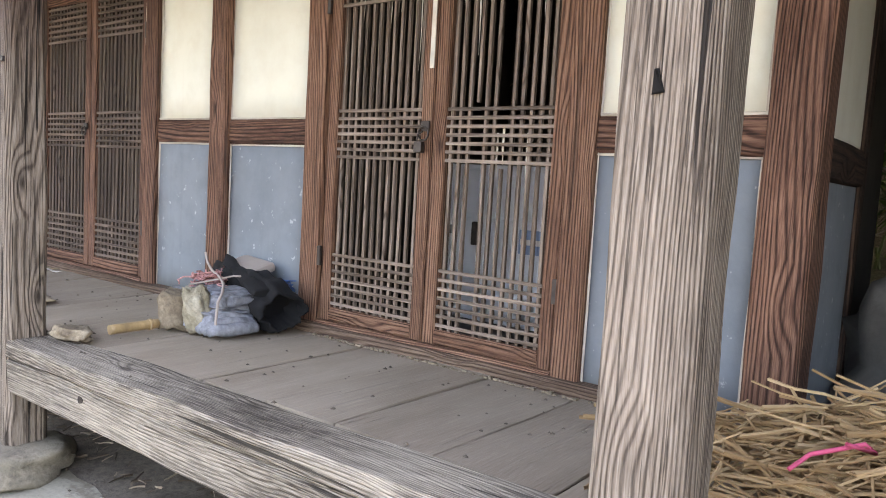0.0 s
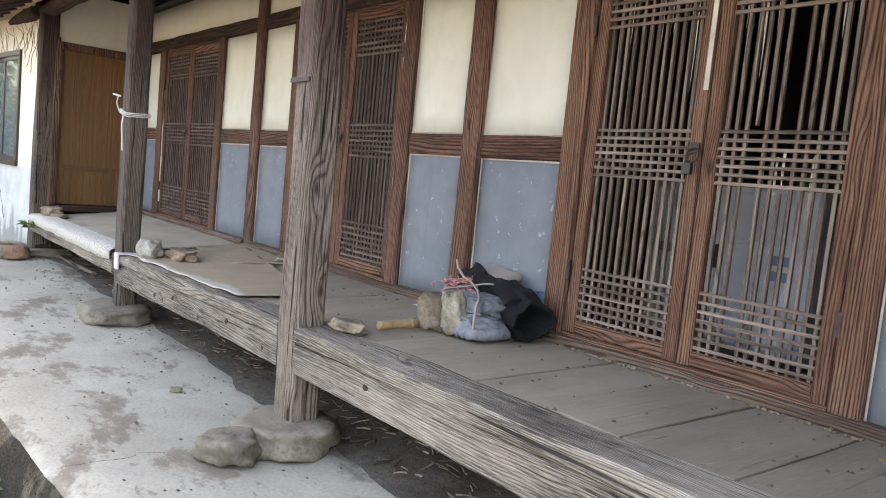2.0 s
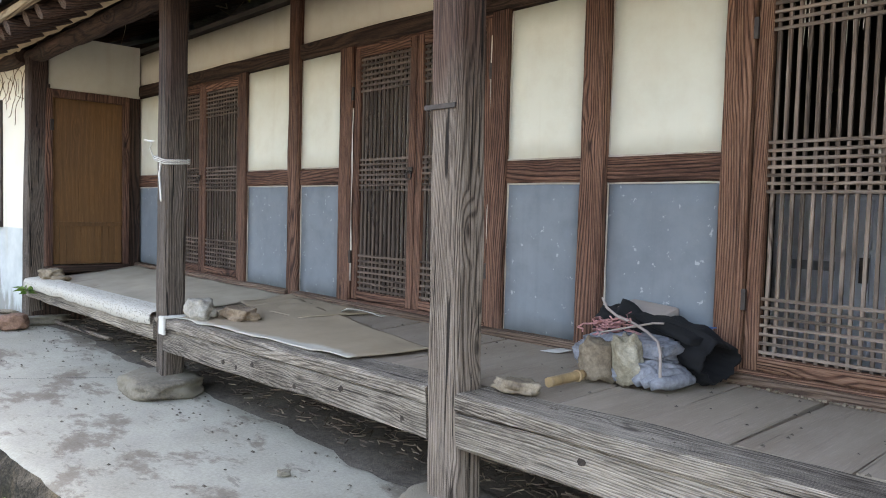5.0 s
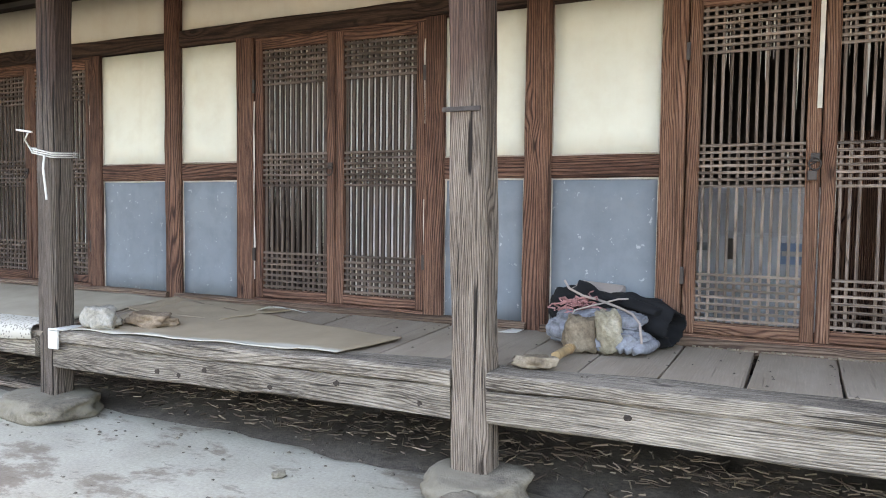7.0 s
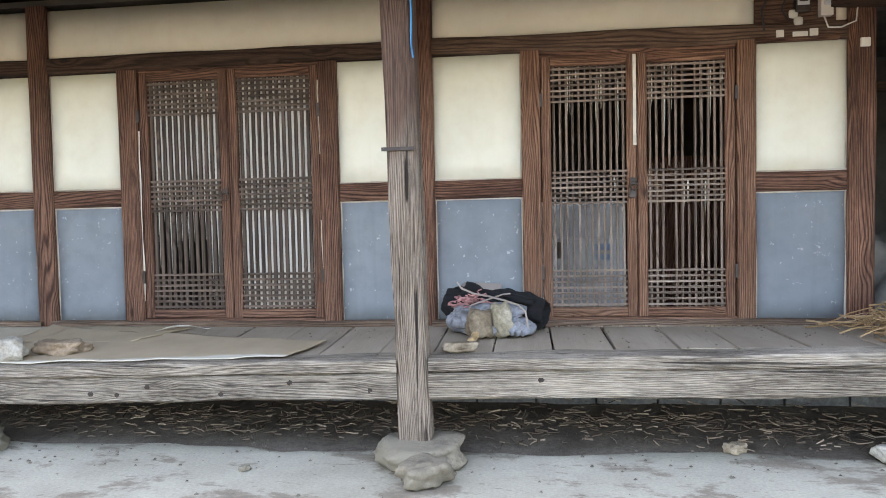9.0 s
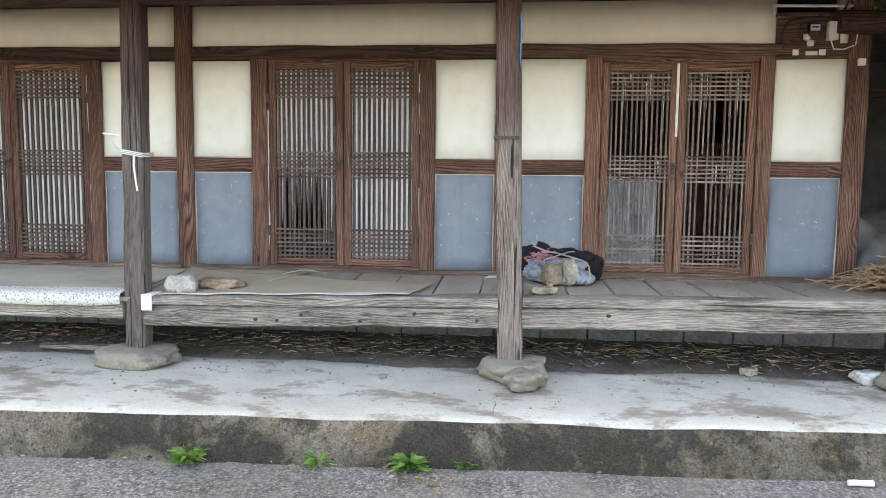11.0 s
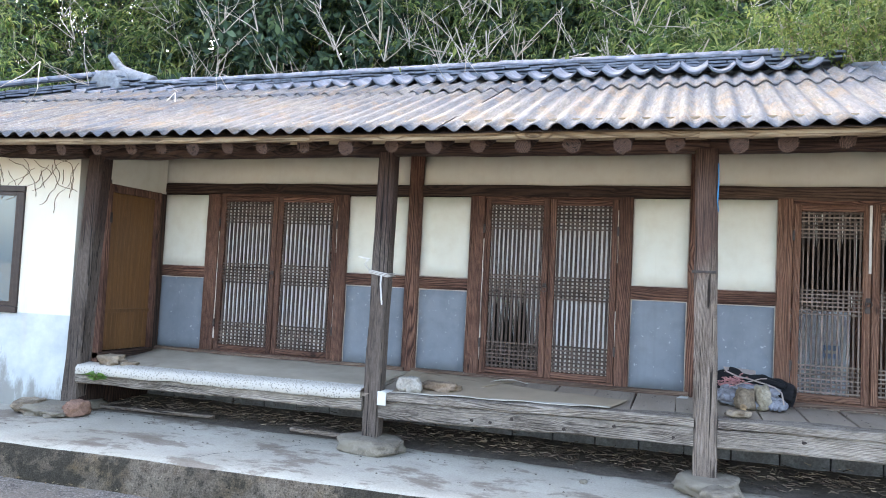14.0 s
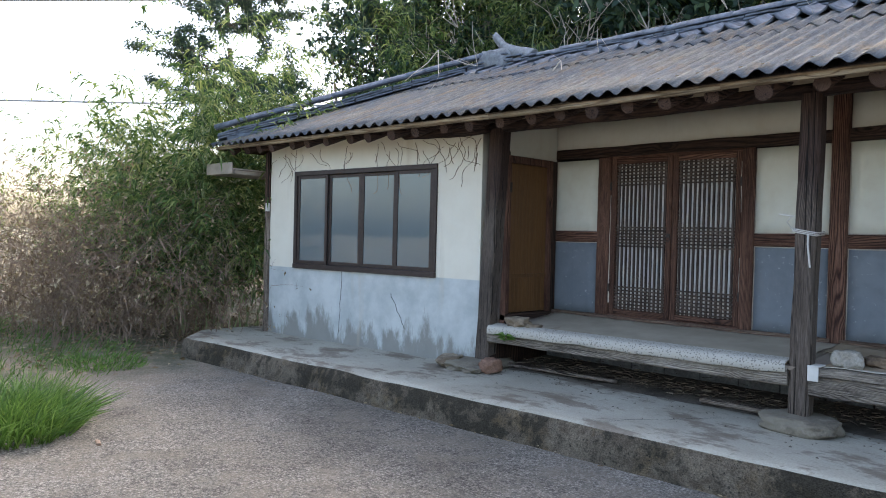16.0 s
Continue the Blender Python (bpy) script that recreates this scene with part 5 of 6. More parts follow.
def sweep(pts, radii, seed, wob=0.1, sides=24, per=6, hollow=0.0):
    """A soft tube along pts with elliptical radii (across, up) at each; hollow: how deep its far end is open."""
    bm = bmesh.new()
    n = (len(pts) - 1) * per
    path = []
    for i in range(n + 1):
        k, f = min(i // per, len(pts) - 2), (i - min(i // per, len(pts) - 2) * per) / per
        path.append((Vector(pts[k]).lerp(Vector(pts[k + 1]), f), [radii[k][c] * (1 - f) + radii[k + 1][c] * f for c in (0, 1)]))
    if hollow:
        c, r = path[-1]
        back = (path[-4][0] - c).normalized()
        path += [(c + back * 0.004, [q * 0.9 for q in r]), (c + back * hollow, [q * 0.75 for q in r])]
    rings = []
    for i, (c, (ra, rb)) in enumerate(path):
        j = min(i, n)
        d = (path[min(j + 1, n)][0] - path[max(j - 1, 0)][0]).normalized()
        side = d.cross(Vector((0, 0, 1))).normalized()
        up = side.cross(d)
        ring = []
        for k in range(sides):
            a = math.tau * k / sides
            q = 1 + wob * noise.noise(Vector((math.cos(a) * 2.2 + seed, math.sin(a) * 2.2, j * 0.16))) + 0.5 * wob * noise.noise(Vector((math.cos(a) * 5, math.sin(a) * 5 + seed, j * 0.3)))
            ring.append(bm.verts.new(c + (side * math.cos(a) * ra + up * math.sin(a) * rb) * q))
        rings.append(ring)
    for r0, r1 in zip(rings, rings[1:]):
        for k in range(sides):
            bm.faces.new((r0[k], r0[(k + 1) % sides], r1[(k + 1) % sides], r1[k])).smooth = True
    bm.faces.new(rings[0][::-1])
    bm.faces.new(rings[-1])
    return bm


FZ = 0.575
blanket = thing("folded_blanket", "folded grey blanket bundled on the plank floor", "blanket")
part("fold", slump(-2.99, 2.12, FZ, 0.2, 0.14, 0.085, 3.1, 0.24, 5, 0.6), cloth_g, blanket)
part("fold", slump(-2.87, 2.07, FZ, 0.125, 0.13, 0.055, 6.2, 0.20, 5, 0.5), cloth_g, blanket)
part("fold", slump(-2.88, 2.1, FZ + 0.1, 0.13, 0.11, 0.04, 9.3, 0.24, 5, 0.55), cloth_g, blanket)
part("fold", slump(-3.12, 2.15, FZ, 0.1, 0.1, 0.07, 12.4, 0.31, 5, 0.7), cloth_g, blanket)
for k in range(3):
    part("rolled_edge", sweep([(-2.83 + 0.035 * k, 1.94, FZ + 0.02), (-2.785 + 0.03 * k, 1.97, FZ + 0.062 - 0.012 * k), (-2.74 + 0.022 * k, 2.05, FZ + 0.075 - 0.018 * k), (-2.73 + 0.02 * k, 2.14, FZ + 0.06 - 0.015 * k)], [(0.024, 0.02), (0.026, 0.03), (0.026, 0.03), (0.02, 0.02)], k * 2.7, 0.25, 12), cloth_g, blanket)
bag = thing("black_bag", "limp black fabric bag lying open by the wall", "bag")
part("body", sweep([(-3.27, 2.33, FZ + 0.19), (-3.15, 2.31, FZ + 0.145), (-2.98, 2.3, FZ + 0.13), (-2.79, 2.27, FZ + 0.118), (-2.61, 2.22, FZ + 0.1)], [(0.03, 0.07), (0.06, 0.13), (0.085, 0.128), (0.09, 0.11), (0.105, 0.085)], 9.0, 0.42, 40, 8, 0.14), cloth_k, bag)
part("flap", sweep([(-3.2, 2.34, FZ + 0.24), (-3.0, 2.3, FZ + 0.235), (-2.82, 2.22, FZ + 0.21), (-2.68, 2.17, FZ + 0.18)], [(0.03, 0.02), (0.06, 0.022), (0.07, 0.022), (0.05, 0.018)], 4.0, 0.3, 16, 6), cloth_k, bag)
pad = box(bmesh.new(), -0.13, 0.13, -0.07, 0.07, -0.024, 0.024, 0.02)
solo("beige_pad", moved(pad, pose(-3.03, 2.35, FZ + 0.25, 16, 3, -6)), cloth_w, "beige padded cover lying on the bag", "pad")
bm = bmesh.new()
rnd = random.Random(5)
for k in range(34):
    c = Vector((-3.1 + rnd.uniform(-0.08, 0.07), 2.17 + rnd.uniform(-0.05, 0.04), FZ + 0.185 + rnd.uniform(-0.02, 0.035)))
    pts = []
    for j in range(7):
        pts.append(c.copy())
        c += Vector((rnd.uniform(-0.035, 0.045), rnd.uniform(-0.03, 0.03), rnd.uniform(-0.016, 0.016)))
    wire(bm, pts, 0.0042)
solo("pink_rope", bm, pink, "tangled faded pink cord on the bundle", "cord")
bm = wire(bmesh.new(), [(-3.17, 2.2, FZ + 0.31), (-3.14, 2.19, FZ + 0.27), (-3.06, 2.16, FZ + 0.24), (-2.96, 2.13, FZ + 0.225), (-2.87, 2.09, FZ + 0.205), (-2.78, 2.02, FZ + 0.185), (-2.735, 1.965, FZ + 0.15), (-2.72, 1.945, FZ + 0.06)], 0.0065, 5)
wire(bm, [(-3.1, 2.02, FZ + 0.11), (-3.07, 2.05, FZ + 0.18), (-3.0, 2.1, FZ + 0.2), (-2.93, 2.12, FZ + 0.22), (-2.88, 2.15, FZ + 0.235), (-2.83, 2.15, FZ + 0.24)], 0.0045, 5)
solo("plastic_string", bm, cloth_w, "pale plastic string tied across the bundle", "string")
bm = bmesh.new()
for k in range(14):
    wire(bm, [(-2.8 + rnd.uniform(0, 0.1), 2.34 + rnd.uniform(-0.02, 0.03), FZ + 0.17 + rnd.uniform(0, 0.05)) for j in range(5)], 0.003, 4)
solo("blue_net", bm, simple("blue_net", (0.04, 0.1, 0.24), 0.7), "scrap of blue netting behind the bag", "netting")
# frayed strip along the foot of the wall
bm = bmesh.new()
x = -2.55
while x < -0.75:
    w = rnd.uniform(0.006, 0.02)
    box(bm, x, x + w, 2.333 + rnd.uniform(-0.004, 0.004), 2.345 + rnd.uniform(-0.003, 0.006), FLOOR + 0.002, FLOOR + 0.006 + rnd.uniform(0, 0.007))
    x += w + rnd.uniform(0.002, 0.05 if rnd.random() < 0.3 else 0.012)
solo("frayed_strip", bm, simple("frayed_cord", (0.21, 0.168, 0.12), 0.95, 0, 0.5, 40, 0.5), "frayed pale weather strip at the door's foot", "strip", kind="stuff")
solo("stone", moved(rock((0.135, 0.1, 0.16), 5, 4, 0, 0.25), pose(-3.02, 1.945, FZ - 0.005, 0, 6, 20)), rock_y, "angular tan stone leaning on the blanket", "stone", "loose stones")
solo("stone", moved(rock((0.1, 0.08, 0.175), 18, 4, 0, 0.35), pose(-2.855, 1.965, FZ - 0.005, 0, -12, 5)), concrete("pitted_stone", (0.46, 0.42, 0.31), (0.55, 0.5, 0.4), (0.25, 0.21, 0.14)), "pitted pale stone leaning on the blanket", "stone", "loose stones")
solo("stone", moved(rock((0.14, 0.075, 0.05), 31, 4, 0, 0.35), pose(-3.09, 1.53, 0.56, 0, 0, 15)), rock_y, "flat broken tan stone by the post", "stone", "loose stones")
solo("stone", moved(rock((0.17, 0.12, 0.125), 44, 4, 0, 0.3), pose(-5.78, 1.5, 0.5, 0, 0, 10)), concrete("white_stone", (0.42, 0.39, 0.33), (0.5, 0.47, 0.41), (0.3, 0.265, 0.21)), "rough whitish stone holding down the cardboard", "stone", "loose stones")
solo("stone", moved(rock((0.27, 0.13, 0.075), 52, 4, 0, 0.35), pose(-5.55, 1.66, 0.515, 0, 0, -6)), concrete("brown_stone", (0.25, 0.175, 0.115), (0.3, 0.22, 0.15), (0.16, 0.11, 0.07)), "flat brown stone on the cardboard", "stone", "loose stones")
solo("stone", moved(rock((0.22, 0.16, 0.1), 63, 4, 0, 0.35), pose(-9.05, 1.5, 0.475, 0, 0, 6)), rock_y, "dusty brown stone at the veranda corner", "stone", "loose stones")
solo("stone", moved(rock((0.15, 0.11, 0.05), 69, 3, 0, 0.35), pose(-8.86, 1.53, 0.475, 0, 0, 30)), rock_y, "dusty brown stone at the veranda corner", "stone", "loose stones")
# bamboo tube
bt = thing("bamboo_tube", "short cut piece of tan bamboo", "bamboo")
part("stem", tbeam((-3.04, 1.66, FZ + 0.022), (-3.03, 1.87, FZ + 0.026), 0.042, 0.042, n=10, wob=0.003, round_=True), simple("bamboo", (0.36, 0.24, 0.12), 0.5, 0, 0.3, 20, 0.2), bt)
part("node", tbeam((-3.031, 1.83, FZ + 0.026), (-3.03, 1.842, FZ + 0.026), 0.05, 0.05, n=3, wob=0, round_=True), straw, bt)
# flattened cardboard
card_m = Mat("cardboard", 0.9)
cv = card_m.scaled((1, 1, 1), False)
cy_ = card_m.axis(1)
fade = card_m.math("ADD", cy_, card_m.math("MULTIPLY", card_m.math("SUBTRACT", card_m.noise(cv, 2.5, 5.0), 0.5), 0.35))
card = card_m.done(card_m.mix(card_m.ramp(card_m.math("SUBTRACT", fade, 1.2), [(0.25, 0.0), (0.31, 1.0)]), (0.43, 0.395, 0.325), card_m.mix(card_m.noise(cv, 5.0, 5.0), (0.22, 0.165, 0.105), (0.36, 0.28, 0.19))), card_m.noise(cv, 14.0), 0.2, 0.01)


def sheet(name, corners, mat, label, cat, lift=0.02, seed=0, th=0.005, n=16):
    """A thin warped sheet between four (x, y) corners on the floor."""
    bm = bmesh.new()
    (ax, ay), (bx, by), (cx, cy), (dx, dy) = corners
    g = []
    for j in range(n + 1):
        row = []
        for i in range(n + 1):
            u, v = i / n, j / n
            x = (ax * (1 - u) + bx * u) * (1 - v) + (dx * (1 - u) + cx * u) * v
            y = (ay * (1 - u) + by * u) * (1 - v) + (dy * (1 - u) + cy * u) * v
            edge = min(u, 1 - u, v, 1 - v)
            x += 0.03 * noise.noise(Vector((x * 5, y * 5, seed))) * (edge < 0.01)
            y += 0.03 * noise.noise(Vector((x * 6, y * 5, seed + 3))) * (edge < 0.01)
            f = max(0.0, min(1.0, (y - 1.5) / 0.9))
            base = edge_z(x) * (1 - f) + FLOOR * f + 0.006
            row.append(bm.verts.new((x, y, base + lift * max(0.0, noise.noise(Vector((x * 3, y * 3, seed)))) + (0.015 if edge < 0.04 else 0) * abs(noise.noise(Vector((x * 4, y * 4, seed + 9)))))))
        g.append(row)
    for a, b in zip(g, g[1:]):
        for i in range(n):
            bm.faces.new((a[i], a[i + 1], b[i + 1], b[i])).smooth = True
    r = bmesh.ops.extrude_face_region(bm, geom=bm.faces[:])
    for v in r["geom"]:
        if isinstance(v, bmesh.types.BMVert):
            v.co.z += th
    bmesh.ops.recalc_face_normals(bm, faces=bm.faces[:])
    return solo(name, bm, mat, label, cat)


sheet("cardboard", ((-5.92, 1.40), (-4.05, 1.42), (-3.93, 1.86), (-5.95, 2.32)), card, "flattened tan cardboard, bleached along its edge", "cardboard", 0.02, 1.0, n=26)
sheet("vinyl_flooring", ((-9.2, 1.44), (-6.2, 1.42), (-6.1, 2.36), (-9.2, 2.36)), simple("dusty_vinyl", (0.33, 0.28, 0.21), 0.85, 0, 0.2, 2.5, 0.1), "dusty beige vinyl sheet covering the planks", "floor sheet", 0.012, 4.0, n=26)
sheet("cardboard", ((-6.1, 1.95), (-5.2, 1.9), (-5.0, 2.36), (-6.1, 2.38)), card, "worn tan cardboard strip beside the wall", "cardboard", 0.025, 6.0)
sheet("paper_scrap", ((-5.28, 2.24), (-5.06, 2.16), (-4.86, 2.32), (-4.96, 2.28)), paper_m, "torn white paper scrap below the door", "paper", 0.06, 7.0, 0.002, 10)
sheet("paper_scrap", ((-3.55, 2.25), (-3.45, 2.25), (-3.44, 2.36), (-3.5, 2.37)), paper_m, "small white paper scrap by the wall post", "paper", 0.05, 9.0, 0.002, 8)
# white speckled mat hanging over the veranda's edge
mat_m = Mat("speckled_mat", 0.8)
mv = mat_m.scaled((1, 1, 1), False)
mat_white = mat_m.done(mat_m.mix(mat_m.ramp(mat_m.voronoi(mv, 48.0), [(0.28, 1.0), (0.36, 0.0)]), (0.45, 0.415, 0.35), (0.2, 0.185, 0.16)), mat_m.noise(mv, 30.0), 0.2)
bm = bmesh.new()
prev = None
for k in range(70):
    x = -9.34 + 3.16 * k / 69
    ez = edge_z(x) + 0.012
    wv = 0.012 * noise.noise(Vector((x * 3, 0, 0)))
    cols = [(x, 1.5, ez + 0.03), (x, 1.43, ez + 0.02 + wv), (x, 1.345, ez + 0.012), (x, 1.325, ez - 0.012), (x, 1.322 + wv, ez - 0.075 + 1.2 * wv), (x, 1.326 + wv, ez - 0.078 + 1.2 * wv), (x, 1.333, ez - 0.01)]
    cur = [bm.verts.new(c) for c in cols]
    if prev:
        for i in range(len(cols) - 1):
            bm.faces.new((prev[i], cur[i], cur[i + 1], prev[i + 1])).smooth = True
    prev = cur
solo("edge_mat", bm, mat_white, "white speckled vinyl mat folded over the veranda edge", "mat")
bm = bmesh.new()
for i, (x0, x1) in enumerate(((-6.01, -5.93),)):
    box(bm, x0, x1, 1.318, 1.335, 0.40, 0.52, 0.006)
    box(bm, x0, x1, 1.318, 1.5, 0.505, 0.515, 0.003)
solo("plastic_sleeve", bm, paper_m, "white plastic scrap wrapped round the board's end", "plastic")
# cord on the veranda post
bm = bmesh.new()
for k in range(3):
    z = 1.545 + 0.012 * k
    wire(bm, [(-6.16, 1.345, z), (-5.985, 1.345, z - 0.03), (-5.98, 1.51, z - 0.02), (-6.16, 1.515, z), (-6.165, 1.345, z + 0.004)], 0.0045, 5)
wire(bm, [(-6.04, 1.34, 1.53), (-6.04, 1.33, 1.45), (-6.03, 1.335, 1.34), (-6.02, 1.335, 1.27)], 0.007, 5)
wire(bm, [(-6.15, 1.34, 1.55), (-6.2, 1.33, 1.62), (-6.17, 1.33, 1.66)], 0.006, 5)
wire(bm, [(-6.15, 1.34, 1.665), (-6.26, 1.32, 1.68)], 0.007, 5)
solo("white_rope", bm, paper_m, "white plastic cord knotted round the post", "cord")
bm = wire(bmesh.new(), [(-3.29, 1.345, 2.5), (-3.285, 1.34, 2.35), (-3.29, 1.34, 2.2), (-3.28, 1.34, 2.13)], 0.005, 5)
solo("blue_rope", bm, simple("blue_cord", (0.03, 0.2, 0.4), 0.7), "thin blue cord hanging on the post", "cord")

# ---- bean stalks heaped on the floor's end ----


def stick(V, F, p, d, L, r, rnd, bend=0.25, segs=4, sides=4, taper=0.55):
    base = len(V)
    p, d = Vector(p), Vector(d).normalized()
    for i in range(segs + 1):
        s = d.cross(Vector((0.3, 0.5, 0.81))).normalized()
        t = d.cross(s)
        rr = r * (1 - (1 - taper) * i / segs)
        for k in range(sides):
            a = math.tau * k / sides
            q = p + (s * math.cos(a) + t * math.sin(a)) * rr
            V.append((q.x, q.y, q.z))
        p = p + d * L / segs
        d = (d + Vector((rnd.uniform(-1, 1), rnd.uniform(-1, 1), rnd.uniform(-1, 1))) * bend).normalized()
    for i in range(segs):
        for k in range(sides):
            a, b = base + i * sides + k, base + i * sides + (k + 1) % sides
            F.append((a, b, b + sides, a + sides))
    return p, d


def raw(name, V, F, mat):
    me = bpy.data.meshes.new(name)
    me.from_pydata(V, [], F)
    me.materials.append(mat)
    return me


rnd = random.Random(8)
V, F = [], []
for k in range(800):
    x, y = rnd.gauss(-0.3, 0.2), rnd.gauss(2.02, 0.17)
    h = max(0.0, 0.3 - 0.5 * abs(y - 2.02) - 0.28 * abs(x + 0.2))
    z = 0.60 + rnd.uniform(0, h)
    a = rnd.gauss(0.3, 0.9)
    L = rnd.uniform(0.12, 0.42)
    d = Vector((math.cos(a), math.sin(a), rnd.uniform(-0.3, 0.45)))
    q = Vector((x, y, z)) - d * L / 2
    q.z = max(0.60, q.z)
    d.z = max(d.z, (0.6 - q.z) / L)
    stick(V, F, q, d, L, rnd.uniform(0.0025, 0.0065), rnd, 0.2, 5)
tagged(new("bean_stalks", raw("bean_stalks", V, F, straw)), "heap of dry tan bean stalks on the planks", "stalks", kind="stuff")
bm = wire(bmesh.new(), [(-0.45, 1.72, 0.74), (-0.42, 1.76, 0.77), (-0.37, 1.8, 0.785), (-0.33, 1.82, 0.80), (-0.31, 1.84, 0.78), (-0.36, 1.79, 0.80)], 0.005, 6)
solo("pink_twine", bm, simple("bright_pink", (0.55, 0.08, 0.16), 0.8), "pink twine round the bean stalks", "twine")

# ---- litter, loose stones, weeds ----
lm_ = Mat("dark_litter", 0.9)
lg = lm_.n.new("ShaderNodeNewGeometry").outputs["Random Per Island"]
litter_m = lm_.done(lm_.ramp(lg, [(0.0, (0.045, 0.032, 0.023)), (0.6, (0.11, 0.078, 0.054)), (1.0, (0.36, 0.28, 0.2))]))
V, F = [], []
for k in range(2600):
    x = rnd.uniform(-9.2, 0.2)
    y = min(2.36, 1.95 + abs(rnd.gauss(0, 0.18)) * rnd.choice((-1, 1)))
    y = max(1.62, y)
    z = 0.012 + 0.05 * (y - 1.5) + rnd.uniform(0.005, 0.045)
    a = rnd.uniform(0, math.tau)
    stick(V, F, (x, y, z), (math.cos(a), math.sin(a) * 0.8, rnd.uniform(-0.05, 0.15)), rnd.uniform(0.02, 0.1), rnd.uniform(0.002, 0.006), rnd, 0.22, 3, 3)
tagged(new("dry_litter", raw("dry_litter", V, F, litter_m)), "dry twigs and leaves strewn under the veranda", "litter", kind="stuff")
V, F = [], []
for k in range(380):
    x, y = rnd.uniform(-9.5, 1), rnd.uniform(0.55, 1.7)
    if rnd.random() < 0.6:
        y = rnd.uniform(1.2, 1.7)
    s = rnd.uniform(0.004, 0.012)
    b = len(V)
    for dx, dy, dz in ((-1, -0.6, 0), (1, -0.4, 0), (0.6, 1, 0), (-0.8, 0.7, 0), (0, 0, 0.9)):
        V.append((x + dx * s, y + dy * s, 0.006 + dz * s))
    F += [(b, b + 1, b + 4), (b + 1, b + 2, b + 4), (b + 2, b + 3, b + 4), (b + 3, b, b + 4)]
for k in range(170):
    x, y = rnd.uniform(-6, -0.4), rnd.uniform(1.4, 2.35)
    s = rnd.uniform(0.003, 0.009)
    f = (y - 1.5) / 0.9
    zb = edge_z(x) * (1 - max(0, f)) + FLOOR * max(0, f)
    b = len(V)
    for dx, dy, dz in ((-1, -0.6, 0), (1, -0.4, 0), (0.6, 1, 0), (-0.8, 0.7, 0), (0, 0, 0.9)):
        V.append((x + dx * s, y + dy * s, zb + dz * s))
    F += [(b, b + 1, b + 4), (b + 1, b + 2, b + 4), (b + 2, b + 3, b + 4), (b + 3, b, b + 4)]
tagged(new("grit", raw("grit", V, F, dirt)), "dark grit and crumbs scattered on concrete and planks", "grit", kind="stuff")
for k, (x, y, s, m, lb) in enumerate(((-0.86, 1.5, (0.16, 0.11, 0.08), concrete("pale_cobble", (0.5, 0.47, 0.4), (0.55, 0.52, 0.46), (0.4, 0.36, 0.3)), "pale rounded cobble on the terrace"), (-3.22, 1.06, (0.22, 0.17, 0.1), stone_m, "squarish grey stone beside the post base"), (-9.15, 1.2, (0.2, 0.15, 0.13), brick_red, "reddish stone on the terrace by the kitchen"), (-9.75, 1.18, (0.34, 0.22, 0.1), rock_y, "tan rubble at the kitchen wall's foot"), (-9.35, 1.1, (0.3, 0.18, 0.05), stone_m, "flat grey stone on the terrace"), (-1.62, 1.62, (0.09, 0.07, 0.05), rock_y, "small tan stone under the veranda"), (-4.2, 1.18, (0.05, 0.04, 0.025), stone_m, "small grey pebble on the terrace"))):
    solo("stone", moved(rock(s, 90 + k * 7, 4, 0, 0.28), pose(x, y, 0.0, 0, 0, k * 40)), m, lb, "stone", "loose stones")
solo("timber_offcut", tbeam((-7.0, 1.62, 0.04), (-6.35, 1.6, 0.04), 0.07, 0.045, n=8), grey[0], "short grey timber offcut on the terrace", "timber")
solo("timber_offcut", tbeam((-9.25, 1.6, 0.03), (-7.9, 1.66, 0.05), 0.05, 0.03, n=8), grey[0], "thin grey timber strip under the veranda", "timber")

# ---- plants ----


def leaf_mat(name, stops, rough=0.5, trans=0.35):
    M = Mat(name, rough, spec=0.35)
    isl = M.n.new("ShaderNodeNewGeometry").outputs["Random Per Island"]
    col = M.ramp(isl, stops)
    tone = M.ramp(M.rand, [(0.0, 0.75), (1.0, 1.0)])
    col = M.mix(1.0, col, tone, "MULTIPLY")
    M.done(col)
    tr = M.n.new("ShaderNodeBsdfTranslucent")
    M.l.new(col, tr.inputs["Color"])
    mx = M.n.new("ShaderNodeMixShader")
    mx.inputs[0].default_value = trans
    outn = [q for q in M.n if q.type == "OUTPUT_MATERIAL"][0]
    M.l.new(M.b.outputs[0], mx.inputs[1])
    M.l.new(tr.outputs[0], mx.inputs[2])
    M.l.new(mx.outputs[0], outn.inputs["Surface"])
    return M.m


bamboo_leaf = leaf_mat("bamboo_leaves", [(0.0, (0.047, 0.094, 0.029)), (0.55, (0.133, 0.217, 0.056)), (1.0, (0.4, 0.45, 0.15))], 0.6, 0.5)
dark_leaf = leaf_mat("evergreen_leaves", [(0.0, (0.028, 0.059, 0.039)), (0.6, (0.056, 0.105, 0.059)), (1.0, (0.126, 0.189, 0.077))], 0.6, 0.15)
light_leaf = leaf_mat("spring_leaves", [(0.0, (0.072, 0.108, 0.024)), (0.5, (0.156, 0.216, 0.048)), (1.0, (0.324, 0.360, 0.096))], 0.6, 0.3)
dry_leaf = leaf_mat("dry_leaves", [(0.0, (0.144, 0.096, 0.048)), (0.6, (0.312, 0.228, 0.120)), (1.0, (0.504, 0.420, 0.264))])
grass_m = leaf_mat("grass_blades", [(0.0, (0.06, 0.12, 0.02)), (0.6, (0.13, 0.25, 0.045)), (1.0, (0.25, 0.37, 0.09))])
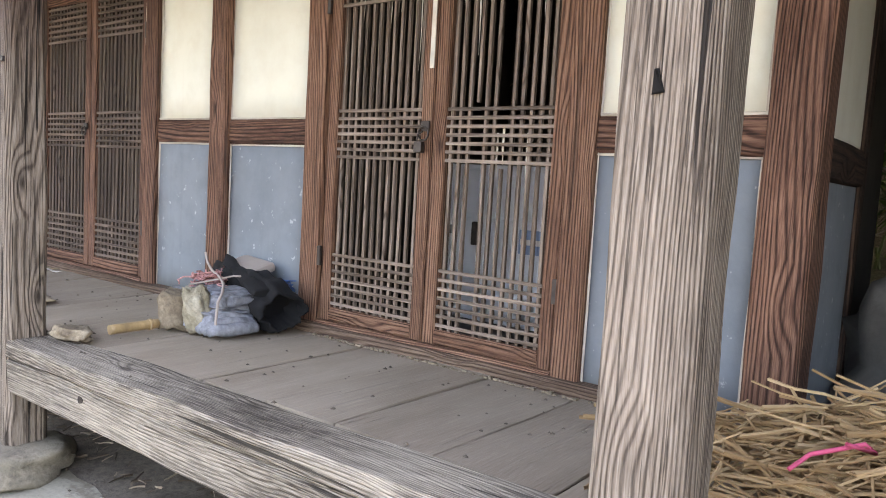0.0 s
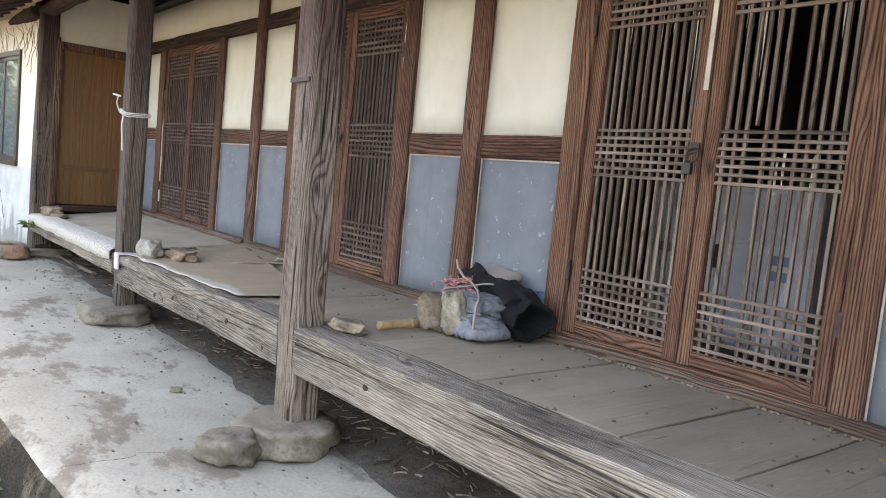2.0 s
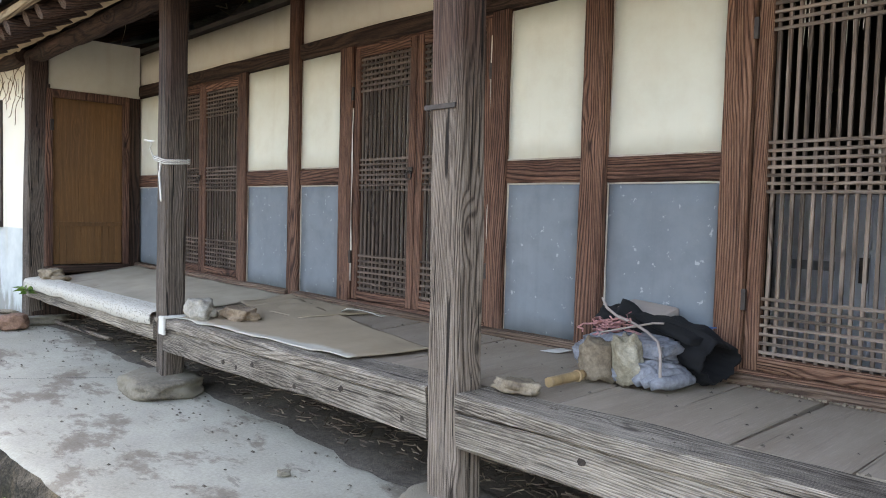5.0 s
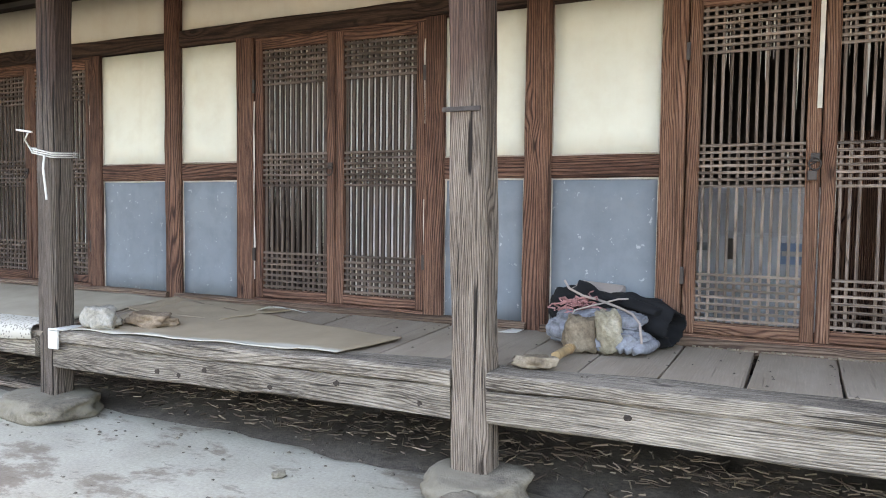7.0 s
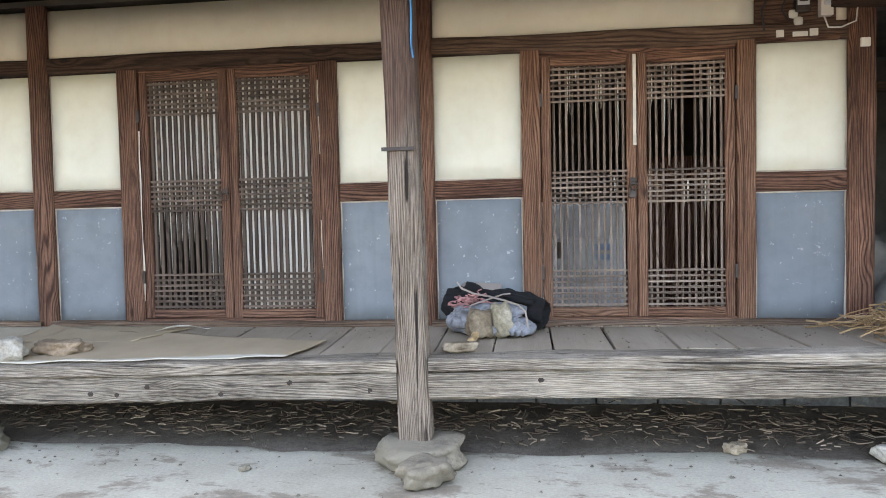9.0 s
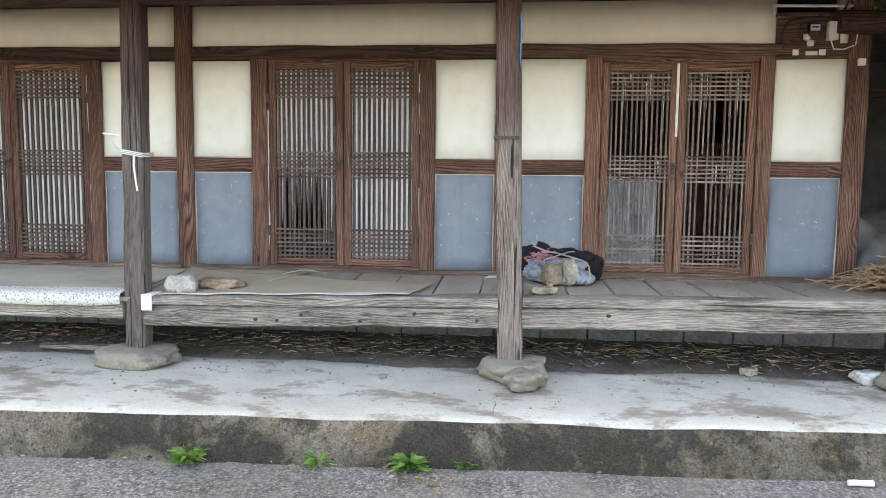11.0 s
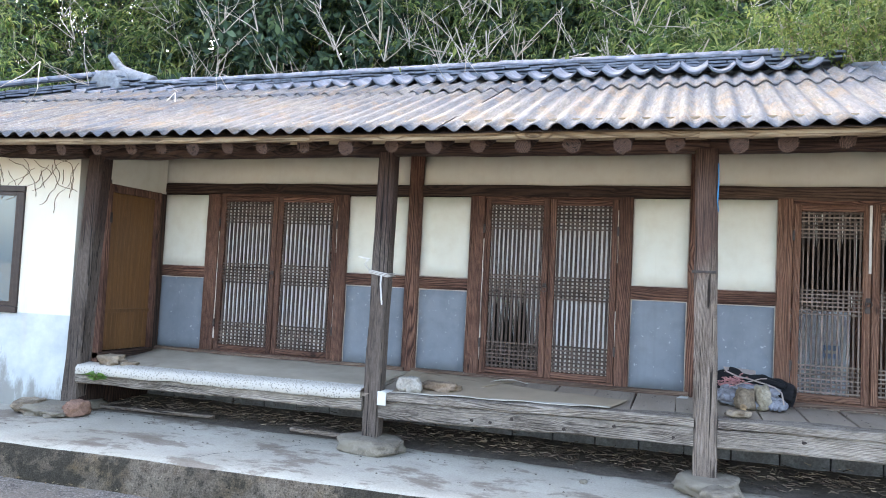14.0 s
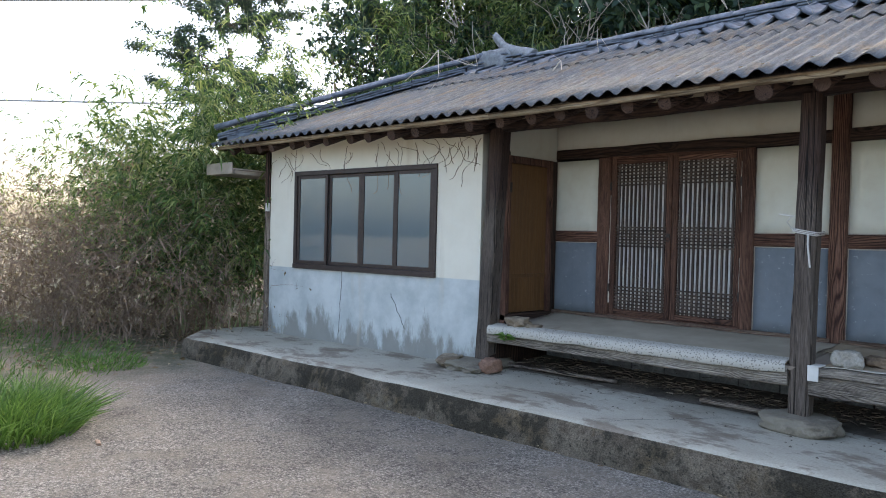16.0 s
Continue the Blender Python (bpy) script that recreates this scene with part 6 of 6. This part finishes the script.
bark = simple("grey_bark", (0.2, 0.165, 0.13), 0.9, 0, 0.4, 14, 0.6)
bark_d = simple("dark_bark", (0.09, 0.07, 0.055), 0.9, 0, 0.4, 14, 0.6)
culm = simple("bamboo_culm", (0.2, 0.24, 0.1), 0.5, 0, 0.35, 6, 0.1)
twig_p = simple("pale_twig", (0.44, 0.39, 0.32), 0.9, 0, 0.35, 10, 0.3)
twig_b = simple("brown_bramble", (0.22, 0.155, 0.11), 0.9, 0, 0.35, 10, 0.3)


def leaf(V, F, p, d, L, W, rnd, droop=0.3):
    d = Vector(d).normalized()
    s = d.cross(Vector((rnd.uniform(-1, 1), rnd.uniform(-1, 1), rnd.uniform(-0.3, 1)))).normalized() * W / 2
    m = Vector(p) + d * L * 0.45
    e = Vector(p) + d * L + Vector((0, 0, -droop * L))
    b = len(V)
    V.extend((tuple(p), tuple(m + s), tuple(e), tuple(m - s)))
    F.append((b, b + 1, b + 2, b + 3))


def rdir(rnd, up=0.0):
    v = Vector((rnd.gauss(0, 1), rnd.gauss(0, 1), rnd.gauss(0, 1) + up))
    return v.normalized()


def make_bamboo(seed, h, n, spread, mats=None):
    rnd = random.Random(seed)
    t = thing("bamboo_clump", "tall green bamboo clump on the slope behind", "bamboo", "bamboo clumps")
    V, F, LV, LF = [], [], [], []
    for k in range(n):
        p = Vector((rnd.gauss(0, spread), rnd.gauss(0, spread), -0.3))
        d = Vector((rnd.gauss(0, 0.1), rnd.gauss(0, 0.1), 1)).normalized()
        hh = h * rnd.uniform(0.6, 1.05)
        segs = 9
        for i in range(segs):
            q, d2 = stick(V, F, p, d, hh / segs, 0.016 * (1 - 0.8 * i / segs), rnd, 0.0, 1, 4, 0.9)
            p = q
            d = (d + Vector((rnd.gauss(0, 0.05), rnd.gauss(0, 0.05), -0.02 * i * 0.5))).normalized()
            if i > 1:
                for b in range(5):
                    dd = Vector((rnd.gauss(0, 1), rnd.gauss(0, 1), rnd.uniform(-0.1, 0.7))).normalized()
                    e, _ = stick(V, F, p, dd, rnd.uniform(0.25, 0.6), 0.004, rnd, 0.15, 2, 3)
                    for c in range(9):
                        f = rnd.uniform(0.3, 1.1)
                        lp = p.lerp(e, f)
                        leaf(LV, LF, lp, (dd + rdir(rnd, -0.3) * 0.9), rnd.uniform(0.16, 0.28), rnd.uniform(0.03, 0.046), rnd, 0.45)
    for nm, a, b, m in (("culm", V, F, culm), ("foliage", LV, LF, mats or bamboo_leaf)):
        o = new(nm, raw(nm, a, b, m))
        o.parent = t
        tagged(o, kind="stuff")
    return t


def make_tree(seed, h, r, lm, bm_, label, cat, grp, leaves=7000, size=(0.06, 0.12), low=0.3, cone=0.0, trunk=0.09):
    """A tapered trunk with limbs that carry clumps of small leaves."""
    rnd = random.Random(seed)
    t = thing("tree", label, cat, grp)
    V, F, LV, LF = [], [], [], []
    p, d = Vector((0, 0, -0.3)), Vector((rnd.gauss(0, 0.05), rnd.gauss(0, 0.05), 1)).normalized()
    segs = 12
    tips = []
    for i in range(segs):
        q, d = stick(V, F, p, d, (h * 0.92) / segs, trunk * (1 - 0.85 * i / segs), rnd, 0.05, 1, 7, 0.93)
        p = q
        f = i / segs
        if f >= low:
            for b in range(6):
                a = rnd.uniform(0, math.tau)
                reach = r * (1 - cone * f) * rnd.uniform(0.5, 1.1) * (0.75 if f > 0.85 else 1)
                dd = Vector((math.cos(a), math.sin(a), rnd.uniform(-0.05, 0.6)))
                e, d2 = stick(V, F, p, dd, reach, trunk * 0.28 * (1 - 0.6 * f), rnd, 0.16, 4, 4, 0.3)
                tips.append((p, e))
                for c in range(3):
                    s0 = p.lerp(e, rnd.uniform(0.35, 0.85))
                    e2, _ = stick(V, F, s0, rdir(rnd, 0.4), reach * 0.4, trunk * 0.1, rnd, 0.2, 2, 3, 0.3)
                    tips.append((s0, e2))
    per = max(1, leaves // len(tips))
    for a, e in tips:
        for c in range(per):
            lp = a.lerp(e, rnd.uniform(0.45, 1.05)) + Vector((rnd.gauss(0, 0.13), rnd.gauss(0, 0.13), rnd.gauss(0, 0.1)))
            s = rnd.uniform(*size)
            leaf(LV, LF, lp, rdir(rnd, 0.1), s, s * 0.5, rnd, 0.2)
    for nm, a, b, m in (("trunk", V, F, bm_), ("crown", LV, LF, lm)):
        o = new(nm, raw(nm, a, b, m))
        o.parent = t
        tagged(o, kind="stuff")
    return t


def make_twigs(seed, h, n, mat, label, cat, grp, leaves=0, lm=None, arch=0.0, spread=0.5, thick=0.014):
    """A leafless bush of forking twigs."""
    rnd = random.Random(seed)
    t = thing("bare_bush", label, cat, grp)
    V, F, LV, LF = [], [], [], []
    for k in range(n):
        p = Vector((rnd.gauss(0, spread), rnd.gauss(0, spread), -0.1))
        d = Vector((rnd.gauss(0, 0.3), rnd.gauss(0, 0.3), 1)).normalized()
        L = h * rnd.uniform(0.5, 1.1)
        r = thick * rnd.uniform(0.6, 1.3)
        segs = 7
        for i in range(segs):
            q, _ = stick(V, F, p, d, L / segs, r * (1 - 0.8 * i / segs), rnd, 0, 1, 4, 0.85)
            for b in range(2):
                dd = (d + rdir(rnd) * 0.9).normalized()
                e, d3 = stick(V, F, q, dd, L * rnd.uniform(0.12, 0.35), r * 0.4, rnd, 0.2, 3, 3, 0.4)
                e2, _ = stick(V, F, q.lerp(e, 0.6), rdir(rnd, 0.3), L * 0.14, r * 0.22, rnd, 0.2, 2, 3, 0.4)
                for c in range(leaves):
                    s = rnd.uniform(0.04, 0.09)
                    leaf(LV, LF, q.lerp(e, rnd.uniform(0.4, 1.1)) + rdir(rnd) * 0.05, rdir(rnd), s, s * 0.5, rnd)
            p = q
            d = (d + rdir(rnd) * 0.22 + Vector((0, 0, -arch * i / segs))).normalized()
    for nm, a, b, m in (("branch", V, F, mat), ("foliage", LV, LF, lm)):
        if a:
            o = new(nm, raw(nm, a, b, m))
            o.parent = t
            tagged(o, kind="stuff")
    return t


def place(src, x, y, scale, turn, first):
    m = pose(x, y, ground_z(x, y), 0, 0, turn) @ Matrix.Diagonal((scale, scale, scale, 1))
    if not first:
        src.matrix_world = m
        return src
    o = copy_thing(src, pose(0, 0, 0))
    o.matrix_basis = m
    return o


bam = [make_bamboo(s, 5.2, 11, 0.45) for s in (1, 2)]
bam_small = make_bamboo(3, 2.6, 12, 0.45)
ever = make_tree(11, 5.5, 1.7, dark_leaf, bark_d, "dark evergreen tree on the slope behind the roof", "tree", "slope evergreens", 11000, (0.13, 0.26), 0.08)
tall = make_tree(12, 11.5, 4.6, dark_leaf, bark_d, "tall dark evergreen tree beyond the kitchen wing", "tree", "", 90000, (0.08, 0.17), 0.1, 0.8, 0.16)
airy = make_tree(14, 7.0, 1.9, light_leaf, bark, "airy spring-green tree with thin branches", "tree", "slope saplings", 3600, (0.05, 0.11), 0.2, 0.2, 0.06)
bare = make_twigs(15, 4.2, 9, twig_p, "pale leafless bush of forking branches", "bush", "bare bushes", 1, light_leaf, 0.06, 0.4, 0.03)
bram = make_twigs(16, 1.9, 70, twig_b, "brown tangled bramble heap", "bramble", "brambles", 2, dry_leaf, 0.9, 0.75, 0.013)
shrub = make_twigs(17, 1.7, 26, twig_p, "low shrub with fresh yellow-green leaves", "shrub", "green shrubs", 7, light_leaf, 0.12, 0.45, 0.007)
rnd = random.Random(31)
used = set()


def put(src, x, y, s=1.0):
    place(src, x, y, s * rnd.uniform(0.88, 1.12), rnd.uniform(0, 360), src.name in used)
    used.add(src.name)


# slope behind the roof: evergreens above, bare bushes in the middle, bamboo towards the shed
for i in range(8):
    put(ever, -16.2 + i * 1.05 + rnd.uniform(-0.3, 0.3), 9.6 + rnd.uniform(-0.6, 0.6), 1.0)
for i in range(13):
    put(ever, -9 + i * 1.15, 11.0 + rnd.uniform(-0.5, 0.8), 0.9)
for i in range(9):
    put(ever, -15.0 + i * 1.2, 12.8 + rnd.uniform(-0.5, 0.8), 1.1)
for i in range(9):
    put(bare, -10.2 + i * 1.05, 7.7 + rnd.uniform(-0.3, 0.5), 0.85)
for i in range(5):
    put(bare, -14.5 + i * 1.2, 8.2 + rnd.uniform(-0.3, 0.5), 0.8)
for i in range(14):
    put(bam[i % 2], -11.5 + i * 1.05 + rnd.uniform(-0.3, 0.3), 9.3 + rnd.uniform(-0.4, 0.6), 0.8)
for i in range(8):
    put(bam[i % 2], -4.6 + i * 0.95, 8.0 + rnd.uniform(-0.3, 0.4), 0.6)
for i in range(8):
    put(bam_small, -3.6 + i * 0.8, 7.2 + rnd.uniform(-0.2, 0.3), 1.1)
for i in range(7):
    put(shrub, -8.2 + i * 0.95, 7.1 + rnd.uniform(-0.2, 0.3), 1.2)
for x, y, s in ((-17.0, 7.4, 0.95), (-15.6, 8.0, 1.0), (-14.2, 8.4, 1.0), (-16.4, 9.4, 1.1), (-18.2, 9.2, 1.0)):
    put(airy, x, y, s)
for x, y in ((-15.2, 7.2), (-14.0, 7.6), (-16.6, 8.4), (-13.0, 8.0)):
    put(bam[0], x, y, 0.95)
# beside the kitchen wing
place(tall, -22.4, 5.6, 0.69, 40, False)
for x, y, s in ((-19.6, 7.4, 0.95), (-18.0, 6.6, 0.9), (-18.6, 8.2, 1.05), (-17.2, 8.6, 1.1), (-20.6, 8.8, 1.0)):
    put(airy, x, y, s)
for x, y, s in ((-18.6, 8.4, 0.8), (-20.0, 5.2, 0.55), (-18.3, 6.9, 0.85), (-17.0, 7.3, 0.8)):
    put(ever, x, y, s)
for x, y, s in ((-17.0, 7.4, 1.0),):
    put(bam[1], x, y, s)
for x, y, s in ((-14.7, 1.7, 0.6), (-15.2, 2.7, 0.5), (-16.6, 2.0, 0.36), (-14.9, 4.6, 0.6), (-17.8, 3.0, 0.36), (-22.5, -2.9, 0.6)):
    put(bam[rnd.randrange(2)], x, y, s)
for x, y, s in ((-14.5, 1.2, 0.7), (-15.0, 0.9, 0.65), (-16.0, 0.8, 0.72), (-17.0, 0.7, 0.66), (-18.2, 0.2, 0.66), (-17.4, 1.6, 0.75), (-19.4, 0.6, 0.7), (-14.6, 0.95, 0.8), (-15.3, 0.75, 0.85), (-14.9, 0.5, 0.55), (-16.3, 0.3, 0.75)):
    put(bam_small, x, y, s)
for x, y, s in ((-15.3, 0.2, 0.7), (-16.1, -0.4, 0.8), (-16.8, -0.9, 0.85), (-15.8, 0.4, 0.85), (-14.8, 0.75, 0.6), (-17.6, -1.3, 0.75), (-16.4, -0.1, 0.9)):
    put(bram, x, y, s)
for x, y, s in ((-18.0, -2.6, 0.6), (-17.2, -3.0, 0.35), (-20, -3.0, 0.8), (-22, -4, 0.9), (-19, -4.4, 0.5), (-24, -2, 1.1), (-26, -4, 1.1), (-28, 0, 1.3), (-25, 2, 1.2)):
    put(shrub, x, y, s)
# creeper on the ridge
cr = make_twigs(19, 0.75, 16, twig_b, "green creeper tangled over the broken ridge tiles", "creeper", "", 10, light_leaf, 0.4, 0.3, 0.005)
cr.matrix_world = pose(-1.75, 4.0, 4.0)
for i, (x, s) in enumerate(((-1.2, 0.8), (-2.3, 0.7))):
    o = copy_thing(cr, pose(0, 0, 0))
    o.matrix_basis = pose(x, 3.95, 3.98, 0, 0, 90 * i) @ Matrix.Diagonal((s, s, s, 1))


def grass(name, cx, cy, r, n, h, label, mat, seed):
    rnd = random.Random(seed)
    V, F = [], []
    for k in range(n):
        a, q = rnd.uniform(0, math.tau), r * math.sqrt(rnd.random())
        x, y = cx + q * math.cos(a) * 1.3, cy + q * math.sin(a)
        z = ground_z(x, y)
        d = Vector((math.cos(a) * q / r * 0.7 + rnd.gauss(0, 0.3), math.sin(a) * q / r * 0.7 + rnd.gauss(0, 0.3), 1)).normalized()
        L, w = h * rnd.uniform(0.5, 1.2), rnd.uniform(0.004, 0.008)
        s = d.cross(Vector((rnd.uniform(-1, 1), rnd.uniform(-1, 1), 0.1))).normalized() * w
        b = len(V)
        p = Vector((x, y, z - 0.01))
        m = p + d * L * 0.55
        e = p + d * L + Vector((d.x, d.y, -0.35)) * L * 0.35
        V += [tuple(p - s), tuple(p + s), tuple(m + s * 0.8), tuple(m - s * 0.8), tuple(e)]
        F += [(b, b + 1, b + 2, b + 3), (b + 3, b + 2, b + 4)]
    return tagged(new(name, raw(name, V, F, mat)), label, "grass", kind="stuff")


grass("grass_tuft", -11.0, -3.0, 0.62, 2600, 0.42, "lush green grass tuft at the yard's edge", grass_m, 1)
grass("grass_patch", -15.2, -2.6, 2.2, 2600, 0.16, "thin green grass among leaf litter", grass_m, 2)
grass("grass_patch", -13.6, -1.2, 0.5, 500, 0.12, "small grass tuft at the litter's edge", grass_m, 3)
grass("grass_patch", -17.5, -3.6, 2.0, 3000, 0.45, "tall grass beyond the yard", grass_m, 4)
# leaf litter beyond the yard
V, F = [], []
rnd = random.Random(77)
for k in range(5200):
    x, y = rnd.uniform(-20, -12.7), rnd.uniform(-4.5, 2.2)
    if x > -13.6 + 0.5 * noise.noise(Vector((y, 0, 3))) and rnd.random() < 0.75:
        continue
    if y > -0.25 and x > -14.0:
        continue
    s = rnd.uniform(0.03, 0.1)
    leaf(V, F, Vector((x, y, ground_z(x, y) + rnd.uniform(0.005, 0.03))), Vector((rnd.gauss(0, 1), rnd.gauss(0, 1), rnd.uniform(-0.05, 0.3))), s, s * 0.3, rnd, 0.05)
tagged(new("leaf_litter", raw("leaf_litter", V, F, dry_leaf)), "pale dry bamboo leaves littering the ground", "litter", kind="stuff")
V, F = [], []
for k in range(500):
    x = rnd.uniform(-12, 0.5)
    y = kerb_y(x) - 0.03 - abs(rnd.gauss(0, 0.05))
    if rnd.random() < 0.25:
        x, y = rnd.gauss(-3.78, 0.12), rnd.gauss(0.1, 0.06)
    s = rnd.uniform(0.015, 0.05)
    leaf(V, F, Vector((x, y, -0.262 + rnd.uniform(0, 0.012))), Vector((rnd.gauss(0, 1), rnd.gauss(0, 1), rnd.uniform(0, 0.3))), s, s * 0.35, rnd, 0.05)
tagged(new("leaf_litter", raw("leaf_litter", V, F, dry_leaf)), "brown leaf crumbs along the kerb's foot", "litter", kind="stuff")


def weed(x, y, z, s, n, seed, up=0.6):
    rnd = random.Random(seed)
    V, F = [], []
    for k in range(n):
        a = rnd.uniform(0, math.tau)
        d = Vector((math.cos(a), math.sin(a), rnd.uniform(0.15, up * 1.6)))
        leaf(V, F, Vector((x + d.x * 0.1 * s * rnd.random(), y + d.y * 0.1 * s * rnd.random(), z + 0.25 * s * rnd.random())), d, s * rnd.uniform(0.35, 0.75), s * 0.16, rnd, 0.25)
    return tagged(new("weed", raw("weed", V, F, grass_m)), "small green weed rooted at the kerb", "weed", "kerb weeds")


weed(-5.15, 0.21, -0.265, 0.2, 60, 1)
weed(-4.4, 0.27, -0.265, 0.17, 40, 2)
weed(-3.87, 0.27, -0.265, 0.2, 120, 3)
weed(-3.56, 0.33, -0.265, 0.14, 40, 4)
weed(-9.02, 1.28, 0.36, 0.2, 26, 5, 0.3)
o = bpy.data.objects["weed.004"]
o["label"] = "green weed sprouting from the veranda corner"
solo("twig", tbeam((-10.05, -2.5, -0.262), (-9.92, -2.53, -0.262), 0.035, 0.02, n=6, wob=0.006, round_=True), twig_b, "short brown stick lying on the yard", "twig")
solo("paper_roll", tbeam((-1.46, 0.36, -0.25), (-1.33, 0.36, -0.25), 0.035, 0.035, n=6, wob=0.004, round_=True), paper_m, "small white paper roll by the kerb", "paper")

# ---- far wires and pole ----
cable_far = simple("far_cable", (0.25, 0.27, 0.3), 0.7)
up_ = thing("utility_pole", "distant grey utility pole with a crossarm and wires", "utility pole")
part("pole", tbeam((-118, 6, -1), (-118, 6, 11.5), 0.35, 0.35, up=(0, 1, 0), round_=True, n=4, wob=0), cable_far, up_)
part("crossarm", tbeam((-118.7, 4.2, 9.3), (-117.3, 7.8, 9.3), 0.2, 0.2, n=2, wob=0), cable_far, up_)
for k, (z0, z1) in enumerate(((22.5, 22.2), (20.6, 19.9), (12.4, 11.6))):
    pts = [(-90 + 9 * j, -2.0 + 7.0 * j, z0 + (z1 - z0) * j / 9 - 0.6 * math.sin(math.pi * j / 9)) for j in range(10)]
    part("overhead_wire", wire(bmesh.new(), pts, 0.08, 4), cable_far, up_, "thin power line")
